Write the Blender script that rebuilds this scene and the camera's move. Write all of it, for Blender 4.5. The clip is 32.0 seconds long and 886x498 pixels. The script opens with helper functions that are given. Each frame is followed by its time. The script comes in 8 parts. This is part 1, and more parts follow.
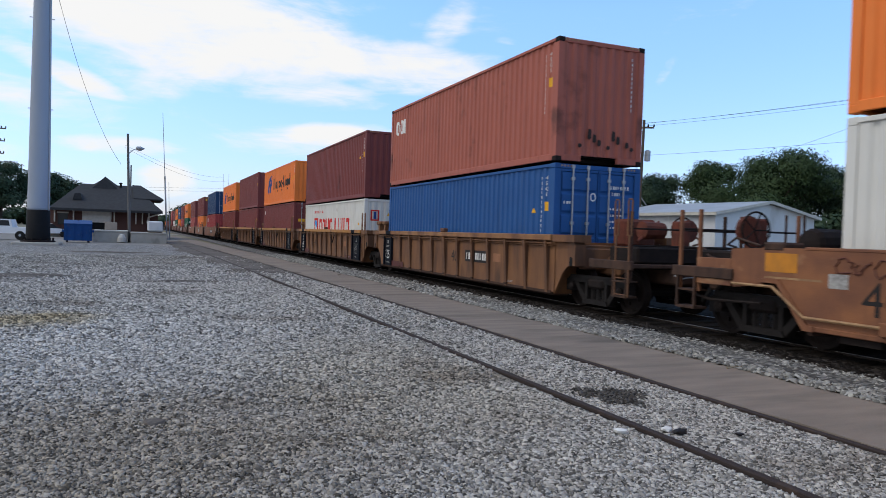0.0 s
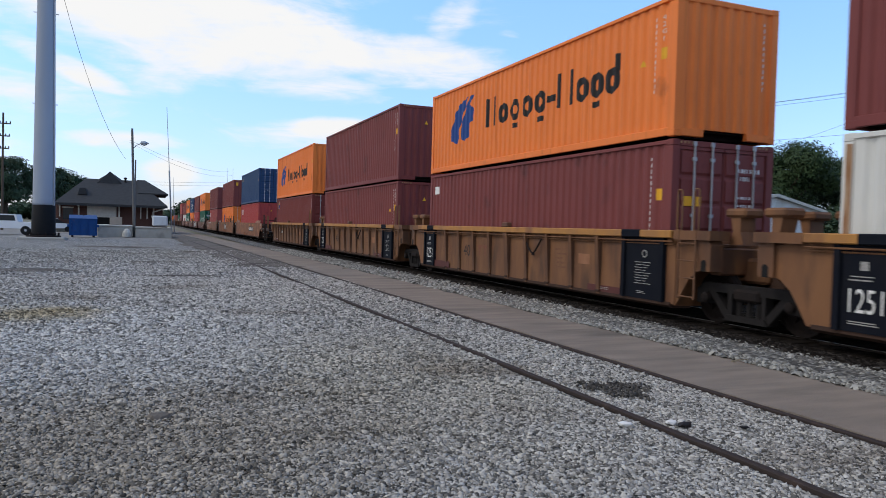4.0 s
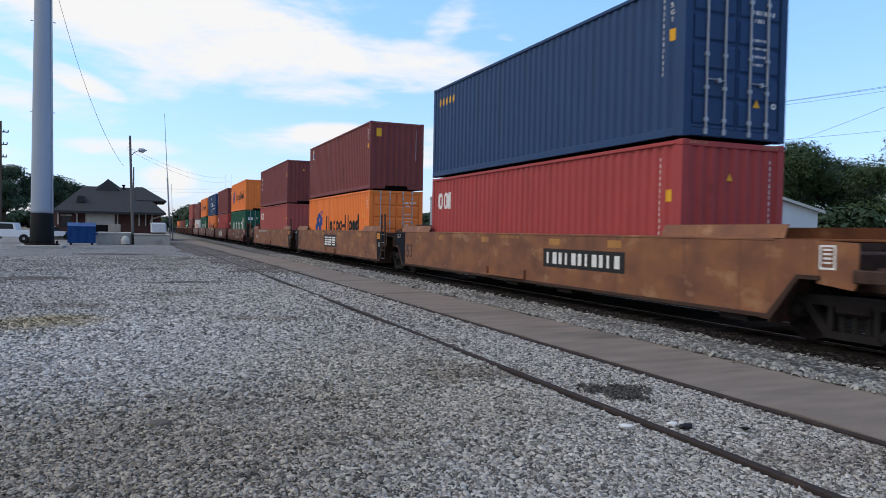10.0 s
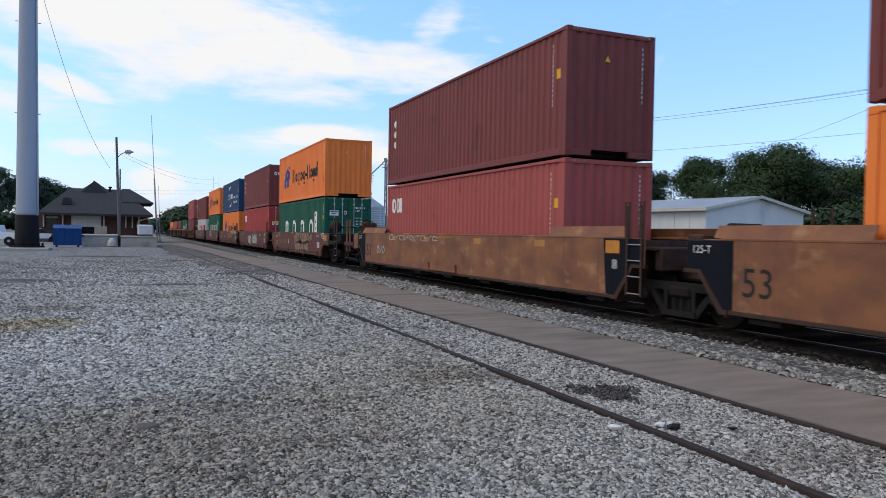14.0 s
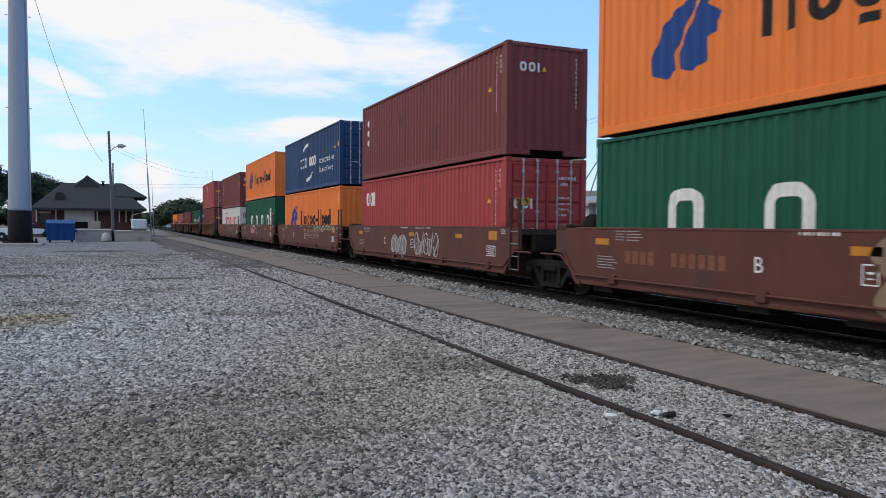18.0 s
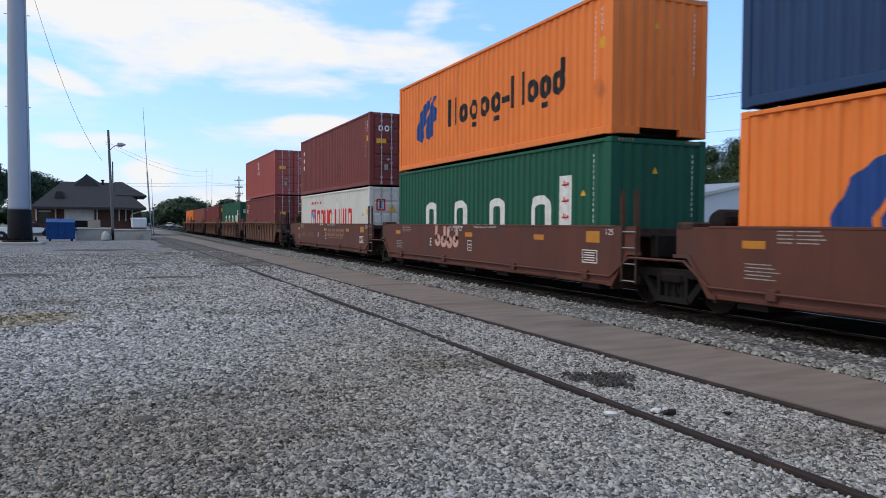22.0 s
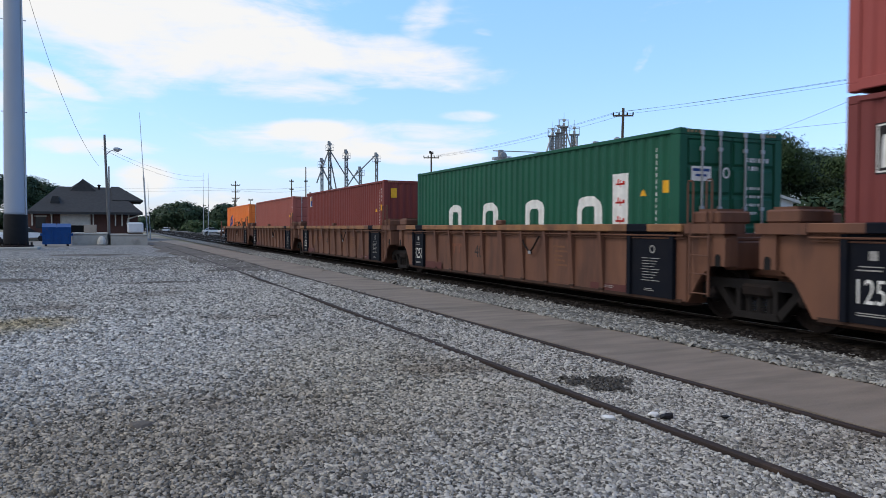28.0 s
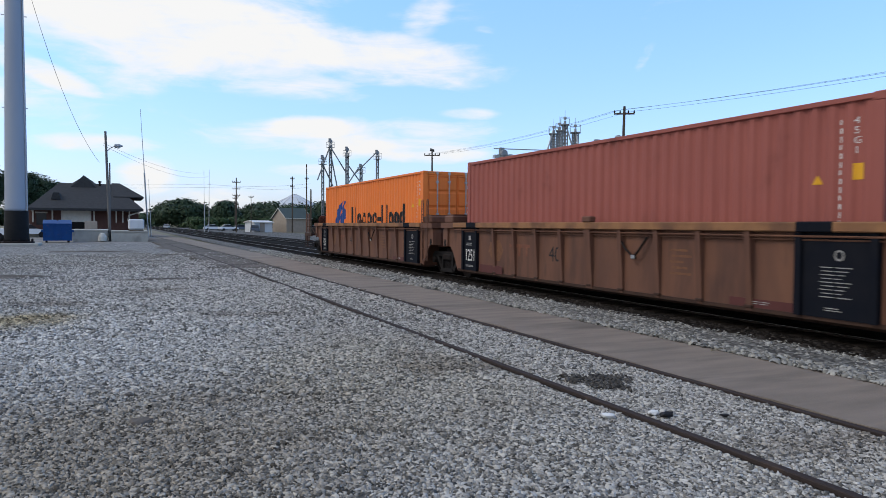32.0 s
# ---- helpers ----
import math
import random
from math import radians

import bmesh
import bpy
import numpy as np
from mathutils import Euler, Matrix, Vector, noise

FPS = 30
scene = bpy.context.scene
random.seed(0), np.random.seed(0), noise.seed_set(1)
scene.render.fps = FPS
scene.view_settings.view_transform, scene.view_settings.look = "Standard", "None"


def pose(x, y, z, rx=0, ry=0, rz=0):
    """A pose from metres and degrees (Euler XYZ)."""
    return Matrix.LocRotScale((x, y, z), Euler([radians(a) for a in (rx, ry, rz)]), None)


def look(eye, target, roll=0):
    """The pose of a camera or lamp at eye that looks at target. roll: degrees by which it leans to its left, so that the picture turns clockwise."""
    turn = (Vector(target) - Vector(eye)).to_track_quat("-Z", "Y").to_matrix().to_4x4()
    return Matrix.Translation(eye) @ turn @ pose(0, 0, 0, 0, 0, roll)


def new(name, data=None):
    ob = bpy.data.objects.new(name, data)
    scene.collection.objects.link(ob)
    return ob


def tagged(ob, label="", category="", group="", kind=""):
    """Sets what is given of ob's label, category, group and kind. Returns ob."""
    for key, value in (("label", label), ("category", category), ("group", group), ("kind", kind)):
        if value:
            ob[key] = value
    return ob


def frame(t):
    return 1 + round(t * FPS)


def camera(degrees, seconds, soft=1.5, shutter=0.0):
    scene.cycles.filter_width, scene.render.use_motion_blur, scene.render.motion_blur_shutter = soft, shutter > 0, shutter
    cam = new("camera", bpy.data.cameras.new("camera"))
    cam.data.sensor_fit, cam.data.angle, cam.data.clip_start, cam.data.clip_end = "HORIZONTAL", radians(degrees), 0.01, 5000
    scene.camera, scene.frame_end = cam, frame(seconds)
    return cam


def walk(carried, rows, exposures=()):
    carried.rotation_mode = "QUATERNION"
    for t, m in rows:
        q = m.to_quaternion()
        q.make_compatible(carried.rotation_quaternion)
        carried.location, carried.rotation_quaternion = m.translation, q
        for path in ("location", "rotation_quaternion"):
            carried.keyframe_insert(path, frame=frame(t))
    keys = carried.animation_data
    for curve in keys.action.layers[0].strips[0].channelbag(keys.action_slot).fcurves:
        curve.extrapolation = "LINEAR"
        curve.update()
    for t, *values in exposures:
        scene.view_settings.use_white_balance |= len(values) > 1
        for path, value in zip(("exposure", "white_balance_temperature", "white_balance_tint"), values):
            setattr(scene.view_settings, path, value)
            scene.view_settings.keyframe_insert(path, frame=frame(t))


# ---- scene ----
cam = camera(62.8, 32.0, soft=0.7, shutter=0.2)
EYE = (0.0, 0.0, 1.60)
# seconds, turn, tilt, lean
PATH = [
    (0, -22.58, -1.13, -1.81), (0.5, -22.45, -1.38, -1.64), (1, -22.17, -1.54, -1.65), (1.5, -22.23, -1.67, -1.73), (2, -22.47, -2.03, -1.51),
    (2.5, -22.53, -1.84, -1.65), (3, -22.29, -1.94, -1.76), (3.5, -22.13, -1.61, -1.66), (5.5, -23.23, -1.84, -1.29), (6, -23.17, -1.93, -0.82),
    (6.5, -23.09, -1.61, -0.91), (7, -23.05, -1.51, -0.99), (7.5, -23.34, -1.32, -1.08), (8, -23.19, -1.30, -1.00), (8.5, -22.79, -1.10, -0.97),
    (9, -22.65, -0.99, -1.09), (9.5, -22.48, -1.27, -1.00), (10, -22.35, -1.31, -1.07), (10.5, -22.33, -1.34, -1.13), (11, -22.37, -1.27, -1.16),
    (11.5, -22.38, -1.31, -1.08), (12, -22.60, -1.31, -1.08), (12.5, -22.86, -1.38, -1.16), (13, -22.77, -1.27, -1.03), (13.5, -23.08, -1.31, -1.11),
    (14, -23.24, -1.17, -0.97), (14.5, -23.27, -1.02, -0.94), (16.5, -23.45, -1.31, -0.74), (17, -23.37, -1.37, -0.55), (17.5, -23.46, -1.56, -0.51),
    (18, -23.65, -1.86, -0.39), (18.5, -23.49, -1.89, -0.55), (19, -23.48, -1.88, -0.52), (19.5, -23.64, -1.74, -0.50), (20, -23.67, -1.80, -0.45),
    (20.5, -23.37, -1.72, -0.54), (21, -23.42, -1.89, -0.37), (21.5, -23.57, -1.90, -0.36), (22, -23.66, -2.00, -0.29), (22.5, -23.47, -1.95, -0.44),
    (23, -23.57, -1.92, -0.46), (23.5, -23.62, -1.80, -0.65), (24, -23.62, -1.72, -0.73), (24.5, -23.34, -1.77, -0.75), (25, -23.35, -1.80, -0.80),
    (25.5, -23.64, -1.72, -0.64), (27.5, -23.83, -1.81, -0.29), (28, -23.91, -1.66, -0.20), (28.5, -23.73, -1.80, -0.22), (29, -23.77, -2.12, 0.01),
    (29.5, -23.75, -1.96, -0.31), (30, -23.68, -1.98, -0.36), (30.5, -23.79, -1.81, -0.53), (31, -23.71, -1.70, -0.59), (31.5, -23.77, -1.73, -0.54),
    (32, -23.86, -1.85, -0.38),
]
walk(cam, [(t, pose(*EYE, 90 + tilt, lean, turn)) for t, turn, tilt, lean in PATH])

# ---------------------------------------------------------------- light
SUN_ELEVATION, SUN_AZIMUTH = 50, -75   # degrees; azimuth from the track's direction, positive towards the train

# visible clouds: bearing and height in degrees, half length, half height, slope, weight
CLOUDS = [(2.5, 14.2, 15.0, 4.6, -0.13, 1.1), (19.5, 12.6, 11.0, 2.2, -0.06, 0.95), (22.6, 16.2, 2.2, 2.6, 0.9, 0.42), (12.0, 10.8, 7.0, 1.4, -0.08, 0.8),
          (16.5, 6.8, 13.5, 1.7, 0.02, 1.0), (13.5, 7.3, 5.0, 1.1, 0.03, 1.35), (21.5, 6.0, 6.5, 1.2, -0.02, 1.25), (25.6, 8.7, 2.8, 0.55, -0.02, 0.8), (39.2, 12.7, 1.0, 0.9, 1.2, 0.45), (27.0, 15.0, 0.9, 0.3, -0.1, 0.2), (40.0, 16.5, 9.0, 1.6, 0.1, 0.4),
          (1.6, 3.4, 2.4, 1.6, 0.0, 1.1), (-1.5, 5.6, 5.0, 0.8, 0.02, 0.8), (-5.5, 10.6, 4.0, 1.0, -0.35, 0.8), (10, 1.6, 16, 1.6, 0.0, 0.45), (14, 4.2, 6.0, 0.5, 0.0, 0.5)]

def make_world():
    w = bpy.data.worlds.new("sky")
    scene.world = w
    w.use_nodes = True
    nt = w.node_tree
    nt.nodes.clear()
    N, K = nt.nodes.new, nt.links.new
    def calc(op, a, b=0.0):
        n = N("ShaderNodeMath")
        n.operation = op
        for s, v in zip(n.inputs, (a, b)):
            if isinstance(v, (int, float)):
                s.default_value = v
            else:
                K(v, s)
        return n.outputs[0]
    out, bg = N("ShaderNodeOutputWorld"), N("ShaderNodeBackground")
    sky = N("ShaderNodeTexSky")
    sky.sky_type, sky.sun_disc = "NISHITA", False
    sky.sun_elevation, sky.sun_rotation = radians(SUN_ELEVATION), radians(SUN_AZIMUTH)
    sky.air_density, sky.dust_density, sky.ozone_density = 1.0, 0.6, 2.0
    gain = N("ShaderNodeMix")
    gain.data_type, gain.blend_type = "RGBA", "MULTIPLY"
    gain.inputs["Factor"].default_value = 1.0
    K(sky.outputs["Color"], gain.inputs["A"])
    co, mp = N("ShaderNodeTexCoord"), N("ShaderNodeMapping")
    mp.inputs["Scale"].default_value = (1.0, 1.0, 2.6)
    mp.inputs["Rotation"].default_value = (0.1, 0.25, 0.5)
    K(co.outputs["Generated"], mp.inputs["Vector"])
    n1 = N("ShaderNodeTexNoise")
    n1.inputs["Scale"].default_value, n1.inputs["Detail"].default_value = 5.0, 9
    n1.inputs["Roughness"].default_value, n1.inputs["Distortion"].default_value = 0.55, 0.5
    K(mp.outputs["Vector"], n1.inputs["Vector"])
    # fine drawn-out wisps
    m3 = N("ShaderNodeMapping")
    m3.inputs["Scale"].default_value = (5.0, 5.0, 26.0)
    m3.inputs["Rotation"].default_value = (0.25, -0.3, 0.2)
    K(co.outputs["Generated"], m3.inputs["Vector"])
    n3 = N("ShaderNodeTexNoise")
    n3.inputs["Scale"].default_value, n3.inputs["Detail"].default_value = 1.6, 10
    n3.inputs["Roughness"].default_value, n3.inputs["Distortion"].default_value = 0.6, 0.9
    K(m3.outputs["Vector"], n3.inputs["Vector"])
    xyz = N("ShaderNodeSeparateXYZ")
    K(co.outputs["Generated"], xyz.inputs[0])
    az = calc("MULTIPLY", calc("ARCTAN2", xyz.outputs["X"], xyz.outputs["Y"]), 180 / math.pi)
    el = calc("MULTIPLY", calc("ARCSINE", xyz.outputs["Z"]), 180 / math.pi)
    low = N("ShaderNodeMix")
    low.data_type = "RGBA"
    low.inputs["A"].default_value, low.inputs["B"].default_value = SKY_LOW, SKY_HIGH
    rise = N("ShaderNodeMapRange")
    rise.inputs["From Min"].default_value, rise.inputs["From Max"].default_value = 0.0, 17.0
    K(el, rise.inputs["Value"])
    K(rise.outputs["Result"], low.inputs["Factor"])
    K(low.outputs["Result"], gain.inputs["B"])
    total = None
    for a0, e0, half_l, half_h, slope, weight in CLOUDS:
        da = calc("SUBTRACT", az, a0)
        u = calc("DIVIDE", da, half_l)
        v = calc("DIVIDE", calc("SUBTRACT", calc("SUBTRACT", el, e0), calc("MULTIPLY", da, slope)), half_h)
        d = calc("ADD", calc("MULTIPLY", u, u), calc("MULTIPLY", v, v))
        s = calc("MULTIPLY", calc("MAXIMUM", calc("SUBTRACT", 1.25, d), 0.0), weight)
        s = calc("MINIMUM", s, weight)
        total = s if total is None else calc("MAXIMUM", total, s)
    # thin high cloud elsewhere, thicker on the side away from the train
    side = N("ShaderNodeVectorMath")
    side.operation = "DOT_PRODUCT"
    side.inputs[1].default_value = (-0.34, -0.02, 0.10)
    K(co.outputs["Generated"], side.inputs[0])
    wisps = calc("MULTIPLY", calc("SUBTRACT", n3.outputs["Fac"], 0.5), 0.42)
    fac = calc("ADD", calc("ADD", calc("ADD", n1.outputs["Fac"], wisps), side.outputs["Value"]), calc("MULTIPLY", total, 0.34))
    ramp = N("ShaderNodeValToRGB")
    e = ramp.color_ramp.elements
    e[0].position, e[0].color = 0.47, (0, 0, 0, 1)
    e[1].position, e[1].color = 0.84, (1, 1, 1, 1)
    ramp.color_ramp.interpolation = "EASE"
    K(fac, ramp.inputs["Fac"])
    mix = N("ShaderNodeMix")
    mix.data_type = "RGBA"
    mix.inputs["B"].default_value = (9.3, 9.3, 9.3, 1)
    K(ramp.outputs["Color"], mix.inputs["Factor"])
    K(gain.outputs["Result"], mix.inputs["A"])
    K(mix.outputs["Result"], bg.inputs["Color"])
    bg.inputs["Strength"].default_value = 0.10
    K(bg.outputs["Background"], out.inputs["Surface"])

SKY_LOW, SKY_HIGH = (1.36, 1.42, 2.04, 1), (2.0, 2.4, 2.65, 1)
make_world()
sun = new("sun", bpy.data.lights.new("sun", "SUN"))
sun.data.energy, sun.data.angle, sun.data.color = 0.85, radians(14), (1.0, 0.90, 0.78)
_a, _e = radians(SUN_AZIMUTH), radians(SUN_ELEVATION)
sun.matrix_world = look((60 * math.sin(_a) * math.cos(_e), 60 * math.cos(_a) * math.cos(_e), 60 * math.sin(_e)), (0, 0, 0))
scene.view_settings.exposure = 0.0

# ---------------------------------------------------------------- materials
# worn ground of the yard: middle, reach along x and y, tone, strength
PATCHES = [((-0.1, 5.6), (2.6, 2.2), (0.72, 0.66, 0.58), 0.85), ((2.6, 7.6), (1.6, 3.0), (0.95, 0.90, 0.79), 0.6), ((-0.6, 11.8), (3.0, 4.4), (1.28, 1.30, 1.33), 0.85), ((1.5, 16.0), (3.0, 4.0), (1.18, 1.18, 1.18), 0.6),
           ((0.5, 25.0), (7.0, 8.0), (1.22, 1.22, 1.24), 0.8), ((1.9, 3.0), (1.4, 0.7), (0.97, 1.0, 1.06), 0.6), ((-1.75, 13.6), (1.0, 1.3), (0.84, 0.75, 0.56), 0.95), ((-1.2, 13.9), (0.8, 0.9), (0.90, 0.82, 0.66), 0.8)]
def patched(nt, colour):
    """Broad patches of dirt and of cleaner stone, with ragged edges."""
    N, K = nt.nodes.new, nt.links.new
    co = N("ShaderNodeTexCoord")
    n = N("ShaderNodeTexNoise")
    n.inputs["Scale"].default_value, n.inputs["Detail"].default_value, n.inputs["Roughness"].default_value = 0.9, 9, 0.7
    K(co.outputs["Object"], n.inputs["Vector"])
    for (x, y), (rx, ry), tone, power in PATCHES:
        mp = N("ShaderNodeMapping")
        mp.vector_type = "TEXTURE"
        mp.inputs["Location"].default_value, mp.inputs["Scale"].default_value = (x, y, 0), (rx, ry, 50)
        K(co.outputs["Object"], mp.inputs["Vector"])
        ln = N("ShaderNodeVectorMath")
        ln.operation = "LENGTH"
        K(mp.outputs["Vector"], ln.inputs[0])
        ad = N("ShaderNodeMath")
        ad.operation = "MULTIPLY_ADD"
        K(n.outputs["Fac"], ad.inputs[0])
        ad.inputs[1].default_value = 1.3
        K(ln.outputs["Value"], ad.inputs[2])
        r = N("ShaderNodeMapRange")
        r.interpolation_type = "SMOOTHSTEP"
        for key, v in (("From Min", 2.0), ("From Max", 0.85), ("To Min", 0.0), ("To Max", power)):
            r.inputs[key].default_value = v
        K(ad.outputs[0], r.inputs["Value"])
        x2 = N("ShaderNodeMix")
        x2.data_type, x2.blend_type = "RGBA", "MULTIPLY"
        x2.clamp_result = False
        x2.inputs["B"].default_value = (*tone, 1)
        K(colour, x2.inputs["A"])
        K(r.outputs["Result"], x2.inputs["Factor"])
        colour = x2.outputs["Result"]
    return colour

def material(name, base, rough=0.6, metal=0.0, second=None, grain=8.0, amount=0.5, stain=None, stain_scale=1.2,
             stain_at=0.6, bump=0.0, bump_scale=40.0, stretch=(1, 1, 1), vary=0.0, island=False, spec=0.22, streak=None, yard=False):
    """A painted, mineral or metal surface with grain, stains and relief in the thing's own space."""
    m = bpy.data.materials.new(name)
    m.use_nodes = True
    nt = m.node_tree
    N, K = nt.nodes.new, nt.links.new
    p = nt.nodes["Principled BSDF"]
    co, mp = N("ShaderNodeTexCoord"), N("ShaderNodeMapping")
    mp.inputs["Scale"].default_value = stretch
    K(co.outputs["Object"], mp.inputs["Vector"])
    def noise_node(scale, detail=6):
        n = N("ShaderNodeTexNoise")
        n.inputs["Scale"].default_value, n.inputs["Detail"].default_value = scale, detail
        K(mp.outputs["Vector"], n.inputs["Vector"])
        return n
    def mixed(a, b, fac):
        x = N("ShaderNodeMix")
        x.data_type = "RGBA"
        for sock, v in (("A", a), ("B", b)):
            if isinstance(v, tuple):
                x.inputs[sock].default_value = (*v, 1)
            else:
                K(v, x.inputs[sock])
        K(fac, x.inputs["Factor"])
        return x.outputs["Result"]
    def ramp(value, lo, hi, top=1.0):
        r = N("ShaderNodeMapRange")
        r.inputs["From Min"].default_value, r.inputs["From Max"].default_value = lo, hi
        r.inputs["To Max"].default_value = top
        K(value, r.inputs["Value"])
        return r.outputs["Result"]
    second = second or tuple(c * 0.72 for c in base)
    colour = mixed(base, second, ramp(noise_node(grain).outputs["Fac"], 0.35, 0.7, amount))
    if stain:
        colour = mixed(colour, stain, ramp(noise_node(stain_scale, 9).outputs["Fac"], stain_at, stain_at + 0.16, 0.85))
    if streak:
        # upright runs of rust and dirt
        m2 = N("ShaderNodeMapping")
        m2.inputs["Scale"].default_value = (5, 5, 0.22)
        K(co.outputs["Object"], m2.inputs["Vector"])
        n2 = N("ShaderNodeTexNoise")
        n2.inputs["Scale"].default_value, n2.inputs["Detail"].default_value, n2.inputs["Roughness"].default_value = 1.0, 8, 0.65
        K(m2.outputs["Vector"], n2.inputs["Vector"])
        colour = mixed(colour, streak, ramp(n2.outputs["Fac"], 0.54, 0.76, 0.6))
    if vary:
        if island:
            r = N("ShaderNodeNewGeometry").outputs["Random Per Island"]
        else:
            r = N("ShaderNodeObjectInfo").outputs["Random"]
        h = N("ShaderNodeHueSaturation")
        q = N("ShaderNodeMapRange")
        q.inputs["To Min"].default_value, q.inputs["To Max"].default_value = 1 - vary, 1 + vary
        K(r, q.inputs["Value"])
        K(q.outputs["Result"], h.inputs["Value"])
        K(colour, h.inputs["Color"])
        colour = h.outputs["Color"]
    if yard:
        colour = patched(nt, colour)
    K(colour, p.inputs["Base Color"])
    p.inputs["Roughness"].default_value, p.inputs["Metallic"].default_value = rough, metal
    p.inputs["Specular IOR Level"].default_value = spec
    if bump:
        b = N("ShaderNodeBump")
        b.inputs["Strength"].default_value, b.inputs["Distance"].default_value = bump, 0.02
        K(noise_node(bump_scale, 4).outputs["Fac"], b.inputs["Height"])
        K(b.outputs["Normal"], p.inputs["Normal"])
    return m

def gravel_material(name, light, dark, dirt, scale, dirt_at=0.55, bump=0.9, yard=False, spec=0.3):
    """Crushed stone: cells of their own tone, gaps between them, and dirt in patches."""
    m = bpy.data.materials.new(name)
    m.use_nodes = True
    nt = m.node_tree
    N, K = nt.nodes.new, nt.links.new
    p = nt.nodes["Principled BSDF"]
    co = N("ShaderNodeTexCoord")
    v = N("ShaderNodeTexVoronoi")
    v.inputs["Scale"].default_value = scale
    v.inputs["Randomness"].default_value = 1.0
    K(co.outputs["Object"], v.inputs["Vector"])
    tone = N("ShaderNodeSeparateColor")
    K(v.outputs["Color"], tone.inputs["Color"])
    a = N("ShaderNodeMix")
    a.data_type = "RGBA"
    a.inputs["A"].default_value, a.inputs["B"].default_value = (*dark, 1), (*light, 1)
    K(tone.outputs["Red"], a.inputs["Factor"])
    gap = N("ShaderNodeMapRange")
    gap.inputs["From Min"].default_value, gap.inputs["From Max"].default_value = 0.35, 0.75
    gap.inputs["To Max"].default_value = 0.75
    K(v.outputs["Distance"], gap.inputs["Value"])
    b = N("ShaderNodeMix")
    b.data_type = "RGBA"
    b.inputs["B"].default_value = (*[c * 0.45 for c in dark], 1)
    K(a.outputs["Result"], b.inputs["A"])
    K(gap.outputs["Result"], b.inputs["Factor"])
    n = N("ShaderNodeTexNoise")
    n.inputs["Scale"].default_value, n.inputs["Detail"].default_value, n.inputs["Roughness"].default_value = 0.35, 8, 0.62
    K(co.outputs["Object"], n.inputs["Vector"])
    r = N("ShaderNodeMapRange")
    r.inputs["From Min"].default_value, r.inputs["From Max"].default_value = dirt_at, dirt_at + 0.18
    r.inputs["To Max"].default_value = 0.7
    K(n.outputs["Fac"], r.inputs["Value"])
    c = N("ShaderNodeMix")
    c.data_type = "RGBA"
    c.inputs["B"].default_value = (*dirt, 1)
    K(b.outputs["Result"], c.inputs["A"])
    K(r.outputs["Result"], c.inputs["Factor"])
    # clumps of lighter and darker stone
    n2 = N("ShaderNodeTexNoise")
    n2.inputs["Scale"].default_value, n2.inputs["Detail"].default_value, n2.inputs["Roughness"].default_value = 2.6, 10, 0.75
    K(co.outputs["Object"], n2.inputs["Vector"])
    r2 = N("ShaderNodeMapRange")
    r2.inputs["From Min"].default_value, r2.inputs["From Max"].default_value = 0.3, 0.7
    r2.inputs["To Min"].default_value, r2.inputs["To Max"].default_value = 0.62, 1.4
    K(n2.outputs["Fac"], r2.inputs["Value"])
    hv = N("ShaderNodeHueSaturation")
    K(r2.outputs["Result"], hv.inputs["Value"])
    K(c.outputs["Result"], hv.inputs["Color"])
    K(patched(nt, hv.outputs["Color"]) if yard else hv.outputs["Color"], p.inputs["Base Color"])
    p.inputs["Roughness"].default_value = 0.9
    p.inputs["Specular IOR Level"].default_value = spec
    inv = N("ShaderNodeMath")
    inv.operation = "SUBTRACT"
    inv.inputs[0].default_value = 1.0
    K(v.outputs["Distance"], inv.inputs[1])
    bp = N("ShaderNodeBump")
    bp.inputs["Strength"].default_value, bp.inputs["Distance"].default_value = bump, 0.03
    K(inv.outputs[0], bp.inputs["Height"])
    K(bp.outputs["Normal"], p.inputs["Normal"])
    return m

def leaf_material(name, base, second):
    m = material(name, base, rough=0.6, second=second, grain=0.5, amount=0.8, vary=0.16, island=True, spec=0.15)
    return m

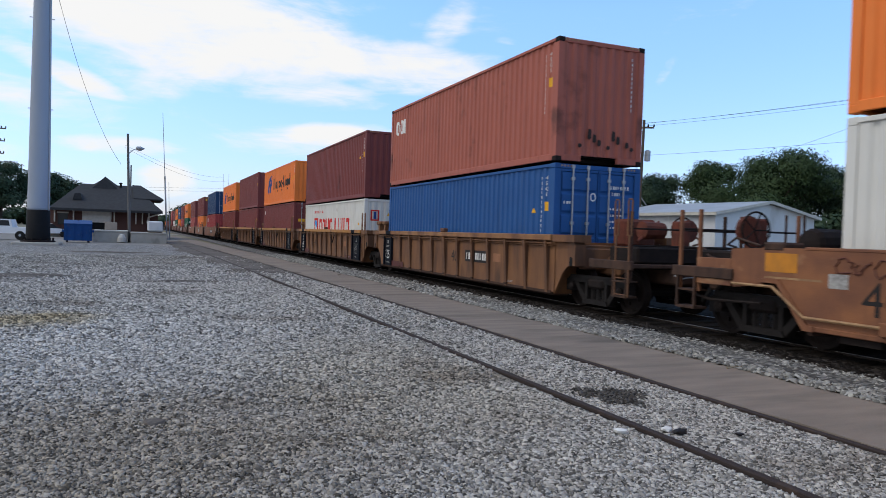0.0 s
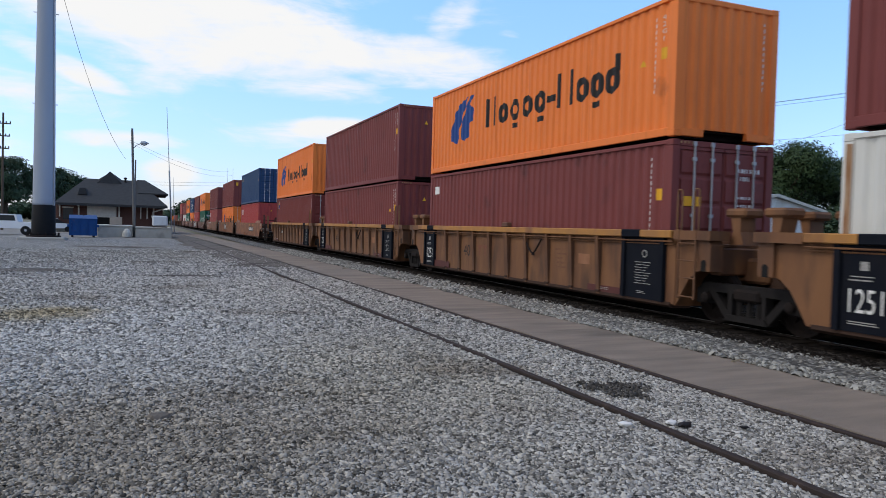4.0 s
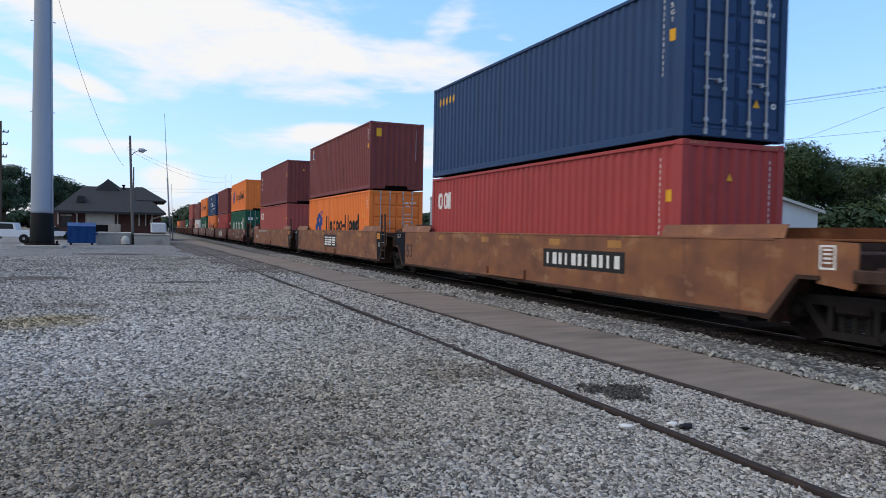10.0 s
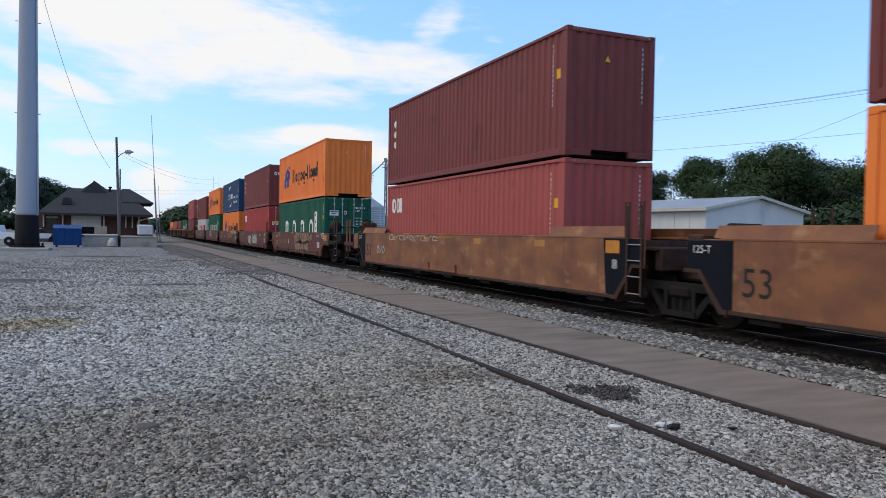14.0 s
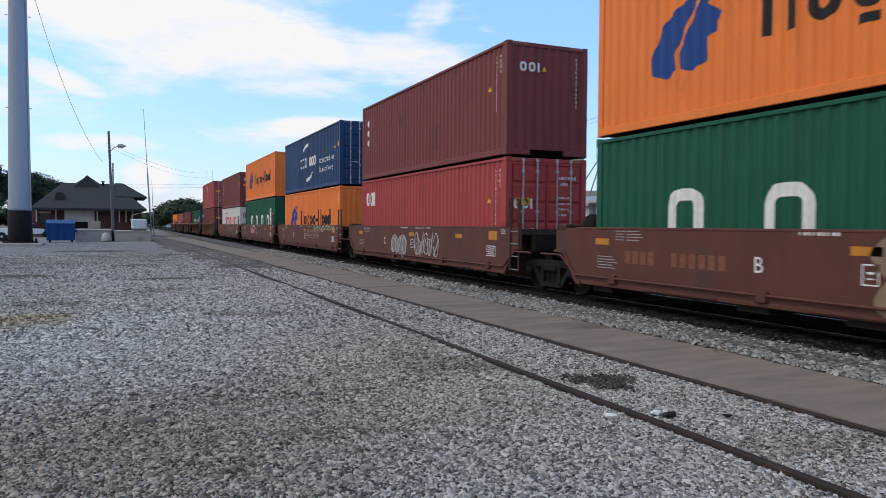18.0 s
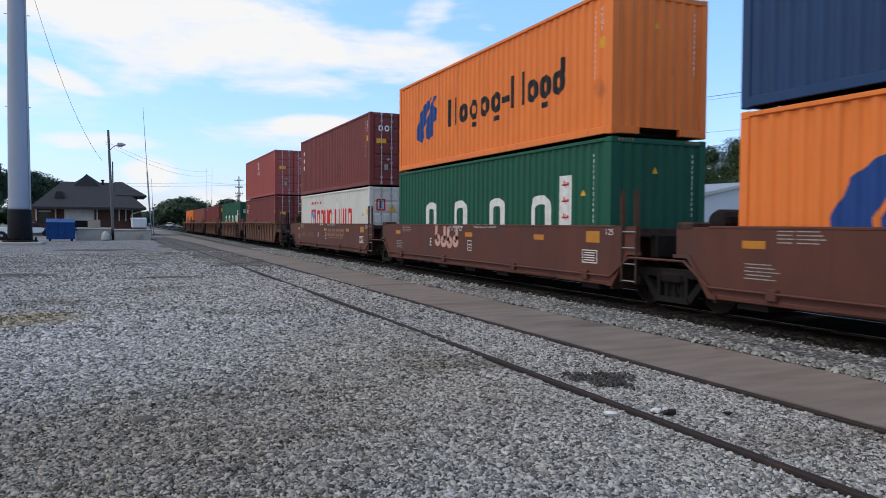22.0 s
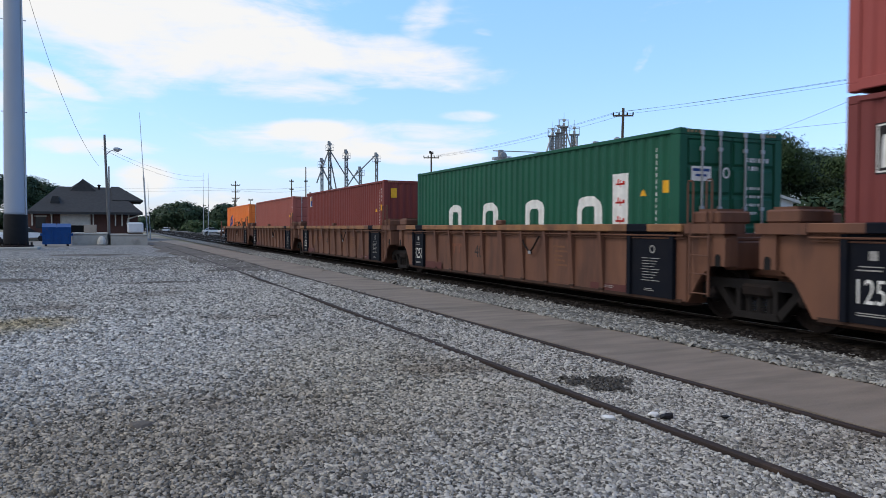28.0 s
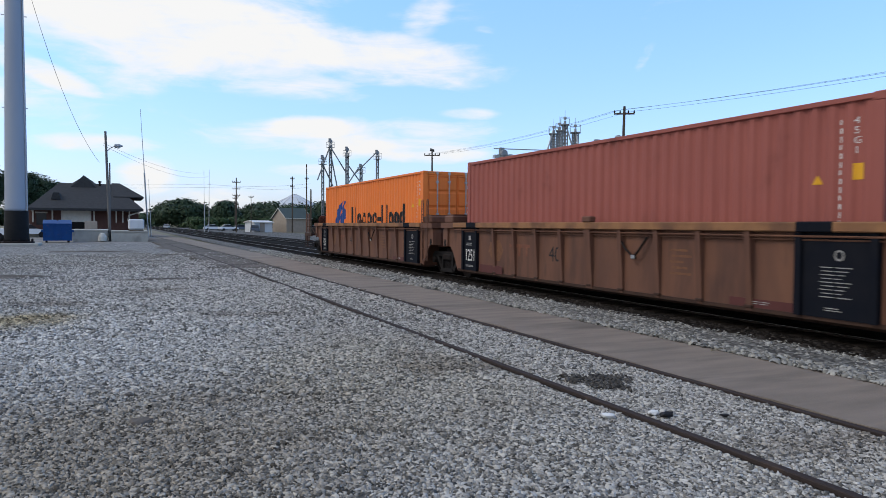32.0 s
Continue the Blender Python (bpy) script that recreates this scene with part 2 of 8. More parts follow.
M = {
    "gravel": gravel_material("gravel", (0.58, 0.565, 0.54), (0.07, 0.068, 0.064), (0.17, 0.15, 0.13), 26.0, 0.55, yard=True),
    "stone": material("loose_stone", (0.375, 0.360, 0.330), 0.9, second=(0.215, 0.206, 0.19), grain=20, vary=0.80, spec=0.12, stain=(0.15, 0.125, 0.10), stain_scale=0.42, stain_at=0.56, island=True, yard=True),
    "ballast_stone": material("ballast_stone", (0.29, 0.285, 0.262), 0.92, second=(0.15, 0.145, 0.135), grain=20, spec=0.12, vary=0.6, island=True),
    "ballast": gravel_material("ballast", (0.24, 0.235, 0.22), (0.06, 0.058, 0.054), (0.20, 0.19, 0.17), 14.0),
    # oil-stained bed; its near-black also carries the train's shade
    "oily_shaded_bed": gravel_material("oily_shaded_bed", (0.022, 0.018, 0.015), (0.010, 0.008, 0.007), (0.018, 0.014, 0.011), 12.0, spec=0.04),
    "earth": material("earth", (0.22, 0.19, 0.13), 0.95, second=(0.09, 0.11, 0.05), grain=0.15, amount=0.9, stain=(0.28, 0.27, 0.25), stain_scale=0.05, stain_at=0.5),
    "mud": material("mud", (0.22, 0.18, 0.12), 0.9, second=(0.30, 0.27, 0.21), grain=6, amount=0.8, bump=0.4, bump_scale=30),
    "asphalt": material("old_asphalt", (0.262, 0.218, 0.180), 0.9, second=(0.188, 0.157, 0.131), grain=2.2, amount=0.95, stain=(0.12, 0.105, 0.09), stain_scale=1.0, stain_at=0.54, bump=0.6, bump_scale=45, stretch=(0.35, 1.5, 1)),
    "dark_dirt": material("dark_dirt", (0.105, 0.09, 0.078), 0.95, second=(0.17, 0.155, 0.14), grain=2.5, amount=0.9, stain=(0.06, 0.05, 0.042), stain_scale=0.7, stain_at=0.5, bump=0.5, bump_scale=25),
    "road": material("road_asphalt", (0.27, 0.258, 0.24), 0.9, second=(0.18, 0.172, 0.16), grain=0.8, amount=0.9, stain=(0.13, 0.12, 0.11), stain_scale=0.3, stain_at=0.57, bump=0.2),
    "rail": material("rusty_rail", (0.045, 0.033, 0.029), 0.8, 0.1, second=(0.032, 0.025, 0.024), grain=30, stain=(0.10, 0.065, 0.048), stain_scale=3),
    "rail_head": material("worn_rail_head", (0.36, 0.345, 0.33), 0.42, 0.85, grain=12),
    # rail, stones and ties below: oil plus under-train shade put into the colour
    "oily_shaded_rail": material("oily_shaded_rail", (0.022, 0.016, 0.013), 0.85, grain=20, spec=0.2),
    "oily_shaded_stone": material("oily_shaded_stone", (0.030, 0.026, 0.023), 0.9, second=(0.018, 0.015, 0.013), grain=20, vary=0.6, island=True, spec=0.05),
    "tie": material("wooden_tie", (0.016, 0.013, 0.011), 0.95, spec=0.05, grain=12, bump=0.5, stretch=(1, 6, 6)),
    "tan": material("tan_car_paint", (0.220, 0.104, 0.048), 0.65, second=(0.130, 0.063, 0.037), grain=2.6, amount=0.9, stain=(0.080, 0.044, 0.030), stain_scale=2.0, stain_at=0.52, stretch=(1, 1, 0.3), streak=(0.1, 0.05, 0.03), bump=0.1),
    "rust_tan": material("weathered_tan_car_paint", (0.182, 0.086, 0.054), 0.7, second=(0.105, 0.053, 0.040), grain=1.6, amount=0.95, stain=(0.085, 0.045, 0.035), stain_scale=2.2, stain_at=0.53, stretch=(1, 1, 0.3), streak=(0.075, 0.04, 0.03), bump=0.15),
    "chord": material("yellow_car_paint", (0.43, 0.205, 0.055), 0.6, second=(0.29, 0.140, 0.060), grain=2.5, amount=0.8, stain=(0.20, 0.095, 0.05), stain_scale=1.2, stain_at=0.52),
    "chord_dull": material("dull_yellow_car_paint", (0.30, 0.150, 0.068), 0.65, second=(0.20, 0.098, 0.052), grain=2.5, amount=0.9, stain=(0.12, 0.06, 0.038), stain_scale=1.4, stain_at=0.50),
    "ochre": material("scuffed_ochre_car_paint", (0.265, 0.112, 0.052), 0.65, second=(0.150, 0.066, 0.042), grain=1.3, amount=1.0, stain=(0.36, 0.20, 0.105), stain_scale=1.9, stain_at=0.58, stretch=(1, 1, 1.6), bump=0.12, streak=(0.105, 0.05, 0.034)),
    "faded": material("faded_stencil", (0.15, 0.070, 0.042), 0.7, second=(0.22, 0.105, 0.05), grain=14, amount=0.9),
    "maroon_paint": material("maroon_car_paint", (0.105, 0.035, 0.032), 0.65, grain=3, stain=(0.07, 0.04, 0.035), stain_scale=3),
    "rust_paint": material("running_rust", (0.25, 0.11, 0.045), 0.8, second=(0.42, 0.30, 0.2), grain=5, amount=0.9, stretch=(4, 4, 0.6)),
    "amber": material("amber_reflector", (0.55, 0.22, 0.025), 0.5, second=(0.38, 0.16, 0.03), grain=6, amount=0.7),
    "logo_tan": material("faded_tan_marking", (0.27, 0.155, 0.10), 0.65, second=(0.15, 0.075, 0.05), grain=7, amount=0.9),
    "graffiti_grey": material("grey_spray_paint", (0.22, 0.19, 0.18), 0.6, grain=3),
    "graffiti_green": material("pale_green_spray_paint", (0.42, 0.46, 0.33), 0.6, grain=3),
    "brown": material("brown_car_paint", (0.122, 0.044, 0.031), 0.65, second=(0.085, 0.035, 0.027), grain=1.5, amount=0.8, stain=(0.075, 0.045, 0.04), stain_scale=0.9, stain_at=0.58, stretch=(1, 1, 0.6), streak=(0.06, 0.035, 0.032), bump=0.08),
    "black_panel": material("black_panel_paint", (0.008, 0.010, 0.016), 0.7, second=(0.016, 0.016, 0.020), grain=3, spec=0.06),
    # both cast steels: base colour lowered to hold the shade at trucks and well ends
    "steel_dark": material("oily_darkened_steel", (0.016, 0.013, 0.013), 0.8, second=(0.032, 0.022, 0.018), grain=8, bump=0.2, spec=0.12),
    "truck_shaded_dust": material("dusty_shaded_steel", (0.021, 0.019, 0.019), 0.85, second=(0.013, 0.011, 0.011), grain=6, bump=0.2, spec=0.12),
    "end_steel": material("grimy_brown_steel", (0.075, 0.042, 0.030), 0.8, second=(0.035, 0.022, 0.018), grain=5, amount=0.9, bump=0.2, spec=0.2),
    "red_gear": material("rusty_red_gear", (0.15, 0.045, 0.03), 0.8, second=(0.07, 0.03, 0.022), grain=5, amount=0.9, spec=0.2),
    "stain_stone": material("grimy_stone", (0.085, 0.080, 0.074), 0.9, second=(0.045, 0.042, 0.038), grain=20, vary=0.6, island=True, spec=0.08),
    "scuff": material("scuffed_paint", (0.31, 0.15, 0.082), 0.75, second=(0.24, 0.105, 0.055), grain=6, amount=0.9),
    "faded_red": material("faded_red_stencil", (0.17, 0.062, 0.042), 0.7, second=(0.24, 0.11, 0.06), grain=14, amount=0.8),
    "mud_stone": material("mud_stone", (0.26, 0.21, 0.13), 0.95, second=(0.17, 0.14, 0.09), grain=9, vary=0.5, island=True),
    "sill_dirt": material("grimy_sill", (0.062, 0.034, 0.024), 0.8, second=(0.04, 0.024, 0.02), grain=3, amount=0.9, spec=0.2),
    "pale_line": material("dusty_pipe_paint", (0.40, 0.25, 0.13), 0.7, second=(0.20, 0.11, 0.06), grain=6, amount=0.9),
    "stencil_grey": material("worn_stencil", (0.40, 0.395, 0.38), 0.7, second=(0.14, 0.13, 0.13), grain=20, amount=0.8),
    "wheel": material("wheel_steel", (0.018, 0.014, 0.013), 0.75, 0.2, grain=10, spec=0.1),
    "galv": material("galvanised_steel", (0.42, 0.43, 0.45), 0.5, 0.6, second=(0.30, 0.31, 0.33), grain=3),
    "white": material("white_marking", (0.78, 0.78, 0.76), 0.6, second=(0.62, 0.61, 0.59), grain=9, amount=0.7),
    "yellow": material("yellow_marking", (0.80, 0.42, 0.03), 0.6, grain=8, amount=0.4),
    "black": material("black_marking", (0.02, 0.018, 0.018), 0.6, grain=8),
    "red_mark": material("red_marking", (0.62, 0.035, 0.03), 0.6, grain=8, amount=0.4),
    "blue_mark": material("blue_marking", (0.02, 0.065, 0.25), 0.6, grain=8, amount=0.4),
    "sky_mark": material("bright_blue_marking", (0.05, 0.30, 0.68), 0.6, grain=8, amount=0.4),
    "graffiti": material("spray_paint", (0.60, 0.60, 0.58), 0.6, grain=6),
    "graffiti_tan": material("tan_spray_paint", (0.26, 0.185, 0.125), 0.6, second=(0.20, 0.13, 0.09), grain=3),
    "graffiti_pink": material("pink_spray_paint", (0.62, 0.36, 0.30), 0.6, grain=3),
    "concrete": material("concrete", (0.42, 0.40, 0.36), 0.9, second=(0.30, 0.29, 0.26), grain=2, stain=(0.22, 0.21, 0.18), stain_scale=0.8, bump=0.2),
    "grey_steel": material("dull_grey_steel", (0.27, 0.285, 0.30), 0.6, 0.2, second=(0.19, 0.20, 0.21), grain=2),
    "grey_wood": material("silvered_pole_wood", (0.16, 0.155, 0.15), 0.95, second=(0.09, 0.085, 0.08), grain=8, stretch=(6, 6, 0.5)),
    "wood_pole": material("weathered_pole_wood", (0.10, 0.075, 0.055), 0.95, second=(0.06, 0.045, 0.035), grain=10, stretch=(6, 6, 0.5), bump=0.4),
    "shingle": material("asphalt_shingle", (0.043, 0.044, 0.046), 0.9, spec=0.2, second=(0.032, 0.032, 0.034), grain=3, amount=0.9, bump=0.3, bump_scale=12),
    "brick": material("depot_brick", (0.11, 0.055, 0.045), 0.9, second=(0.075, 0.04, 0.035), grain=9, amount=0.9, bump=0.3, stretch=(1, 1, 2.6)),
    "trim": material("pale_trim_paint", (0.55, 0.53, 0.48), 0.6, grain=3),
    "shutter": material("rolling_door_paint", (0.60, 0.58, 0.54), 0.6, grain=4),
    # near-black fill: the shade inside openings as a colour
    "void": material("opening_shade", (0.012, 0.012, 0.013), 0.9),
    "glass": material("window_glass", (0.03, 0.035, 0.04), 0.08, grain=2),
    "pole_paint": material("grey_pole_paint", (0.33, 0.37, 0.44), 0.5, 0.15, second=(0.27, 0.31, 0.39), grain=0.7, stretch=(1, 1, 0.25)),
    "pole_black": material("black_coating", (0.008, 0.009, 0.011), 0.75, second=(0.014, 0.014, 0.016), grain=3, spec=0.15),
    "dumpster": material("blue_dumpster_paint", (0.007, 0.060, 0.215), 0.6, second=(0.006, 0.042, 0.15), grain=3, stain=(0.06, 0.06, 0.08), stain_scale=2.5, stain_at=0.62),
    "white_metal": material("white_metal_siding", (0.62, 0.64, 0.66), 0.55, second=(0.50, 0.52, 0.55), grain=0.8, stain=(0.35, 0.34, 0.33), stain_scale=0.5, stain_at=0.62, stretch=(1, 1, 0.4)),
    "metal_roof": material("metal_roof", (0.42, 0.42, 0.42), 0.5, 0.3, second=(0.30, 0.29, 0.29), grain=0.6),
    "green_roof": material("green_roof", (0.055, 0.075, 0.072), 0.7, grain=2),
    "stone_wall": material("tan_wall", (0.34, 0.29, 0.24), 0.9, second=(0.25, 0.21, 0.18), grain=2),
    "car_white": material("white_car_paint", (0.75, 0.76, 0.78), 0.25, grain=1, amount=0.1),
    "car_grey": material("grey_car_paint", (0.16, 0.19, 0.24), 0.25, 0.3, grain=1, amount=0.1),
    "rubber": material("tyre_rubber", (0.02, 0.02, 0.02), 0.9),
    "bark": material("bark", (0.075, 0.058, 0.045), 0.95, grain=6, bump=0.5, stretch=(3, 3, 0.6)),
    "leaf": leaf_material("leaves", (0.055, 0.088, 0.036), (0.030, 0.056, 0.024)),
    "leaf_dark": leaf_material("dark_leaves", (0.042, 0.068, 0.036), (0.025, 0.046, 0.026)),
    "wire": material("cable", (0.05, 0.05, 0.055), 0.7),
    "lamp_glass": material("lamp_lens", (0.6, 0.62, 0.62), 0.3),
}
CONTAINER = {
    "rust_red": material("rust_red_container_paint", (0.39, 0.120, 0.086), 0.6, second=(0.31, 0.094, 0.068), grain=1.2, stain=(0.11, 0.04, 0.03), stain_scale=1.4, stain_at=0.62, streak=(0.12, 0.045, 0.03), bump=0.06),
    "blue": material("blue_container_paint", (0.018, 0.090, 0.28), 0.55, second=(0.014, 0.068, 0.22), grain=1.5, streak=(0.03, 0.06, 0.13), bump=0.05),
    "maroon": material("maroon_container_paint", (0.195, 0.051, 0.048), 0.6, second=(0.160, 0.043, 0.042), grain=1.3, stain=(0.075, 0.03, 0.03), stain_scale=1.2, stain_at=0.62, streak=(0.06, 0.018, 0.018), bump=0.05),
    "brick_red": material("brick_red_container_paint", (0.185, 0.042, 0.036), 0.6, second=(0.15, 0.034, 0.031), grain=1.3, streak=(0.085, 0.02, 0.018), bump=0.05),
    "white": material("white_container_paint", (0.66, 0.66, 0.63), 0.55, second=(0.55, 0.55, 0.52), grain=1.1, stain=(0.32, 0.24, 0.17), stain_scale=1.6, stain_at=0.66, streak=(0.42, 0.36, 0.28), bump=0.05),
    "orange": material("orange_container_paint", (0.84, 0.220, 0.046), 0.55, second=(0.73, 0.185, 0.040), grain=1.2, stain=(0.36, 0.10, 0.03), stain_scale=1.5, stain_at=0.67, streak=(0.45, 0.11, 0.02), bump=0.05),
    "navy": material("navy_container_paint", (0.021, 0.057, 0.145), 0.55, second=(0.018, 0.046, 0.115), grain=1.4, streak=(0.03, 0.04, 0.06), bump=0.05),
    "red": material("red_container_paint", (0.385, 0.058, 0.055), 0.55, second=(0.31, 0.050, 0.049), grain=1.3, stain=(0.17, 0.03, 0.03), stain_scale=1.4, stain_at=0.64, streak=(0.18, 0.03, 0.03), bump=0.05),
    "faded_red": material("sun_faded_red_container_paint", (0.37, 0.088, 0.080), 0.65, second=(0.31, 0.075, 0.070), grain=1.1, stain=(0.19, 0.05, 0.045), stain_scale=1.3, stain_at=0.63, streak=(0.24, 0.06, 0.055), bump=0.05),
    "green": material("green_container_paint", (0.010, 0.095, 0.055), 0.55, second=(0.009, 0.072, 0.044), grain=1.3, streak=(0.02, 0.06, 0.04), bump=0.05),
    "salmon": material("faded_red_container_paint", (0.335, 0.105, 0.085), 0.65, second=(0.28, 0.088, 0.073), grain=1.0, stain=(0.17, 0.055, 0.045), stain_scale=1.1, stain_at=0.62, streak=(0.2, 0.055, 0.045), bump=0.05),
}

# ---------------------------------------------------------------- mesh tools
class Shape:
    """Vertices and faces, gathered piece by piece, that become one mesh."""
    def __init__(self):
        self.v, self.f, self.data = [], [], None

    def add(self, verts, faces):
        n = len(self.v)
        self.v += [tuple(p) for p in verts]
        self.f += [tuple(i + n for i in f) for f in faces]
        return self

    def box(self, x0, x1, y0, y1, z0, z1, chamfer=0.0):
        c = min(chamfer, (x1 - x0) / 3, (y1 - y0) / 3, (z1 - z0) / 3)
        if c <= 0:
            v = [(x, y, z) for z in (z0, z1) for y in (y0, y1) for x in (x0, x1)]
            return self.add(v, [(0, 2, 3, 1), (4, 5, 7, 6), (0, 1, 5, 4), (2, 6, 7, 3), (0, 4, 6, 2), (1, 3, 7, 5)])
        bm = bmesh.new()
        bmesh.ops.create_cube(bm, size=1)
        for p in bm.verts:
            p.co = ((x0 + x1) / 2 + p.co.x * (x1 - x0), (y0 + y1) / 2 + p.co.y * (y1 - y0), (z0 + z1) / 2 + p.co.z * (z1 - z0))
        bmesh.ops.bevel(bm, geom=bm.edges[:], offset=c, segments=1, affect="EDGES")
        bm.verts.index_update()
        self.add([p.co[:] for p in bm.verts], [[q.index for q in f.verts] for f in bm.faces])
        bm.free()
        return self

    def prism(self, outline, axis, lo, hi):
        """A flat outline of two coordinates, drawn out along axis (x, y or z) from lo to hi."""
        k, n = "xyz".index(axis), len(outline)
        area = sum(outline[i][0] * outline[(i + 1) % n][1] - outline[(i + 1) % n][0] * outline[i][1] for i in range(n))
        pts = list(outline) if (area > 0) == (k != 1) else list(outline)[::-1]
        def at(p, d):
            q = list(p)
            q.insert(k, d)
            return tuple(q)
        v = [at(p, lo) for p in pts] + [at(p, hi) for p in pts]
        f = [tuple(range(n))[::-1], tuple(range(n, 2 * n))] + [(i, (i + 1) % n, n + (i + 1) % n, n + i) for i in range(n)]
        return self.add(v, f)

    def tube(self, points, r, n=8, r2=None):
        pts = [Vector(p) for p in points]
        v, f = [], []
        m = len(pts)
        for i, p in enumerate(pts):
            d = (pts[min(i + 1, m - 1)] - pts[max(i - 1, 0)]).normalized()
            u = d.cross(Vector((0, 0, 1)) if abs(d.z) < 0.9 else Vector((1, 0, 0))).normalized()
            w = d.cross(u)
            rr = r if r2 is None else r + (r2 - r) * i / (m - 1)
            v += [p + rr * (math.cos(a) * u + math.sin(a) * w) for a in (2 * math.pi * k / n for k in range(n))]
        for i in range(m - 1):
            f += [(i * n + k, i * n + (k + 1) % n, (i + 1) * n + (k + 1) % n, (i + 1) * n + k) for k in range(n)]
        f += [tuple(range(n))[::-1], tuple(range((m - 1) * n, m * n))]
        return self.add(v, f)

    def lathe(self, profile, n=24, axis="z", centre=(0, 0, 0)):
        v, f = [], []
        for r, h in profile:
            for k in range(n):
                a = 2 * math.pi * k / n
                c, s = r * math.cos(a), r * math.sin(a)
                q = {"z": (c, s, h), "x": (h, c, s), "y": (s, h, c)}[axis]
                v.append((q[0] + centre[0], q[1] + centre[1], q[2] + centre[2]))
        for i in range(len(profile) - 1):
            f += [(i * n + k, i * n + (k + 1) % n, (i + 1) * n + (k + 1) % n, (i + 1) * n + k) for k in range(n)]
        f += [tuple(range(n))[::-1], tuple(range((len(profile) - 1) * n, len(profile) * n))]
        return self.add(v, f)

    def mesh(self, name):
        if self.data is None:
            self.data = bpy.data.meshes.new(name)
            self.data.from_pydata(self.v, [], self.f)
            self.data.materials.append(None)
            self.data.update()
        return self.data

def part(name, shape, mat, parent=None, label="", m=None, smooth=False):
    """One mesh object of that shape, under its thing or part; the material sits on the object, so that shapes are shared."""
    data = shape.mesh(name)
    if smooth and not data.polygons[0].use_smooth:
        data.shade_smooth()
    ob = new(name, data)
    ob.material_slots[0].link = "OBJECT"
    ob.material_slots[0].material = mat
    if parent:
        ob.parent = parent
    if m is not None:
        ob.matrix_basis = m
    if label:
        ob["label"] = label
    return ob

def thing(name, m, label, category, group="", kind=""):
    ob = new(name)
    ob.empty_display_size = 0.2
    ob.matrix_basis = m
    return tagged(ob, label, category, group, kind)

TRAIN_X, RAIL_TOP = 10.09, 0.085
TURNED = pose(0, 0, 0, 0, 0, 180)
MIRRORED = Matrix.Diagonal((-1, 1, 1, 1))

# ---------------------------------------------------------------- ground and tracks
def structure(name, shape, mat, label, category, kind="structure"):
    return tagged(part(name, shape, mat), label, category, kind=kind)

def bend(y):
    """The siding bears away from the main line."""
    return -0.00022 * max(0.0, y - 4) ** 2

def sheet(x0, x1, y0, y1, z, nx=1, ny=1, lift=None):
    s = Shape()
    v = []
    for j in range(ny + 1):
        for i in range(nx + 1):
            x, y = x0 + (x1 - x0) * i / nx, y0 + (y1 - y0) * j / ny
            v.append((x, y, z + (lift(x, y) if lift else 0.0)))
    f = [(j * (nx + 1) + i, j * (nx + 1) + i + 1, (j + 1) * (nx + 1) + i + 1, (j + 1) * (nx + 1) + i) for j in range(ny) for i in range(nx)]
    return s.add(v, f)

structure("ground", sheet(-1500, 1500, -1500, 1500, -0.06), M["earth"], "bare earth and grass reaching the horizon", "ground")

def yard_lift(x, y):
    return 0.035 * noise.noise((x * 0.25, y * 0.25, 3.0)) + 0.012 * noise.noise((x * 1.3, y * 1.3, 7.0))

structure("gravel_yard", sheet(-60, 5.30, -40, 64, -0.01, 150, 200, lambda x, y: yard_lift(x, y) * min(1, max(0, (5.3 - x) / 1.5))), M["gravel"], "grey crushed-stone gravel yard", "gravel")
structure("gravel_apron", sheet(-60, 3.9, 64, 130, -0.012), M["road"], "worn asphalt lot by the depot", "asphalt")

def strip(x0, x1, y0, y1, z0, z1, n=40, edge=0.0, seed=0, follow=0.65):
    """A long slab that follows the siding, with a ragged edge on either side."""
    rnd = random.Random(seed)
    s = Shape()
    v, f = [], []
    for j in range(n + 1):
        y = y0 + (y1 - y0) * j / n
        a = x0 + bend(y) + rnd.uniform(-edge, edge)
        b = x1 + rnd.uniform(-edge, edge) + follow * bend(y) + 0.16 * noise.noise((y * 0.45, 0.0, seed))
        v += [(a, y, z0), (a, y, z1), (b, y, z1), (b, y, z0)]
    for j in range(n):
        k = j * 4
        f += [(k, k + 1, k + 5, k + 4), (k + 1, k + 2, k + 6, k + 5), (k + 2, k + 3, k + 7, k + 6)]
    f += [(0, 3, 2, 1), (4 * n, 4 * n + 1, 4 * n + 2, 4 * n + 3)]
    return s.add(v, f)

structure("pavement", strip(5.455, 7.08, -40, 128, -0.05, 0.016, 420, 0.035, 4), M["asphalt"], "worn grey asphalt strip between the tracks", "pavement")
structure("ballast_shoulder", sheet(6.95, 8.45, -60, 330, 0.0, 10, 300, lambda x, y: (0.05 if 7.3 < x < 8.4 else 0.0) + 0.02 * noise.noise((x * 2, y * 2, 0))), M["ballast"], "light grey ballast shoulder beside the main track", "ballast")
# near-black strip: oily ballast with the shade under the train painted in
structure("track_bed", sheet(8.20, 17.2, -340, 420, 0.052, 12, 300, lambda x, y: 0.02 * noise.noise((x * 1.5, y * 1.5, 2))), M["oily_shaded_bed"], "oil-stained ballast under the main track, train's shade in its colour", "ballast")
structure("far_gravel", sheet(17.2, 30, -120, 330, -0.03), M["ballast"], "grey gravel beyond the tracks", "gravel")

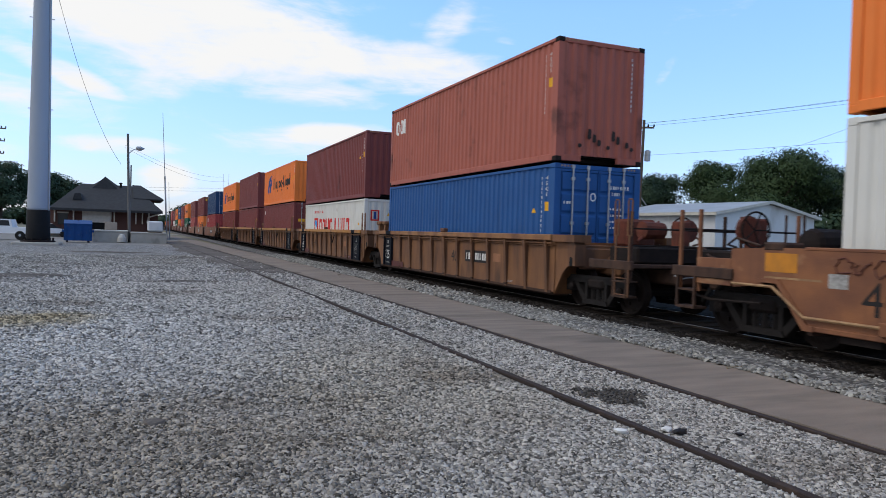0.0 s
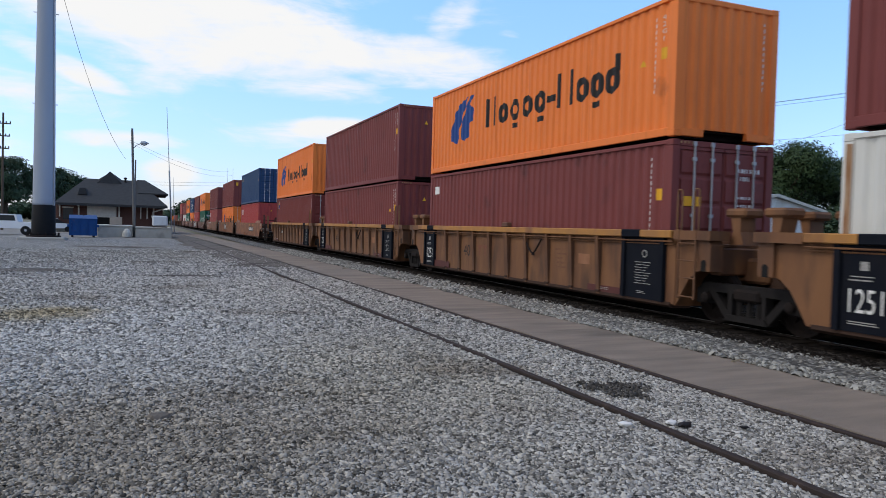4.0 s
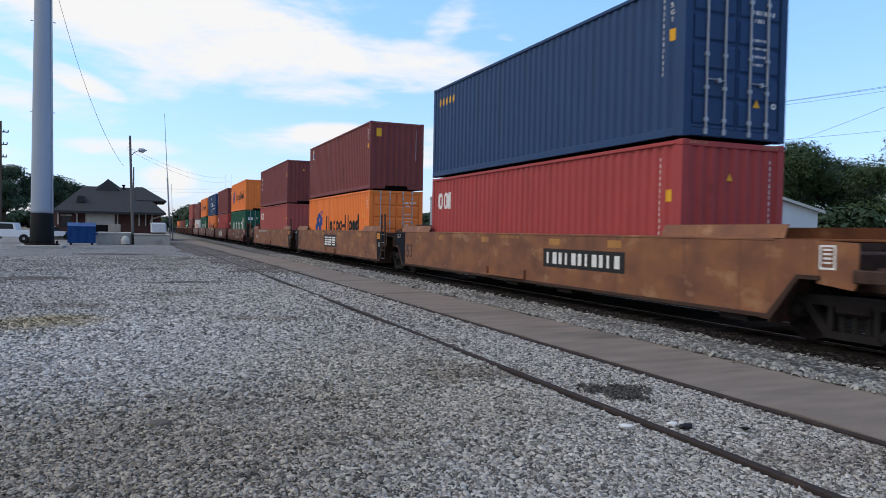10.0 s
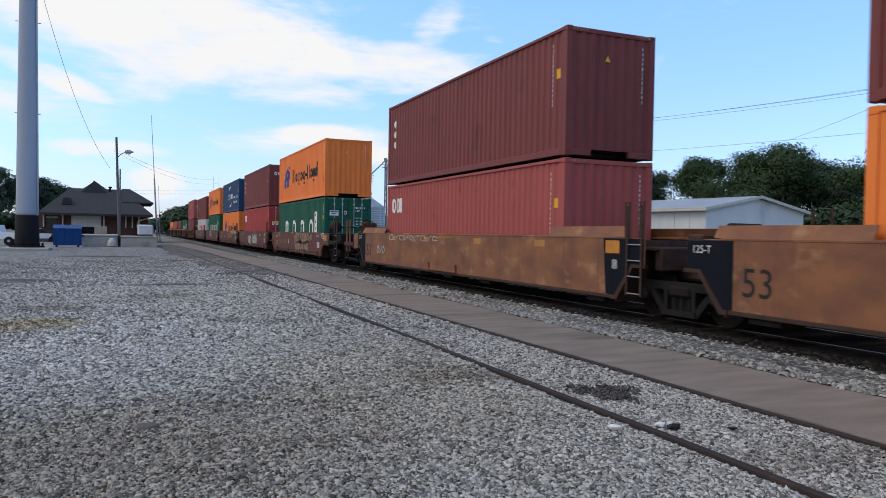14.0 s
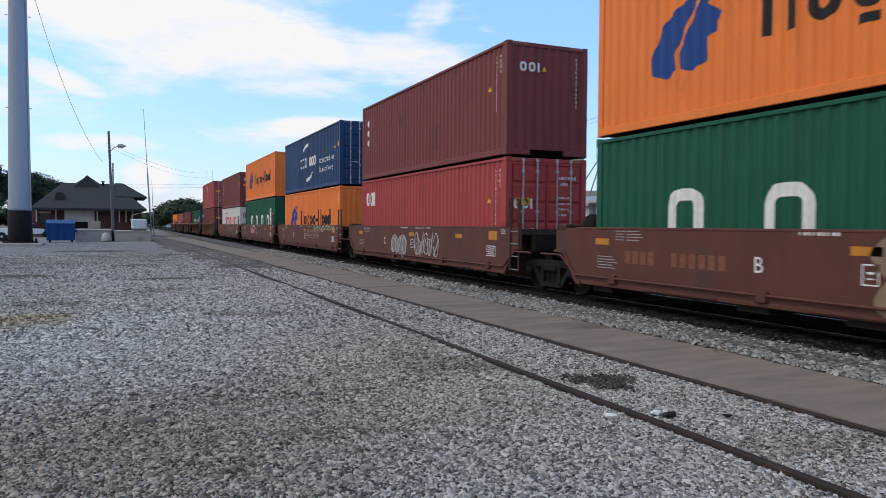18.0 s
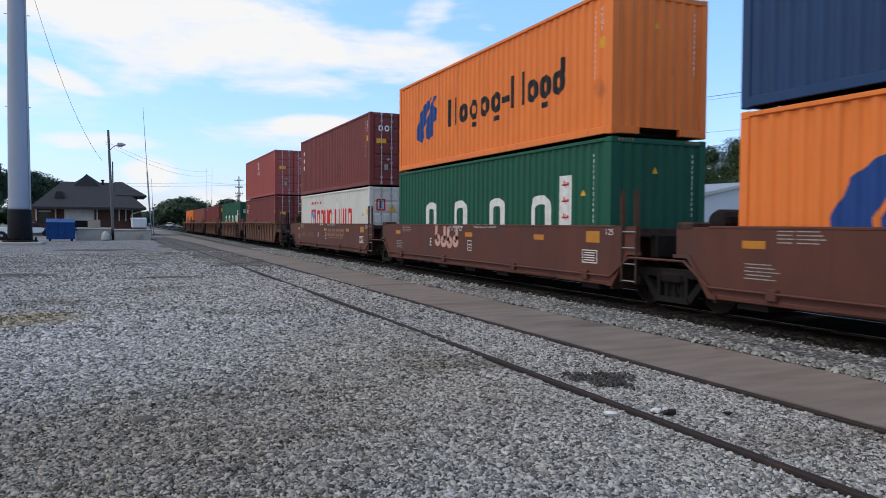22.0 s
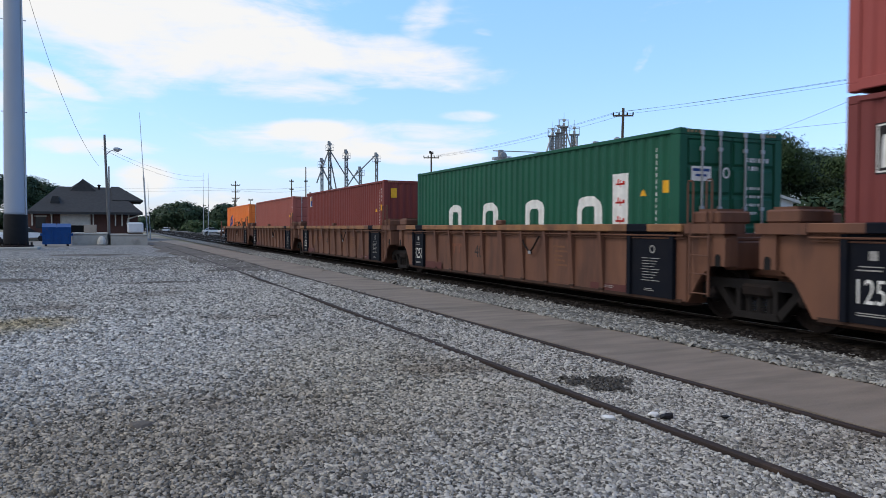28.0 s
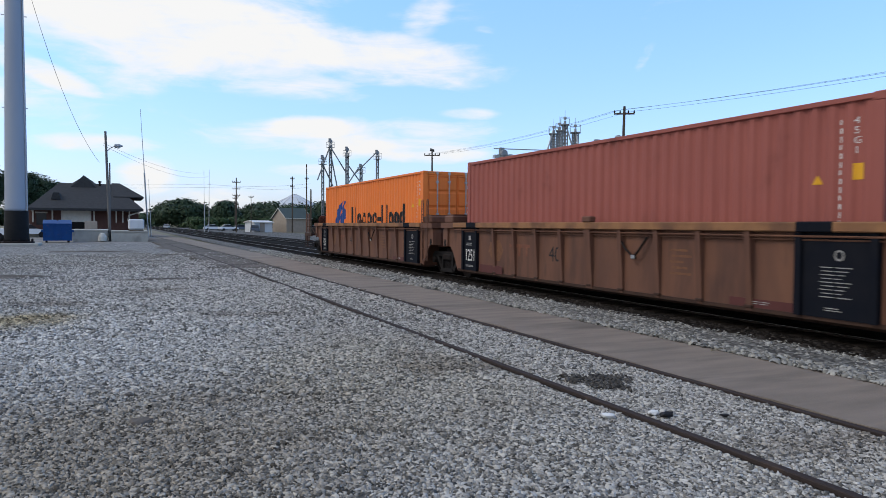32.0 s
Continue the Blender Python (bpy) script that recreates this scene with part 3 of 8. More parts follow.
RAIL = [(-0.07, -0.16), (0.07, -0.16), (0.07, -0.145), (0.012, -0.12), (0.012, -0.045), (0.036, -0.035), (0.036, -0.006), (0.028, 0.0), (-0.028, 0.0), (-0.036, -0.006), (-0.036, -0.035), (-0.012, -0.045), (-0.012, -0.12), (-0.07, -0.145)]
def rail(x, z, y0, y1, curved, n=60):
    s, m = Shape(), len(RAIL)
    v, f = [], []
    for j in range(n + 1):
        y = y0 + (y1 - y0) * j / n
        dx = bend(y) if curved else 0.0
        v += [(x + dx + p[0], y, z + p[1]) for p in RAIL]
    for j in range(n):
        f += [(j * m + i, j * m + (i + 1) % m, (j + 1) * m + (i + 1) % m, (j + 1) * m + i) for i in range(m)]
    f += [tuple(range(m))[::-1], tuple(range(n * m, n * m + m))]
    return s.add(v, f)

siding = thing("siding_track", Matrix(), "rusty siding rails sunk in gravel", "rail track", kind="structure")
for x, z in ((3.945, 0.032), (5.38, 0.020)):
    part("rail", rail(x, z, -40, 62, True, 110), M["rail"], siding, "rusty steel rail")
for name, x, label in (("main_track", TRAIN_X, "main track with worn bright rails"), ("second_track", 14.5, "second track with worn bright rails")):
    tr = thing(name, Matrix(), label, "rail track", kind="structure")
    for d in (-0.72, 0.72):
        r = part("rail", rail(x + d, RAIL_TOP, -340, 420, False, 4), M["oily_shaded_rail"], tr, "oily steel rail darkened for the train's shade")
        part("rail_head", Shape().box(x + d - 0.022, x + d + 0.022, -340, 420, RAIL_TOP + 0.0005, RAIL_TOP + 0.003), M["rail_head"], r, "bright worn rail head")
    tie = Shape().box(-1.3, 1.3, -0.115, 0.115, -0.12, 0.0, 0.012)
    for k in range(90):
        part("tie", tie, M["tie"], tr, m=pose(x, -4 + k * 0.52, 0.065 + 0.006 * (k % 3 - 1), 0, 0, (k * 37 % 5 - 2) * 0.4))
    far_ties = Shape()
    for k in range(520):
        y = 42.8 + k * 0.52
        far_ties.box(x - 1.3, x + 1.3, y - 0.115, y + 0.115, -0.05, 0.06)
    tagged(part("tie_rows", far_ties, M["tie"], tr), kind="stuff")

# ---- loose stones: one heap of many small chips
def stones(name, x0, x1, y0, y1, step, size, mat, label, seed, z=0.0, lift=None, keep=None):
    rng = np.random.default_rng(seed)
    nx, ny = int((x1 - x0) / step), int((y1 - y0) / step)
    gx, gy = np.meshgrid(np.arange(nx), np.arange(ny))
    px = x0 + (gx.ravel() + rng.random(nx * ny)) * step
    py = y0 + (gy.ravel() + rng.random(nx * ny)) * step
    if keep is not None:
        k = keep(px, py)
        px, py = px[k], py[k]
    n = len(px)
    base = np.array([(-1, -1, -0.5), (1, -0.8, -0.6), (0.9, 1, -0.5), (-0.8, 0.9, -0.6), (-0.6, -0.7, 0.55), (0.7, -0.5, 0.6), (0.5, 0.6, 0.65), (-0.6, 0.5, 0.5)])
    v = base[None] + rng.uniform(-0.5, 0.5, (n, 8, 3))
    r = size * np.minimum(rng.lognormal(0, 0.30, n), 1.7) * 0.5
    v *= (r[:, None] * rng.uniform(0.65, 1.35, (n, 3)) * np.array([1.12, 1.0, 0.72]))[:, None, :]
    a, t = rng.uniform(0, 2 * np.pi, n), rng.uniform(-0.7, 0.7, n)
    c, s = np.cos(t)[:, None], np.sin(t)[:, None]
    v[:, :, 1], v[:, :, 2] = v[:, :, 1] * c - v[:, :, 2] * s, v[:, :, 1] * s + v[:, :, 2] * c
    c, s = np.cos(a)[:, None], np.sin(a)[:, None]
    v[:, :, 0], v[:, :, 1] = v[:, :, 0] * c - v[:, :, 1] * s, v[:, :, 0] * s + v[:, :, 1] * c
    pz = np.full(n, z) if lift is None else np.array([z + lift(p, q) for p, q in zip(px, py)])
    v += np.stack([px, py, pz + r * 0.25], -1)[:, None, :]
    quads = np.array([(4, 5, 6, 7), (0, 1, 5, 4), (1, 2, 6, 5), (2, 3, 7, 6), (3, 0, 4, 7)])
    f = (np.arange(n)[:, None, None] * 8 + quads[None]).reshape(-1, 4)
    me = bpy.data.meshes.new(name)
    me.vertices.add(n * 8)
    me.vertices.foreach_set("co", v.reshape(-1).astype(np.float32))
    me.loops.add(f.size)
    me.loops.foreach_set("vertex_index", f.ravel().astype(np.int32))
    me.polygons.add(len(f))
    me.polygons.foreach_set("loop_start", np.arange(0, f.size, 4, dtype=np.int32))
    me.update(calc_edges=True)
    me.materials.append(mat)
    return tagged(new(name, me), label, "gravel", kind="stuff")

def off_rails(x, y):
    d = -0.00022 * np.maximum(0, y - 4) ** 2
    return (np.abs(x - 3.945 - d) > 0.06) & (np.abs(x - 5.38 - d) > 0.075)

def in_yard(x, y):
    return off_rails(x, y) & (x > -0.17 * y - 0.4)

def yard_rest(x, y):
    return yard_lift(x, y) * min(1, max(0, (5.3 - x) / 1.5))

def in_yard_near(x, y):
    return in_yard(x, y) & (x * x + y * y > 12.5)

stones("loose_gravel", -2.0, 5.44, 2.4, 6.6, 0.0205, 0.0215, M["stone"], "loose grey crushed stones", 1, lift=yard_rest, keep=in_yard_near)
stones("loose_gravel", -2.4, 5.44, 6.6, 11, 0.0275, 0.0265, M["stone"], "loose grey crushed stones", 11, lift=yard_rest, keep=in_yard)
stones("loose_gravel", -4.2, 5.44, 11, 22, 0.047, 0.034, M["stone"], "loose grey crushed stones", 2, lift=yard_rest, keep=in_yard)
stones("loose_gravel", -7, 5.2, 22, 42, 0.12, 0.040, M["stone"], "loose grey crushed stones", 9, lift=yard_rest, keep=in_yard)
stones("loose_gravel", -3.5, 5.44, -4, 2.4, 0.11, 0.050, M["stone"], "loose grey crushed stones", 12, lift=yard_rest, keep=off_rails)
stones("loose_ballast", 7.0, 8.30, 2.5, 16, 0.038, 0.043, M["ballast_stone"], "loose light grey ballast stones", 3, z=0.03)
stones("loose_ballast", 7.0, 8.30, 16, 45, 0.10, 0.065, M["ballast_stone"], "loose light grey ballast stones", 4, z=0.03)
# dark stones carry the painted shade out to the ballast edge
stones("oily_ballast", 8.12, 8.75, 2.5, 30, 0.060, 0.055, M["oily_shaded_stone"], "oily ballast stones blackened for the train's shade", 6, z=0.035)

def puddle(name, x, y, rx, ry, mat, label, seed, z=0.012):
    rnd = random.Random(seed)
    n = 26
    ring = []
    for k in range(n):
        a = 2 * math.pi * k / n
        q = rnd.uniform(0.72, 1.15)
        ring.append((x + rx * q * math.cos(a), y + ry * q * math.sin(a)))
    s = Shape().add([(x, y, z + 0.02)] + [(*p, z - 0.02) for p in ring], [(0, i + 1, (i + 1) % n + 1) for i in range(n)])
    return structure(name, s, mat, label, "ground")

structure("dirt_strip", strip(3.25, 5.35, 27, 84, -0.04, 0.020, 130, 0.30, 8, 1.0), M["dark_dirt"], "dark trodden dirt over the old siding", "ground")
for k, (x, y, rx, ry) in enumerate(((0.6, 30, 1.6, 1.0), (2.2, 40, 1.4, 2.2), (-3.4, 25, 1.6, 0.9), (1.2, 22.5, 1.2, 0.5), (-2.2, 46, 3.0, 1.6), (3.0, 52, 1.0, 4.0))):
    puddle("dirt_patch", x, y, rx, ry, M["dark_dirt"], "thin dark dirt patch on gravel", 40 + k, 0.014)

def on_stain(x, y):
    a = np.arctan2(y - 6.15, x - 4.5)
    return ((x - 4.5) / 0.40) ** 2 + ((y - 6.15) / 0.46) ** 2 < (0.62 + 0.25 * np.sin(3 * a + 1) + 0.15 * np.sin(7 * a)) * (0.35 + 1.1 * np.random.default_rng(5).random(len(x)))

stones("oil_stain", 4.0, 5.0, 5.5, 6.8, 0.030, 0.027, M["stain_stone"], "oil-blackened stones between the rails", 21, z=0.012, keep=on_stain)

def chunk(name, x, y, r, mat, label, seed, z=0.03):
    rnd = random.Random(seed)
    bm = bmesh.new()
    bmesh.ops.create_icosphere(bm, subdivisions=1, radius=r)
    for v in bm.verts:
        v.co *= rnd.uniform(0.6, 1.2)
        v.co.z *= 0.45
    s = Shape()
    bm.verts.index_update()
    s.add([p.co[:] for p in bm.verts], [[q.index for q in f.verts] for f in bm.faces])
    bm.free()
    return tagged(part(name, s, mat, m=pose(x, y, z)), label, "stone")

chunk("rock", 4.10, 4.86, 0.06, M["white"], "pale broken rock beside the rail", 1)
chunk("rock", 3.70, 4.94, 0.07, M["white"], "flat pale rock beside the rail", 2, 0.02)
chunk("rock", 4.16, 4.76, 0.07, M["black"], "dark rock beside the rail", 3)
chunk("rock", 4.60, 4.55, 0.045, M["black"], "dark rock between the rails", 4)
chunk("clod", 0.13, 6.22, 0.09, M["dark_dirt"], "dark earth clod on the gravel", 5, 0.02)
chunk("clod", 0.05, 7.27, 0.05, M["dark_dirt"], "small earth clod on the gravel", 6, 0.02)

def stick(x, y, z, size, turn, label):
    """A thin bent twig lying on the ground."""
    c, d = math.cos(turn) * size, math.sin(turn) * size
    way = [(x - c, y - d, z), (x - 0.3 * c + 0.12 * d, y - 0.3 * d - 0.12 * c, z + 0.02), (x + 0.4 * c, y + 0.4 * d, z + 0.01), (x + c - 0.1 * d, y + d + 0.1 * c, z)]
    tagged(part("stick", Shape().tube(way, 0.012, 5, 0.007), M["mud"]), label, "stick")

stick(6.98, 7.0, 0.04, 0.17, 0.1, "thin dark stick lying on the ballast")
stick(6.65, 25.4, 0.06, 0.30, 0.9, "thin dark stick on the ballast")

# ---------------------------------------------------------------- the train
LENGTH, HALF_W = 12.192, 1.219
PITCH, DEPTH, CORR0, CORR1, INSET = 0.278, 0.036, -5.90, 5.90, 0.026


def corrugation(y):
    """How far the side sheet lies behind its outer face at y along the container."""
    if y <= CORR0 or y >= CORR1:
        return 0.0
    q = ((y - CORR0) / PITCH) % 1.0
    if q < 0.30:
        return 0.0
    if q < 0.5:
        return DEPTH * (q - 0.30) / 0.20
    if q < 0.80:
        return DEPTH
    return DEPTH * (1 - q) / 0.20

BREAKS = sorted(CORR0 + PITCH * (k + q) for k in range(43) for q in (0.0, 0.30, 0.5, 0.80) if CORR0 + PITCH * (k + q) <= CORR1)

def container_shapes(h):
    s = {}
    # corrugated side, seen from -x; its back is flat
    o = [(-HALF_W + INSET + corrugation(y), y) for y in [-5.93] + BREAKS + [5.93]]
    s["side_wall"] = Shape().prism(o + [(-HALF_W + 0.10, 5.93), (-HALF_W + 0.10, -5.93)], "z", 0.165, h - 0.075)
    n = 8
    e = []
    for k in range(n):
        a = -1.06 + 2.12 * k / n
        w = 2.12 / n
        e += [(a, -6.08), (a + 0.3 * w, -6.08), (a + 0.5 * w, -6.045), (a + 0.8 * w, -6.045)]
    s["end_wall"] = Shape().prism(e + [(1.06, -6.08), (1.06, -6.01), (-1.06, -6.01)], "z", 0.16, h - 0.10)
    r = []
    for k in range(26):
        a = -5.95 + 11.9 * k / 26
        w = 11.9 / 26
        r += [(a, h - 0.012), (a + 0.35 * w, h - 0.012), (a + 0.5 * w, h - 0.032), (a + 0.85 * w, h - 0.032)]
    s["roof"] = Shape().prism(r + [(5.95, h - 0.012), (5.95, h - 0.06), (-5.95, h - 0.06)], "x", -1.17, 1.17)
    s["top_rail"] = Shape().box(-HALF_W, -HALF_W + 0.06, -5.95, 5.95, h - 0.085, h - 0.012, 0.008)
    s["bottom_rail"] = Shape().box(-HALF_W, -HALF_W + 0.055, -5.95, 5.95, 0.018, 0.17, 0.01)
    s["corner_post"] = Shape().prism([(-HALF_W + 0.004, -6.09), (-HALF_W + 0.004, -5.925), (-HALF_W + 0.06, -5.925), (-HALF_W + 0.06, -6.02), (-1.05, -6.02), (-1.05, -6.09)], "z", 0.118, h - 0.118)
    c = Shape().box(-0.081, 0.081, -0.089, 0.089, -0.059, 0.059, 0.012)
    c.lathe([(0.035, -0.0895), (0.035, -0.07), (0.001, -0.07)], 8, "y").lathe([(0.035, -0.0815), (0.035, -0.065), (0.001, -0.065)], 8, "x")
    s["corner_casting"] = c
    s["header"] = Shape().box(-1.06, 1.06, -6.09, -6.0, h - 0.12, h - 0.012, 0.01)
    s["front_sill"] = Shape().box(-1.06, -0.52, -6.09, -5.98, 0.018, 0.165, 0.01)
    s["door_sill"] = Shape().box(-1.06, 1.06, -6.09, -5.98, 0.018, 0.165, 0.01)
    base = Shape().box(-1.16, 1.16, -5.95, 5.95, 0.13, 0.17)
    for k in range(24):
        y = -5.7 + k * 11.4 / 23
        base.box(-1.16, 1.16, y - 0.03, y + 0.03, 0.03, 0.13)
    s["base_frame"] = base
    d = Shape().box(-1.05, -0.012, -6.05, -6.0, 0.17, h - 0.125)
    rows = 5
    for k in range(rows):
        a, b = 0.19 + (h - 0.34) * k / rows, 0.19 + (h - 0.34) * (k + 1) / rows
        d.prism([(-6.05, a + 0.02), (-6.05, b - 0.02), (-6.078, b - 0.07), (-6.078, a + 0.07)], "x", -1.0, -0.06)
    for z in (0.17, h - 0.18):
        d.box(-1.05, -0.012, -6.085, -6.05, z, z + 0.055)
    s["door_leaf"] = d
    s["door_leaf_2"] = Shape().add([(-x, y, z) for x, y, z in d.v], [tuple(reversed(f)) for f in d.f])
    rod = Shape().tube([(0, -6.105, 0.10), (0, -6.105, h - 0.06)], 0.020, 8)
    for z in (0.32, 0.9, 1.5, h - 0.35):
        rod.box(-0.045, 0.045, -6.125, -6.075, z - 0.035, z + 0.035, 0.006)
    rod.box(-0.04, 0.04, -6.12, -6.08, 0.05, 0.16, 0.006).box(-0.04, 0.04, -6.12, -6.08, h - 0.11, h - 0.02, 0.006)
    s["lock_rod"] = rod
    s["door_handle"] = Shape().tube([(0, -6.13, 0), (0.40, -6.13, -0.015)], 0.013, 6).box(0.24, 0.30, -6.14, -6.08, -0.05, 0.03)
    return s

HIGH, LOW = 2.896, 2.591
SHAPES = {HIGH: container_shapes(HIGH), LOW: container_shapes(LOW)}

# ---- markings that follow the corrugated sheet. u runs along the side from its far end, v up.
def text_flat(string, height):
    c = bpy.data.curves.new("lettering", "FONT")
    c.body, c.size, c.resolution_u = string, height / 0.72, 3
    o = bpy.data.objects.new("lettering", c)
    scene.collection.objects.link(o)
    me = o.evaluated_get(bpy.context.evaluated_depsgraph_get()).to_mesh()
    v, f = [(p.co.x, p.co.y) for p in me.vertices], [tuple(p.vertices) for p in me.polygons]
    o.to_mesh_clear()
    bpy.data.objects.remove(o)
    bpy.data.curves.remove(c)
    return v, f

def rects(*boxes):
    v, f = [], []
    for u0, u1, v0, v1 in boxes:
        n = len(v)
        v += [(u0, v0), (u1, v0), (u1, v1), (u0, v1)]
        f.append((n, n + 1, n + 2, n + 3))
    return v, f

def frame_rects(u0, u1, v0, v1, s):
    return [(u0, u0 + s, v0, v1), (u1 - s, u1, v0, v1), (u0 + s, u1 - s, v0, v0 + s), (u0 + s, u1 - s, v1 - s, v1)]

def ring(u0, u1, v0, v1, s, r=0.5):
    """A ring with rounded corners; r is the corner as a share of the shorter side."""
    def loop(a, b, c, d, q):
        pts = []
        for cx, cy, a0 in ((b - q, d - q, 0), (a + q, d - q, 90), (a + q, c + q, 180), (b - q, c + q, 270)):
            pts += [(cx + q * math.cos(radians(a0 + k * 18)), cy + q * math.sin(radians(a0 + k * 18))) for k in range(6)]
        return pts
    q = r * min(u1 - u0, v1 - v0)
    o, i = loop(u0, u1, v0, v1, q), loop(u0 + s, u1 - s, v0 + s, v1 - s, max(q - s, 0.004))
    n = len(o)
    return o + i, [(k, (k + 1) % n, n + (k + 1) % n, n + k) for k in range(n)]

def joined(*flats):
    v, f = [], []
    for a, b in flats:
        f += [tuple(i + len(v) for i in q) for q in b]
        v += list(a)
    return v, f

def pair(u0, u1, v0, v1, s):
    """Two upright bars."""
    return rects((u0, u0 + s, v0, v1), (u1 - s, u1, v0, v1))

def placed(flat, u, v, wide=1.0, tall=1.0, slant=0.0):
    return [(u + p[0] * wide + p[1] * slant, v + p[1] * tall) for p in flat[0]], flat[1]

def mark(name, flat, mat, parent, label="", face="side", lift=0.004):
    """A painted marking. face side: on the corrugated near side; end: on the end that leads; x=...: on a flat side at that depth."""
    bm = bmesh.new()
    vs = [bm.verts.new((0, p[0], p[1])) for p in flat[0]]
    for f in flat[1]:
        try:
            bm.faces.new([vs[i] for i in f])
        except ValueError:
            pass
    if face == "side":
        lo, hi = min(p[0] for p in flat[0]), max(p[0] for p in flat[0])
        for y in BREAKS:
            u = LENGTH / 2 - y
            if lo < u < hi:
                bmesh.ops.bisect_plane(bm, geom=bm.verts[:] + bm.edges[:] + bm.faces[:], plane_co=(0, u, 0), plane_no=(0, 1, 0))
        for p in bm.verts:
            y = LENGTH / 2 - p.co.y
            p.co = (-HALF_W + INSET + corrugation(y) - lift, y, p.co.z)
    elif face == "end":
        for p in bm.verts:
            p.co = (p.co.y, -6.09 - lift, p.co.z)
    elif face == "door":
        for p in bm.verts:
            p.co = (p.co.y, -6.082 - lift, p.co.z)
    else:
        for p in bm.verts:
            p.co = (face - lift, -p.co.y, p.co.z)
    bmesh.ops.recalc_face_normals(bm, faces=bm.faces[:])
    if bm.faces and (bm.faces[:][0].normal.y if face in ("end", "door") else bm.faces[:][0].normal.x) > 0:
        bmesh.ops.reverse_faces(bm, faces=bm.faces[:])
    s = Shape()
    bm.verts.index_update()
    s.add([p.co[:] for p in bm.verts], [[q.index for q in f.verts] for f in bm.faces])
    bm.free()
    ob = part(name, s, mat, parent, label)
    if name.endswith(("bars", "column", "_block")):
        ob["kind"] = "stuff"
    return ob

def word_marks(c, kinds, u, v, x_height, step, stroke, mat, label, face="side", lift=0.004):
    """A wordmark drawn as plain rings and bars, one part for each sign. o: ring; l: bar; space: gap."""
    for k in kinds:
        w = step * 0.76
        if k == "o":
            flat = ring(u, u + w, v, v + x_height, stroke, 0.42)
        elif k == "l":
            flat, w = rects((u, u + stroke, v, v + x_height)), stroke
        else:
            flat = None
        if flat:
            mark("wordmark_sign", flat, mat, c, label, face, lift)
        u += w + step * 0.24

def code_bars(u, v, n, tall=0.09, wide=0.055, across=False):
    """A row, or an upright column, of small uneven bars where a code stands."""
    if across:
        return rects(*[(u + i * wide * 1.5, u + i * wide * 1.5 + wide * (0.5 + 0.25 * ((i * 5) % 3)), v, v + tall) for i in range(n)])
    return rects(*[(u + wide * 0.12 * (i % 3), u + wide * (0.72 + 0.14 * (i * 5 % 3)), v - i * tall * 1.42 - tall * (0.8 + 0.1 * (i % 3)), v - i * tall * 1.42) for i in range(n)])

GLYPHS = {}
def stacked(string, u, v, height):
    """Painted characters one below the other, from v down."""
    v0, out = v, []
    for ch in string:
        if ch not in GLYPHS:
            GLYPHS[ch] = text_flat(ch, 1.0)
        if ch != " ":
            out.append(placed(GLYPHS[ch], u, v0 - height, height, height))
        v0 -= height * 1.38
    return joined(*out)

def triangle(u, v, w, h):
    return [(u, v), (u + w, v), (u + w / 2, v + h)], [(0, 1, 2)]

def emblem(u, v, s):
    """A slanted blue double blade."""
    a = [(0.54, 0.99), (0.30, 0.89), (0.13, 0.70), (0.08, 0.51), (0.0, 0.30), (0.03, 0.09), (0.19, 0.0), (0.29, 0.10), (0.27, 0.30), (0.35, 0.52), (0.43, 0.74)]
    b = [(0.70, 1.0), (0.60, 0.80), (0.74, 0.64), (0.68, 0.56), (0.68, 0.44), (0.60, 0.39), (0.61, 0.12), (0.44, 0.03), (0.32, 0.10), (0.31, 0.30), (0.39, 0.52), (0.47, 0.74), (0.58, 0.98)]
    n = len(a)
    return [(u + p[0] * s * 1.75, v + p[1] * s) for p in a + b], [tuple(range(n)), tuple(range(n, n + len(b)))]

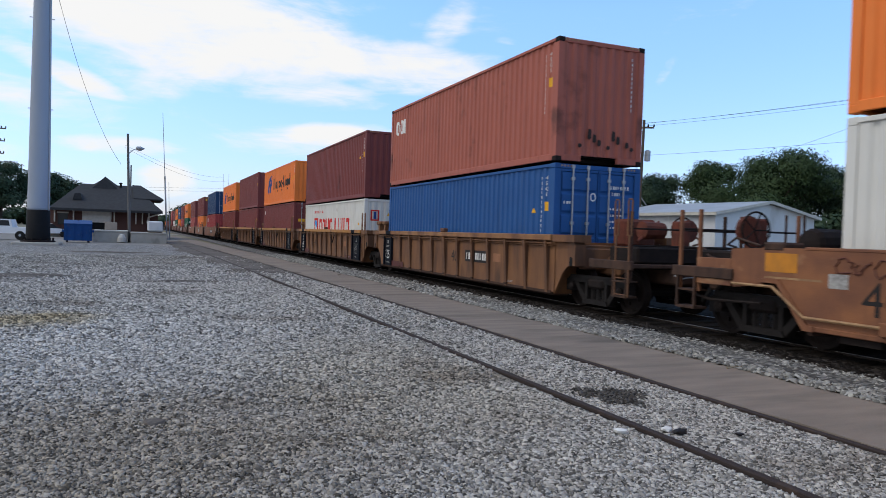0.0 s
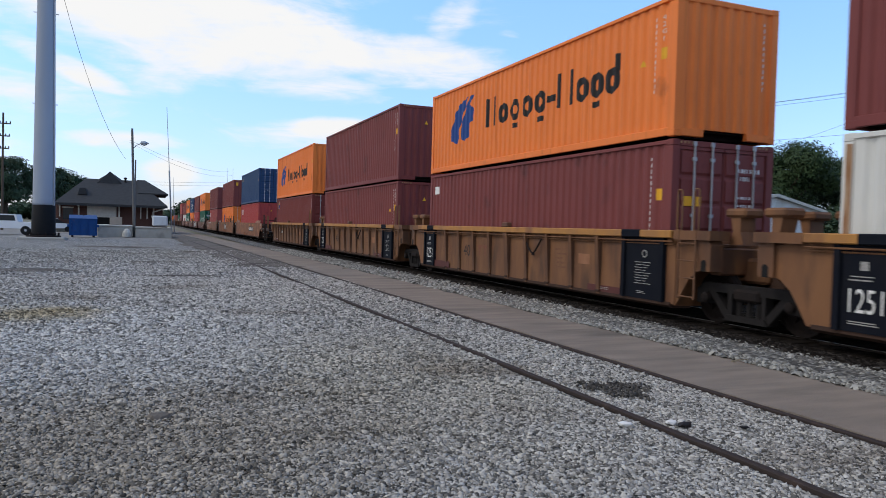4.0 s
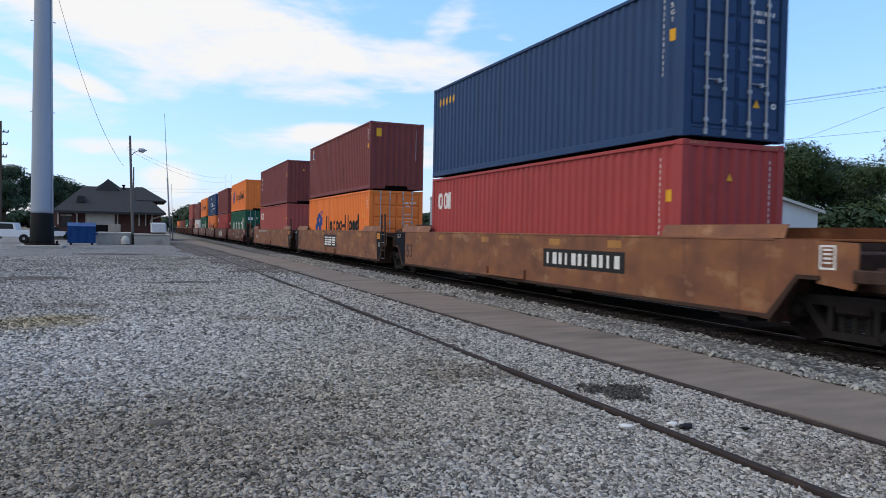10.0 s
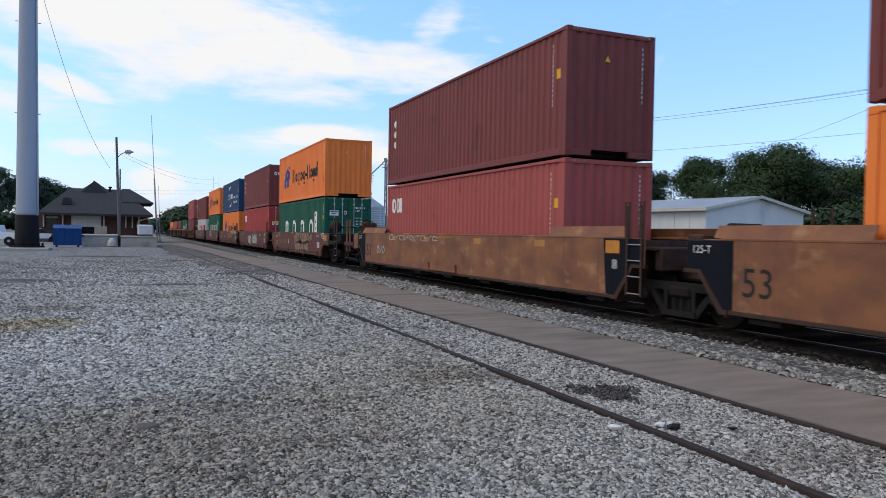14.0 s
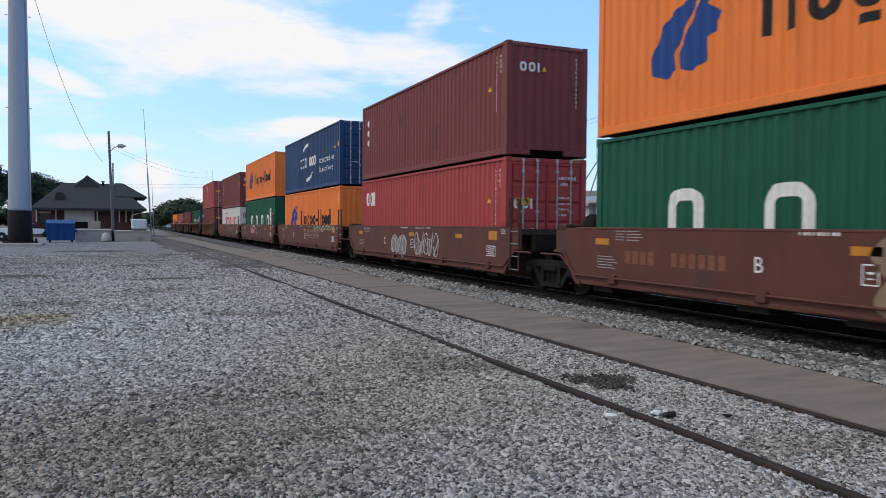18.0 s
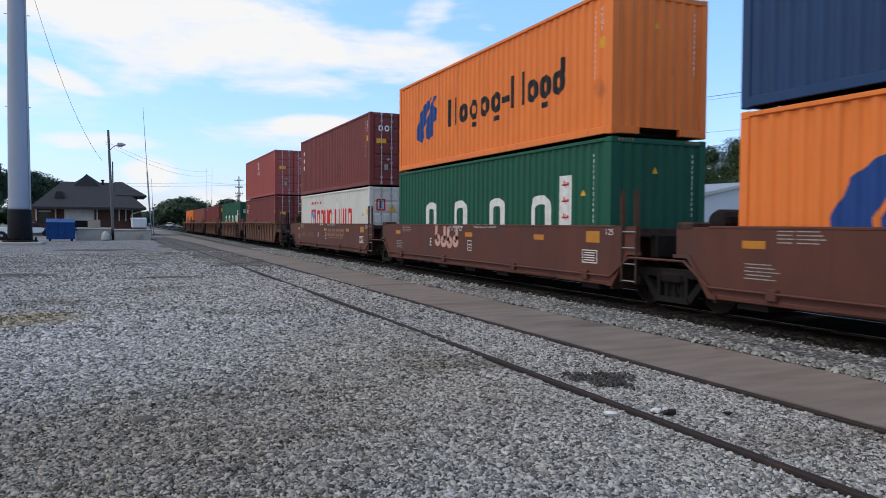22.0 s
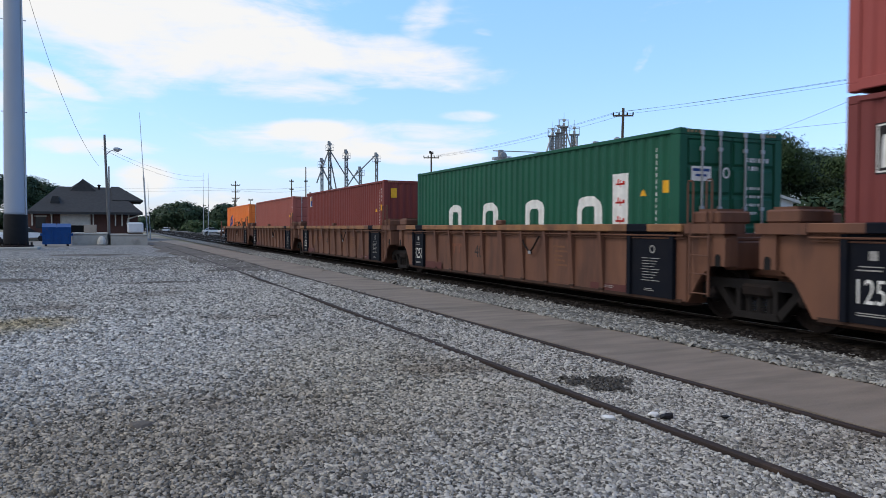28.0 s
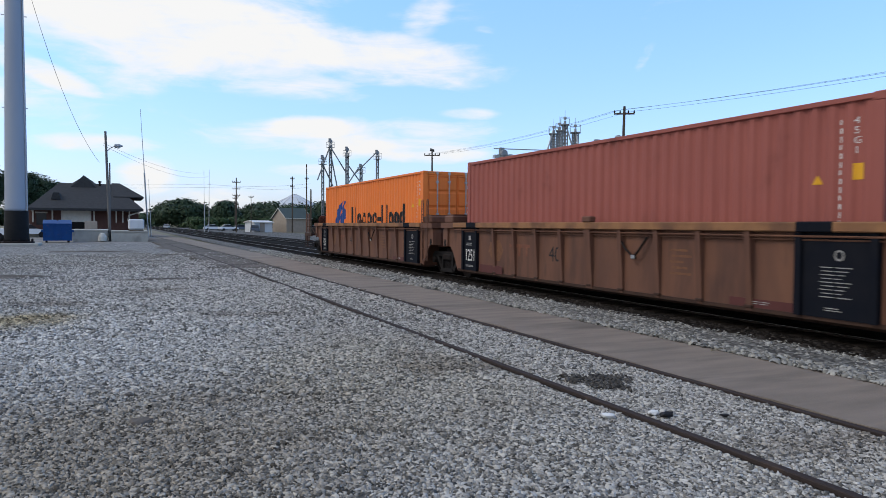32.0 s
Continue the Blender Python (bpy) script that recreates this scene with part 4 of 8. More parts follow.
def brand(c, kind, h):
    """The line's markings on the near side of container c."""
    if kind == "blade":
        mark("emblem", emblem(1.58, 0.82, 1.36), M["blue_mark"], c, "dark blue slanted emblem")
        base, xh, cap, st = 1.08, 0.55, 0.80, 0.16
        for u, w, lo, hi in ((4.15, 0.64, 0, cap), (4.95, 0.52, 0, xh), (5.62, 0.52, -0.2, xh), (6.28, 0.52, 0, xh), (6.94, 0.52, -0.2, xh), (7.54, 0.36, 0.2, 0.2 + st),
                             (7.98, st, 0, cap), (8.52, st, 0, cap), (8.80, 0.50, 0, xh), (9.40, 0.46, -0.2, xh), (9.94, 0.48, 0, cap)):
            if w <= st or hi - lo <= st + 0.001:
                flat = rects((u, u + w, base + lo, base + hi))
            elif w > 0.6:
                flat = pair(u, u + w - 0.04, base + lo, base + hi, st)
            elif hi > xh:
                flat = joined(ring(u, u + w, base, base + xh, st), rects((u + w - st * 0.86, u + w, base + xh * 0.8, base + hi)))
            elif lo < 0:
                flat = joined(ring(u, u + w, base, base + xh, st), rects((u + w * 0.2, u + w * 0.8, base + lo, base + lo + st * 0.8)))
            else:
                flat = ring(u, u + w, base, base + xh, st)
            mark("wordmark_sign", flat, M["black"], c, "dark grey wordmark sign")
    elif kind in ("four_frames", "four_frames_fore"):
        d = -0.33 if kind == "four_frames_fore" else 0.0
        for u in (2.43, 4.58, 6.84, 9.02):
            mark("wordmark_sign", ring(u + d, u + d + 0.88, 0.80, 1.80, 0.21, 0.36), M["white"], c, "white wordmark ring")
        mark("sign_panel", rects((10.29 + d, 10.72 + d, 0.80, 2.2)), M["white"], c, "white upright panel with red bars")
        for v in (1.98, 1.62, 1.26, 0.95):
            mark("panel_bars", rects((10.36 + d, 10.64 + d, v, v + 0.035), (10.40 + d, 10.44 + d, v, v + 0.12), (10.52 + d, 10.55 + d, v - 0.05, v + 0.09), (10.60 + d, 10.64 + d, v, v + 0.07)), M["red_mark"], c, lift=0.007)
    elif kind == "red_square":
        mark("emblem", rects(*frame_rects(2.29, 3.17, 0.92, 1.82, 0.12)), M["red_mark"], c, "red square emblem")
        mark("emblem", ([(2.42, 1.70), (2.60, 1.70), (2.73, 1.46), (2.86, 1.70), (3.04, 1.70), (2.83, 1.30), (2.83, 0.95), (2.64, 0.95), (2.64, 1.30)], [tuple(range(9))]), M["sky_mark"], c, "bright blue forked mark", lift=0.006)
        for u, w in ((3.48, 0.66), (4.24, 0.66), (5.0, 0.66), (5.78, 0.64), (6.88, 0.88), (7.90, 0.18), (8.22, 0.62), (9.0, 0.68)):
            flat = rects((u, u + w, 0.90, 1.78)) if w < 0.3 else pair(u, u + w, 0.90, 1.78, 0.19) if u in (5.0, 6.88, 8.22) else ring(u, u + w, 0.90, 1.78, 0.19, 0.40)
            mark("wordmark_sign", flat, M["red_mark"], c, "red wordmark sign")
        mark("address_column", code_bars(2.30, 2.08, 18, 0.12, 0.075, True), M["red_mark"], c)
        mark("rust_run", rects((0.06, 0.16, 0.2, h - 0.15)), M["rust_paint"], c, "rusty streak on the corner post", lift=0.03)
    elif kind == "three_frames":
        for flat in (ring(0.52, 0.88, 1.88, 2.40, 0.11, 0.4), ring(0.92, 1.28, 1.88, 2.40, 0.11, 0.4), rects((1.36, 1.48, 1.88, 2.40))):
            mark("wordmark_sign", flat, M["white"], c, "white wordmark frame")
    elif kind == "upright_frames":
        for i in range(3):
            mark("wordmark_sign", ring(0.60, 0.84, 2.06 - i * 0.38, 2.32 - i * 0.38, 0.075, 0.4), M["white"], c, "white upright wordmark frame")
    elif kind == "yellow_row":
        word_marks(c, "ooooo", 0.40, 2.26, 0.26, 0.27, 0.065, M["yellow"], "yellow wordmark frame")
    elif kind == "swooshes":
        word_marks(c, "ooo ooo", 4.02, 1.22, 0.52, 0.525, 0.10, M["white"], "white wordmark frame")
        up = [(4.55, 1.95), (4.75, 2.12), (5.25, 2.26), (5.9, 2.32), (5.9, 2.50), (5.25, 2.44), (4.75, 2.26)]
        mark("swoosh", (up, [tuple(range(7))]), M["white"], c, "white swoosh")
        mark("swoosh", ([(11.4 - p[0], 2.95 - p[1]) for p in up], [tuple(range(7))]), M["white"], c, "white swoosh")
        mark("slogan", placed(text_flat("eco container", 0.32), 8.30, 1.24, 1.1), M["white"], c, "white painted slogan")
        mark("slogan", placed(text_flat("bamboo flooring", 0.26), 8.35, 0.80, 1.05), M["white"], c, "white painted slogan")
    elif kind == "blue_label":
        mark("label_plate", rects((0.62, 0.97, 2.18, 2.70)), M["white"], c, "white label plate", lift=0.005)
        mark("label_block", rects((0.65, 0.94, 2.21, 2.67)), M["blue_mark"], c, lift=0.007)
        mark("label_stripe", ([(0.70, 2.30), (0.76, 2.30), (0.80, 2.46), (0.91, 2.50), (0.91, 2.56), (0.77, 2.52), (0.92, 2.58), (0.92, 2.64), (0.73, 2.58)], [(0, 1, 2, 5, 8), (2, 3, 4, 5), (5, 6, 7, 8)]), M["yellow"], c, lift=0.009)
    elif kind == "framed_label":
        mark("label_plate", rects((0.38, 1.60, 1.84, 2.50)), M["black"], c, "black label plate")
        mark("label_frame", rects(*frame_rects(0.40, 1.58, 1.86, 2.48, 0.022)), M["white"], c, lift=0.006)
        mark("label_figure", ([(0.46, 1.92), (0.62, 1.92), (0.60, 2.26), (0.57, 2.34), (0.51, 2.34), (0.48, 2.26)], [tuple(range(6))]), M["white"], c, lift=0.006)
        mark("label_bars", code_bars(0.70, 1.96, 7, 0.20, 0.075, True), M["white"], c, lift=0.006)
        for k in range(4):
            mark("label_stripe", ([(0.72, 2.24 + k * 0.035), (1.54, 2.20 + k * 0.07), (1.54, 2.235 + k * 0.07), (0.72, 2.25 + k * 0.035)], [(0, 1, 2, 3)]), M["yellow"], c, lift=0.006)
    elif kind == "leaf":
        mark("emblem", ring(5.60, 6.10, 1.98, 2.5, 0.14), M["white"], c, "white emblem frame")
        word_marks(c, "oolo", 5.35, 1.60, 0.24, 0.30, 0.06, M["white"], "white wordmark frame")
    elif kind == "patch":
        mark("label_plate", rects((0.35, 0.68, 2.25, 2.5)), M["white"], c, "white label plate")

def stickers(c, h, rnd, top):
    col = 12.192 - 0.62
    mark("code_column", code_bars(col - 0.06, h - 0.3, 13, 0.080, 0.030), M["white"], c)
    if rnd.random() < 0.7:
        mark("size_code", stacked("45G1" if h > 2.7 else "42G1", col + 0.16, h - 0.28, 0.095), M["white"], c)
    if rnd.random() < 0.75:
        mark("height_sticker", rects((11.73, 11.87, h - 1.12, h - 0.90)), M["yellow"], c, "yellow sticker", lift=0.006)
    if rnd.random() < 0.45:
        mark("warning_sticker", triangle(11.12, h - 1.16, 0.14, 0.13), M["yellow"], c, "yellow triangle sticker", lift=0.006)
    # striped high-cube bars on the upper corner
    mark("stripe_block", rects(*[(11.70 + i * 0.09, 11.75 + i * 0.09, h - 0.075, h - 0.025) for i in range(4)]), M["pale_line"], c, lift=0.018)

def container(label, colour, h, doors, brands, rnd, top, group):
    """A shipping container; its origin is the middle of its base. doors: whether the doors lead."""
    mat, s = CONTAINER[colour], SHAPES[h]
    c = thing("shipping_container", Matrix(), label, "container", group)
    for m in (None, TURNED):
        for name in ("side_wall", "top_rail", "bottom_rail"):
            part(name, s[name], mat, c, m=m)
        part("corner_post", s["corner_post"], mat, c, m=m)
        part("corner_post", s["corner_post"], mat, c, m=MIRRORED if m is None else MIRRORED @ TURNED)
    for x in (-1, 1):
        for y in (-1, 1):
            for z in (0.059, h - 0.059):
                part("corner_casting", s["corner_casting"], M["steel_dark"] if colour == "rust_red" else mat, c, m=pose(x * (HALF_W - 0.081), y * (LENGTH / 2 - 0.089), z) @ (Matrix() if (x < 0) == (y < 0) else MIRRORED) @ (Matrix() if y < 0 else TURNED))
    part("roof", s["roof"], mat, c)
    part("base_frame", s["base_frame"], M["steel_dark"], c)
    d, e = (None, TURNED) if doors else (TURNED, None)
    part("end_wall", s["end_wall"], mat, c, m=e)
    part("front_sill", s["front_sill"], mat, c, m=e)
    part("front_sill", s["front_sill"], mat, c, m=(e or Matrix()) @ pose(1.58, 0, 0))
    part("door_sill", s["door_sill"], mat, c, m=d)
    for m in (None, TURNED):
        part("header", s["header"], mat, c, m=m)
    base = d or Matrix()
    leaves = [part("door_leaf", s["door_leaf"], mat, c, m=d), part("door_leaf", s["door_leaf_2"], mat, c, m=d)]
    for i, x in enumerate((-0.72, -0.30, 0.30, 0.72)):
        rod = part("lock_rod", s["lock_rod"], M["galv"], leaves[i // 2], "galvanised lock rod", m=pose(x, 0, 0))
    for x, lf in ((-0.72, 0), (0.30, 1)):
        part("door_handle", s["door_handle"], M["galv"], leaves[lf], m=pose(x, 0, 1.05))
    if doors:
        for i, (x, z, n) in enumerate(((0.36, h - 0.55, 8), (0.40, h - 0.70, 4), (0.36, h - 1.05, 5), (0.36, h - 1.2, 6), (0.36, h - 1.35, 5), (0.38, h - 1.5, 4))):
            mark("code_bars", code_bars(x, z, n, 0.08 if i < 2 else 0.05, 0.045, True), M["white"], c, face="door", lift=0.004)
        mark("warning_sticker", triangle(0.40, 0.62, 0.17, 0.16), M["yellow"], c, face="door", lift=0.006)
        if colour in ("maroon", "red", "faded_red", "rust_red"):
            mark("caution_plate", rects((-0.93, -0.52, h - 1.22, h - 1.04)), M["yellow"], c, "yellow caution plate", face="door", lift=0.006)
            mark("data_plate", rects((-0.60, -0.44, 0.62, 0.86)), M["stencil_grey"], c, "small steel data plate", face="door", lift=0.006)
        if colour == "blue":
            mark("code_bars", code_bars(-0.95, h - 0.95, 4, 0.07, 0.05, True), M["white"], c, face="door")
        if colour == "green":
            mark("label_plate", rects((-0.95, -0.50, h - 0.92, h - 0.66)), M["white"], c, "white label plate", face="door", lift=0.006)
            mark("label_stripe", rects((-0.92, -0.74, h - 0.75, h - 0.70), (-0.70, -0.53, h - 0.75, h - 0.70), (-0.86, -0.60, h - 0.84, h - 0.80)), M["blue_mark"], c, face="door", lift=0.008)
        if colour in ("green", "blue"):
            mark("emblem", ring(-0.22, -0.06, h - 0.86, h - 0.66, 0.03), M["white"], c, face="door", lift=0.006)
        mark("seal_sticker", ring(0.85, 0.97, 0.62, 0.74, 0.035), M["white"], c, "round white sticker", face="door", lift=0.006)
    else:
        mark("code_column", code_bars(0.84, h - 0.3, 12, 0.078, 0.032), M["white"], c, face="end")
        if rnd.random() < 0.6:
            mark("warning_sticker", triangle(-0.20, h - 0.72, 0.15, 0.14), M["yellow"], c, "yellow triangle sticker", face="end", lift=0.006)
        if "scuffed" in brands:
            for k in range(9):
                a, z, q = -0.62 + k * 0.18 + 0.04 * (k * 5 % 3), 0.34 + 0.07 * (k * 7 % 4), 0.04 + 0.05 * (k * 3 % 4)
                mark("rust_scab", ([(a, z + 0.03), (a + 0.05, z), (a + 0.11, z + 0.04), (a + 0.10, z + 0.05 + q), (a + 0.02, z + 0.07 + q)], [(0, 1, 2, 3, 4)]), M["rail"], c, "dark rust scab", face="end", lift=0.003)
        if "endplate" in brands:
            mark("height_sticker", rects((-0.95, -0.72, h - 0.65, h - 0.3)), M["yellow"], c, "yellow sticker", face="end")
    if h > 2.7:
        for k in (-1, 1):
            mark("stripe_block", rects(*[(k * 0.86 + i * 0.085 - 0.19, k * 0.86 + i * 0.085 - 0.15, h - 0.075, h - 0.030) for i in range(5)]), M["pale_line"], c, face="end", lift=0.004)
    for b in brands:
        brand(c, b, h)
        if doors and b == "three_frames":
            word_marks(c, "ool", -0.98, 1.58, 0.26, 0.24, 0.06, M["white"], "white wordmark frame", "door", 0.006)
    stickers(c, h, rnd, top)
    if "upright_frames" in brands and "upright" in label:
        word_marks(c, "ool", -0.85, h - 0.75, 0.24, 0.26, 0.06, M["white"], "white wordmark frame", "door" if doors else "end", 0.008)
    if "red_square" in brands:
        mark("emblem", rects(*frame_rects(-0.93, -0.55, h - 0.95, h - 0.48, 0.06)), M["red_mark"], c, face="door" if doors else "end", lift=0.006)
        mark("emblem", rects((-0.80, -0.68, h - 0.87, h - 0.56)), M["blue_mark"], c, face="door" if doors else "end", lift=0.006)
        if doors:
            for px in (-0.30, 0.42):
                mark("warning_sticker", triangle(px - 0.14, h - 1.0, 0.36, 0.34), M["yellow"], c, "large yellow triangle sticker", face="door", lift=0.006)
    return c

# ---- trucks
def truck_shapes():
    s = {}
    f = Shape()
    # frame with a spring window and two side holes, built from members
    f.prism([(-1.12, 0.60), (-0.98, 0.72), (0.98, 0.72), (1.12, 0.60), (0.9, 0.57), (-0.9, 0.57)], "x", -0.08, 0.08)
    for k in (-1, 1):
        f.prism([(k * 1.13, 0.62), (k * 0.88, 0.60), (k * 0.84, 0.36), (k * 1.13, 0.36)], "x", -0.09, 0.09)
        f.prism([(k * 0.86, 0.58), (k * 0.70, 0.58), (k * 0.36, 0.22), (k * 0.44, 0.12)], "x", -0.075, 0.075)
        f.prism([(k * 0.40, 0.60), (k * 0.31, 0.60), (k * 0.31, 0.20), (k * 0.40, 0.20)], "x", -0.085, 0.085)
    f.prism([(-0.46, 0.12), (0.46, 0.12), (0.40, 0.22), (-0.40, 0.22)], "x", -0.12, 0.12)
    s["side_frame"] = f
    sp = Shape()
    for y in (-0.2, 0.0, 0.2):
        for z in range(6):
            sp.tube([(0, y - 0.085, 0.235 + z * 0.04), (0, y + 0.085, 0.245 + z * 0.04)], 0.016, 5)
        sp.lathe([(0.05, 0.22), (0.05, 0.47)], 8, "z", (0, y, 0))
    s["spring_nest"] = sp
    s["bolster"] = Shape().box(-1.12, 1.12, -0.28, 0.28, 0.46, 0.66, 0.04)
    w = Shape()
    prof = [(0.10, -0.07), (0.14, -0.03), (0.36, -0.02), (0.395, -0.065), (0.455, -0.065), (0.465, 0.03), (0.49, 0.065), (0.40, 0.065), (0.36, 0.02), (0.15, 0.03), (0.10, 0.06)]
    for k in (-1, 1):
        w.lathe([(r, k * 0.78 - k * h) for r, h in prof][::k or 1], 20, "x")
    w.tube([(-1.0, 0, 0), (1.0, 0, 0)], 0.085, 10)
    for k in range(5):
        a = 2 * math.pi * k / 5
        for q in (-1, 1):
            w.box(q * 0.82 - 0.02, q * 0.82 + 0.02, 0.24 * math.cos(a) - 0.035, 0.24 * math.cos(a) + 0.035, 0.24 * math.sin(a) - 0.035, 0.24 * math.sin(a) + 0.035)
    s["wheelset"] = w
    s["bearing_cap"] = Shape().lathe([(0.0, 0.0), (0.09, 0.0), (0.09, 0.06), (0.05, 0.085), (0.0, 0.085)][1:4], 10, "x")
    return s

TRUCK = truck_shapes()
WHEEL_R = 0.465
WHEELSETS = []

def truck(parent, y):
    t = part("truck", TRUCK["bolster"], M["steel_dark"], parent, "oily cast steel truck, shade put into its dark colour", m=pose(0, y, 0))
    for x in (-1, 1):
        part("side_frame", TRUCK["side_frame"], M["truck_shaded_dust"], t, m=pose(x * 1.0, 0, 0))
        part("spring_nest", TRUCK["spring_nest"], M["truck_shaded_dust"], t, m=pose(x * 1.0, 0, 0))["kind"] = "stuff"
        for k in (-1, 1):
            part("bearing_cap", TRUCK["bearing_cap"], M["steel_dark"], t, m=pose(x * 1.08, k * 0.89, WHEEL_R) @ (Matrix() if x > 0 else TURNED))
    for k in (-1, 1):
        WHEELSETS.append((part("wheelset", TRUCK["wheelset"], M["wheel"], t, "steel wheelset with worn treads", m=pose(0, k * 0.89, WHEEL_R), smooth=False), k * 0.89))

# ---- well bodies; origin at the middle of the well at rail height
def ribbed_shapes():
    s = {}
    e = 6.45
    s["top_chord"] = Shape().box(-1.50, -1.33, -e, e, 1.46, 1.60, 0.015)
    s["chord_end"] = Shape().box(-1.504, -1.326, 5.0, 5.6, 1.456, 1.604, 0.015)
    s["side_sheet"] = Shape().prism([(-e, 0.30), (-e + 0.15, 0.26), (e - 0.15, 0.26), (e, 0.30), (e, 1.46), (-e, 1.46)], "x", -1.36, -1.34)
    s["bottom_chord"] = Shape().prism([(-1.385, 0.25), (-1.30, 0.20), (-0.9, 0.20), (-0.9, 0.24), (-1.30, 0.25), (-1.33, 0.31), (-1.385, 0.31)], "y", -e + 0.1, e - 0.1)
    s["side_rail"] = Shape().tube([(-1.44, -e, 1.40), (-1.44, e, 1.40)], 0.018, 6).tube([(-1.40, -e, 1.35), (-1.40, e, 1.35)], 0.014, 6)
    s["louvre"] = Shape().box(-1.41, -1.35, -e + 0.1, e - 0.1, 1.395, 1.42).box(-1.41, -1.35, -e + 0.1, e - 0.1, 1.335, 1.36).box(-1.41, -1.35, -e + 0.1, e - 0.1, 1.275, 1.30)
    s["rib"] = Shape().prism([(-1.36, 0.26), (-1.395, 0.26), (-1.40, 0.40), (-1.475, 1.46), (-1.36, 1.46)], "y", -0.055, 0.055)
    s["middle_rib"] = Shape().prism([(-1.36, 0.26), (-1.40, 0.26), (-1.405, 0.40), (-1.48, 1.46), (-1.36, 1.46)], "y", -0.10, 0.10)
    s["rib_foot"] = Shape().box(-1.425, -1.36, -0.07, 0.07, 0.30, 0.345, 0.008)
    s["black_panel"] = Shape().box(-1.40, -1.362, -0.62, 0.62, 0.30, 1.452)
    s["far_panel"] = Shape().box(-1.40, -1.362, -0.46, 0.46, 0.30, 1.452)
    s["panel_rib"] = Shape().box(-1.45, -1.3995, -0.05, 0.05, 0.30, 1.452)
    s["red_foot"] = Shape().box(-1.368, -1.361, -0.75, 0.62, 0.262, 0.44)
    s["chain"] = Shape().tube([(-1.42, 0.45, 1.36), (-1.44, 0.25, 1.16), (-1.45, 0.05, 1.04), (-1.45, -0.02, 1.03), (-1.45, -0.12, 1.10), (-1.44, -0.30, 1.30), (-1.43, -0.36, 1.38)], 0.022, 6).box(-1.46, -1.43, -0.06, 0.04, 0.98, 1.05)
    s["floor_beam"] = Shape().box(-1.33, 1.33, -0.4, 0.4, 0.22, 0.34)
    # end: slanted corner, bulkhead, arm over the truck
    arch = [(6.40, 0.27), (6.46, 0.27), (6.60, 0.50), (6.76, 0.74), (6.96, 0.90), (7.14, 0.95), (7.28, 0.96), (7.28, 1.10), (7.20, 1.40), (6.40, 1.46)]
    s["corner_gusset"] = Shape().prism(arch, "x", -1.34, -1.28)
    s["bulkhead"] = Shape().prism([(6.28, 0.24), (6.36, 0.24), (6.62, 0.95), (6.62, 1.44), (6.50, 1.44), (6.50, 0.97)], "x", -1.30, 1.30)
    s["end_deck"] = Shape().box(-1.25, 1.25, 6.45, 7.2, 1.32, 1.38, 0.01).box(-0.5, 0.5, 6.6, 7.7, 0.72, 1.15, 0.05).box(-1.1, 1.1, 7.0, 7.25, 0.85, 1.32, 0.03)
    s["side_bracket"] = Shape().prism([(7.04, 0.92), (7.34, 0.92), (7.34, 1.36), (7.28, 1.44), (7.04, 1.44)], "x", -1.40, -1.12).prism([(6.48, 1.44), (7.38, 1.44), (7.38, 1.60), (6.48, 1.60)], "x", -1.46, -1.02)
    # solid plug, coloured black for the shade inside the hole
    s["bracket_hole"] = Shape().prism([(7.13, 0.915), (7.25, 0.915), (7.25, 1.07), (7.22, 1.11), (7.16, 1.11), (7.13, 1.07)], "x", -1.406, -1.30)
    s["guide_post"] = Shape().prism([(7.28, 1.38), (7.60, 1.38), (7.52, 1.60), (7.52, 1.86), (7.30, 1.86), (7.36, 1.60)], "x", -0.95, -0.62).box(-1.00, -0.56, 7.20, 7.66, 1.84, 1.99, 0.04)
    s["guide_block"] = Shape().box(-1.42, -0.72, 6.62, 7.22, 1.60, 1.80, 0.03).box(-1.36, -0.78, 6.72, 7.12, 1.80, 1.84)
    s["drum"] = Shape().lathe([(0.20, 0.62), (0.42, 0.66), (0.42, 1.02), (0.34, 1.08), (0.34, 1.40), (0.10, 1.44)], 18, "z")
    s["brake_box"] = Shape().box(-0.75, 0.1, 6.85, 7.35, 1.38, 2.0, 0.06).lathe([(0.05, -0.30), (0.18, -0.28), (0.20, 0.28), (0.05, 0.30)], 12, "x", (-0.3, 7.75, 1.75)).tube([(-0.9, 6.8, 1.5), (-0.6, 7.6, 1.95), (0.2, 7.9, 1.5)], 0.03, 6)
    s["ladder_rail"] = Shape().box(-1.468, -1.436, -0.02, 0.02, 0.42, 1.62, 0.005)
    s["rung"] = Shape().tube([(-1.45, 6.62, 0), (-1.45, 7.04, 0)], 0.013, 6)
    s["grab_iron"] = Shape().tube([(-1.45, -0.06, 1.60), (-1.45, -0.06, 2.28), (-1.45, -0.04, 2.31), (-1.45, 0.04, 2.31), (-1.45, 0.06, 2.28), (-1.45, 0.06, 1.60)], 0.016, 6)
    return s

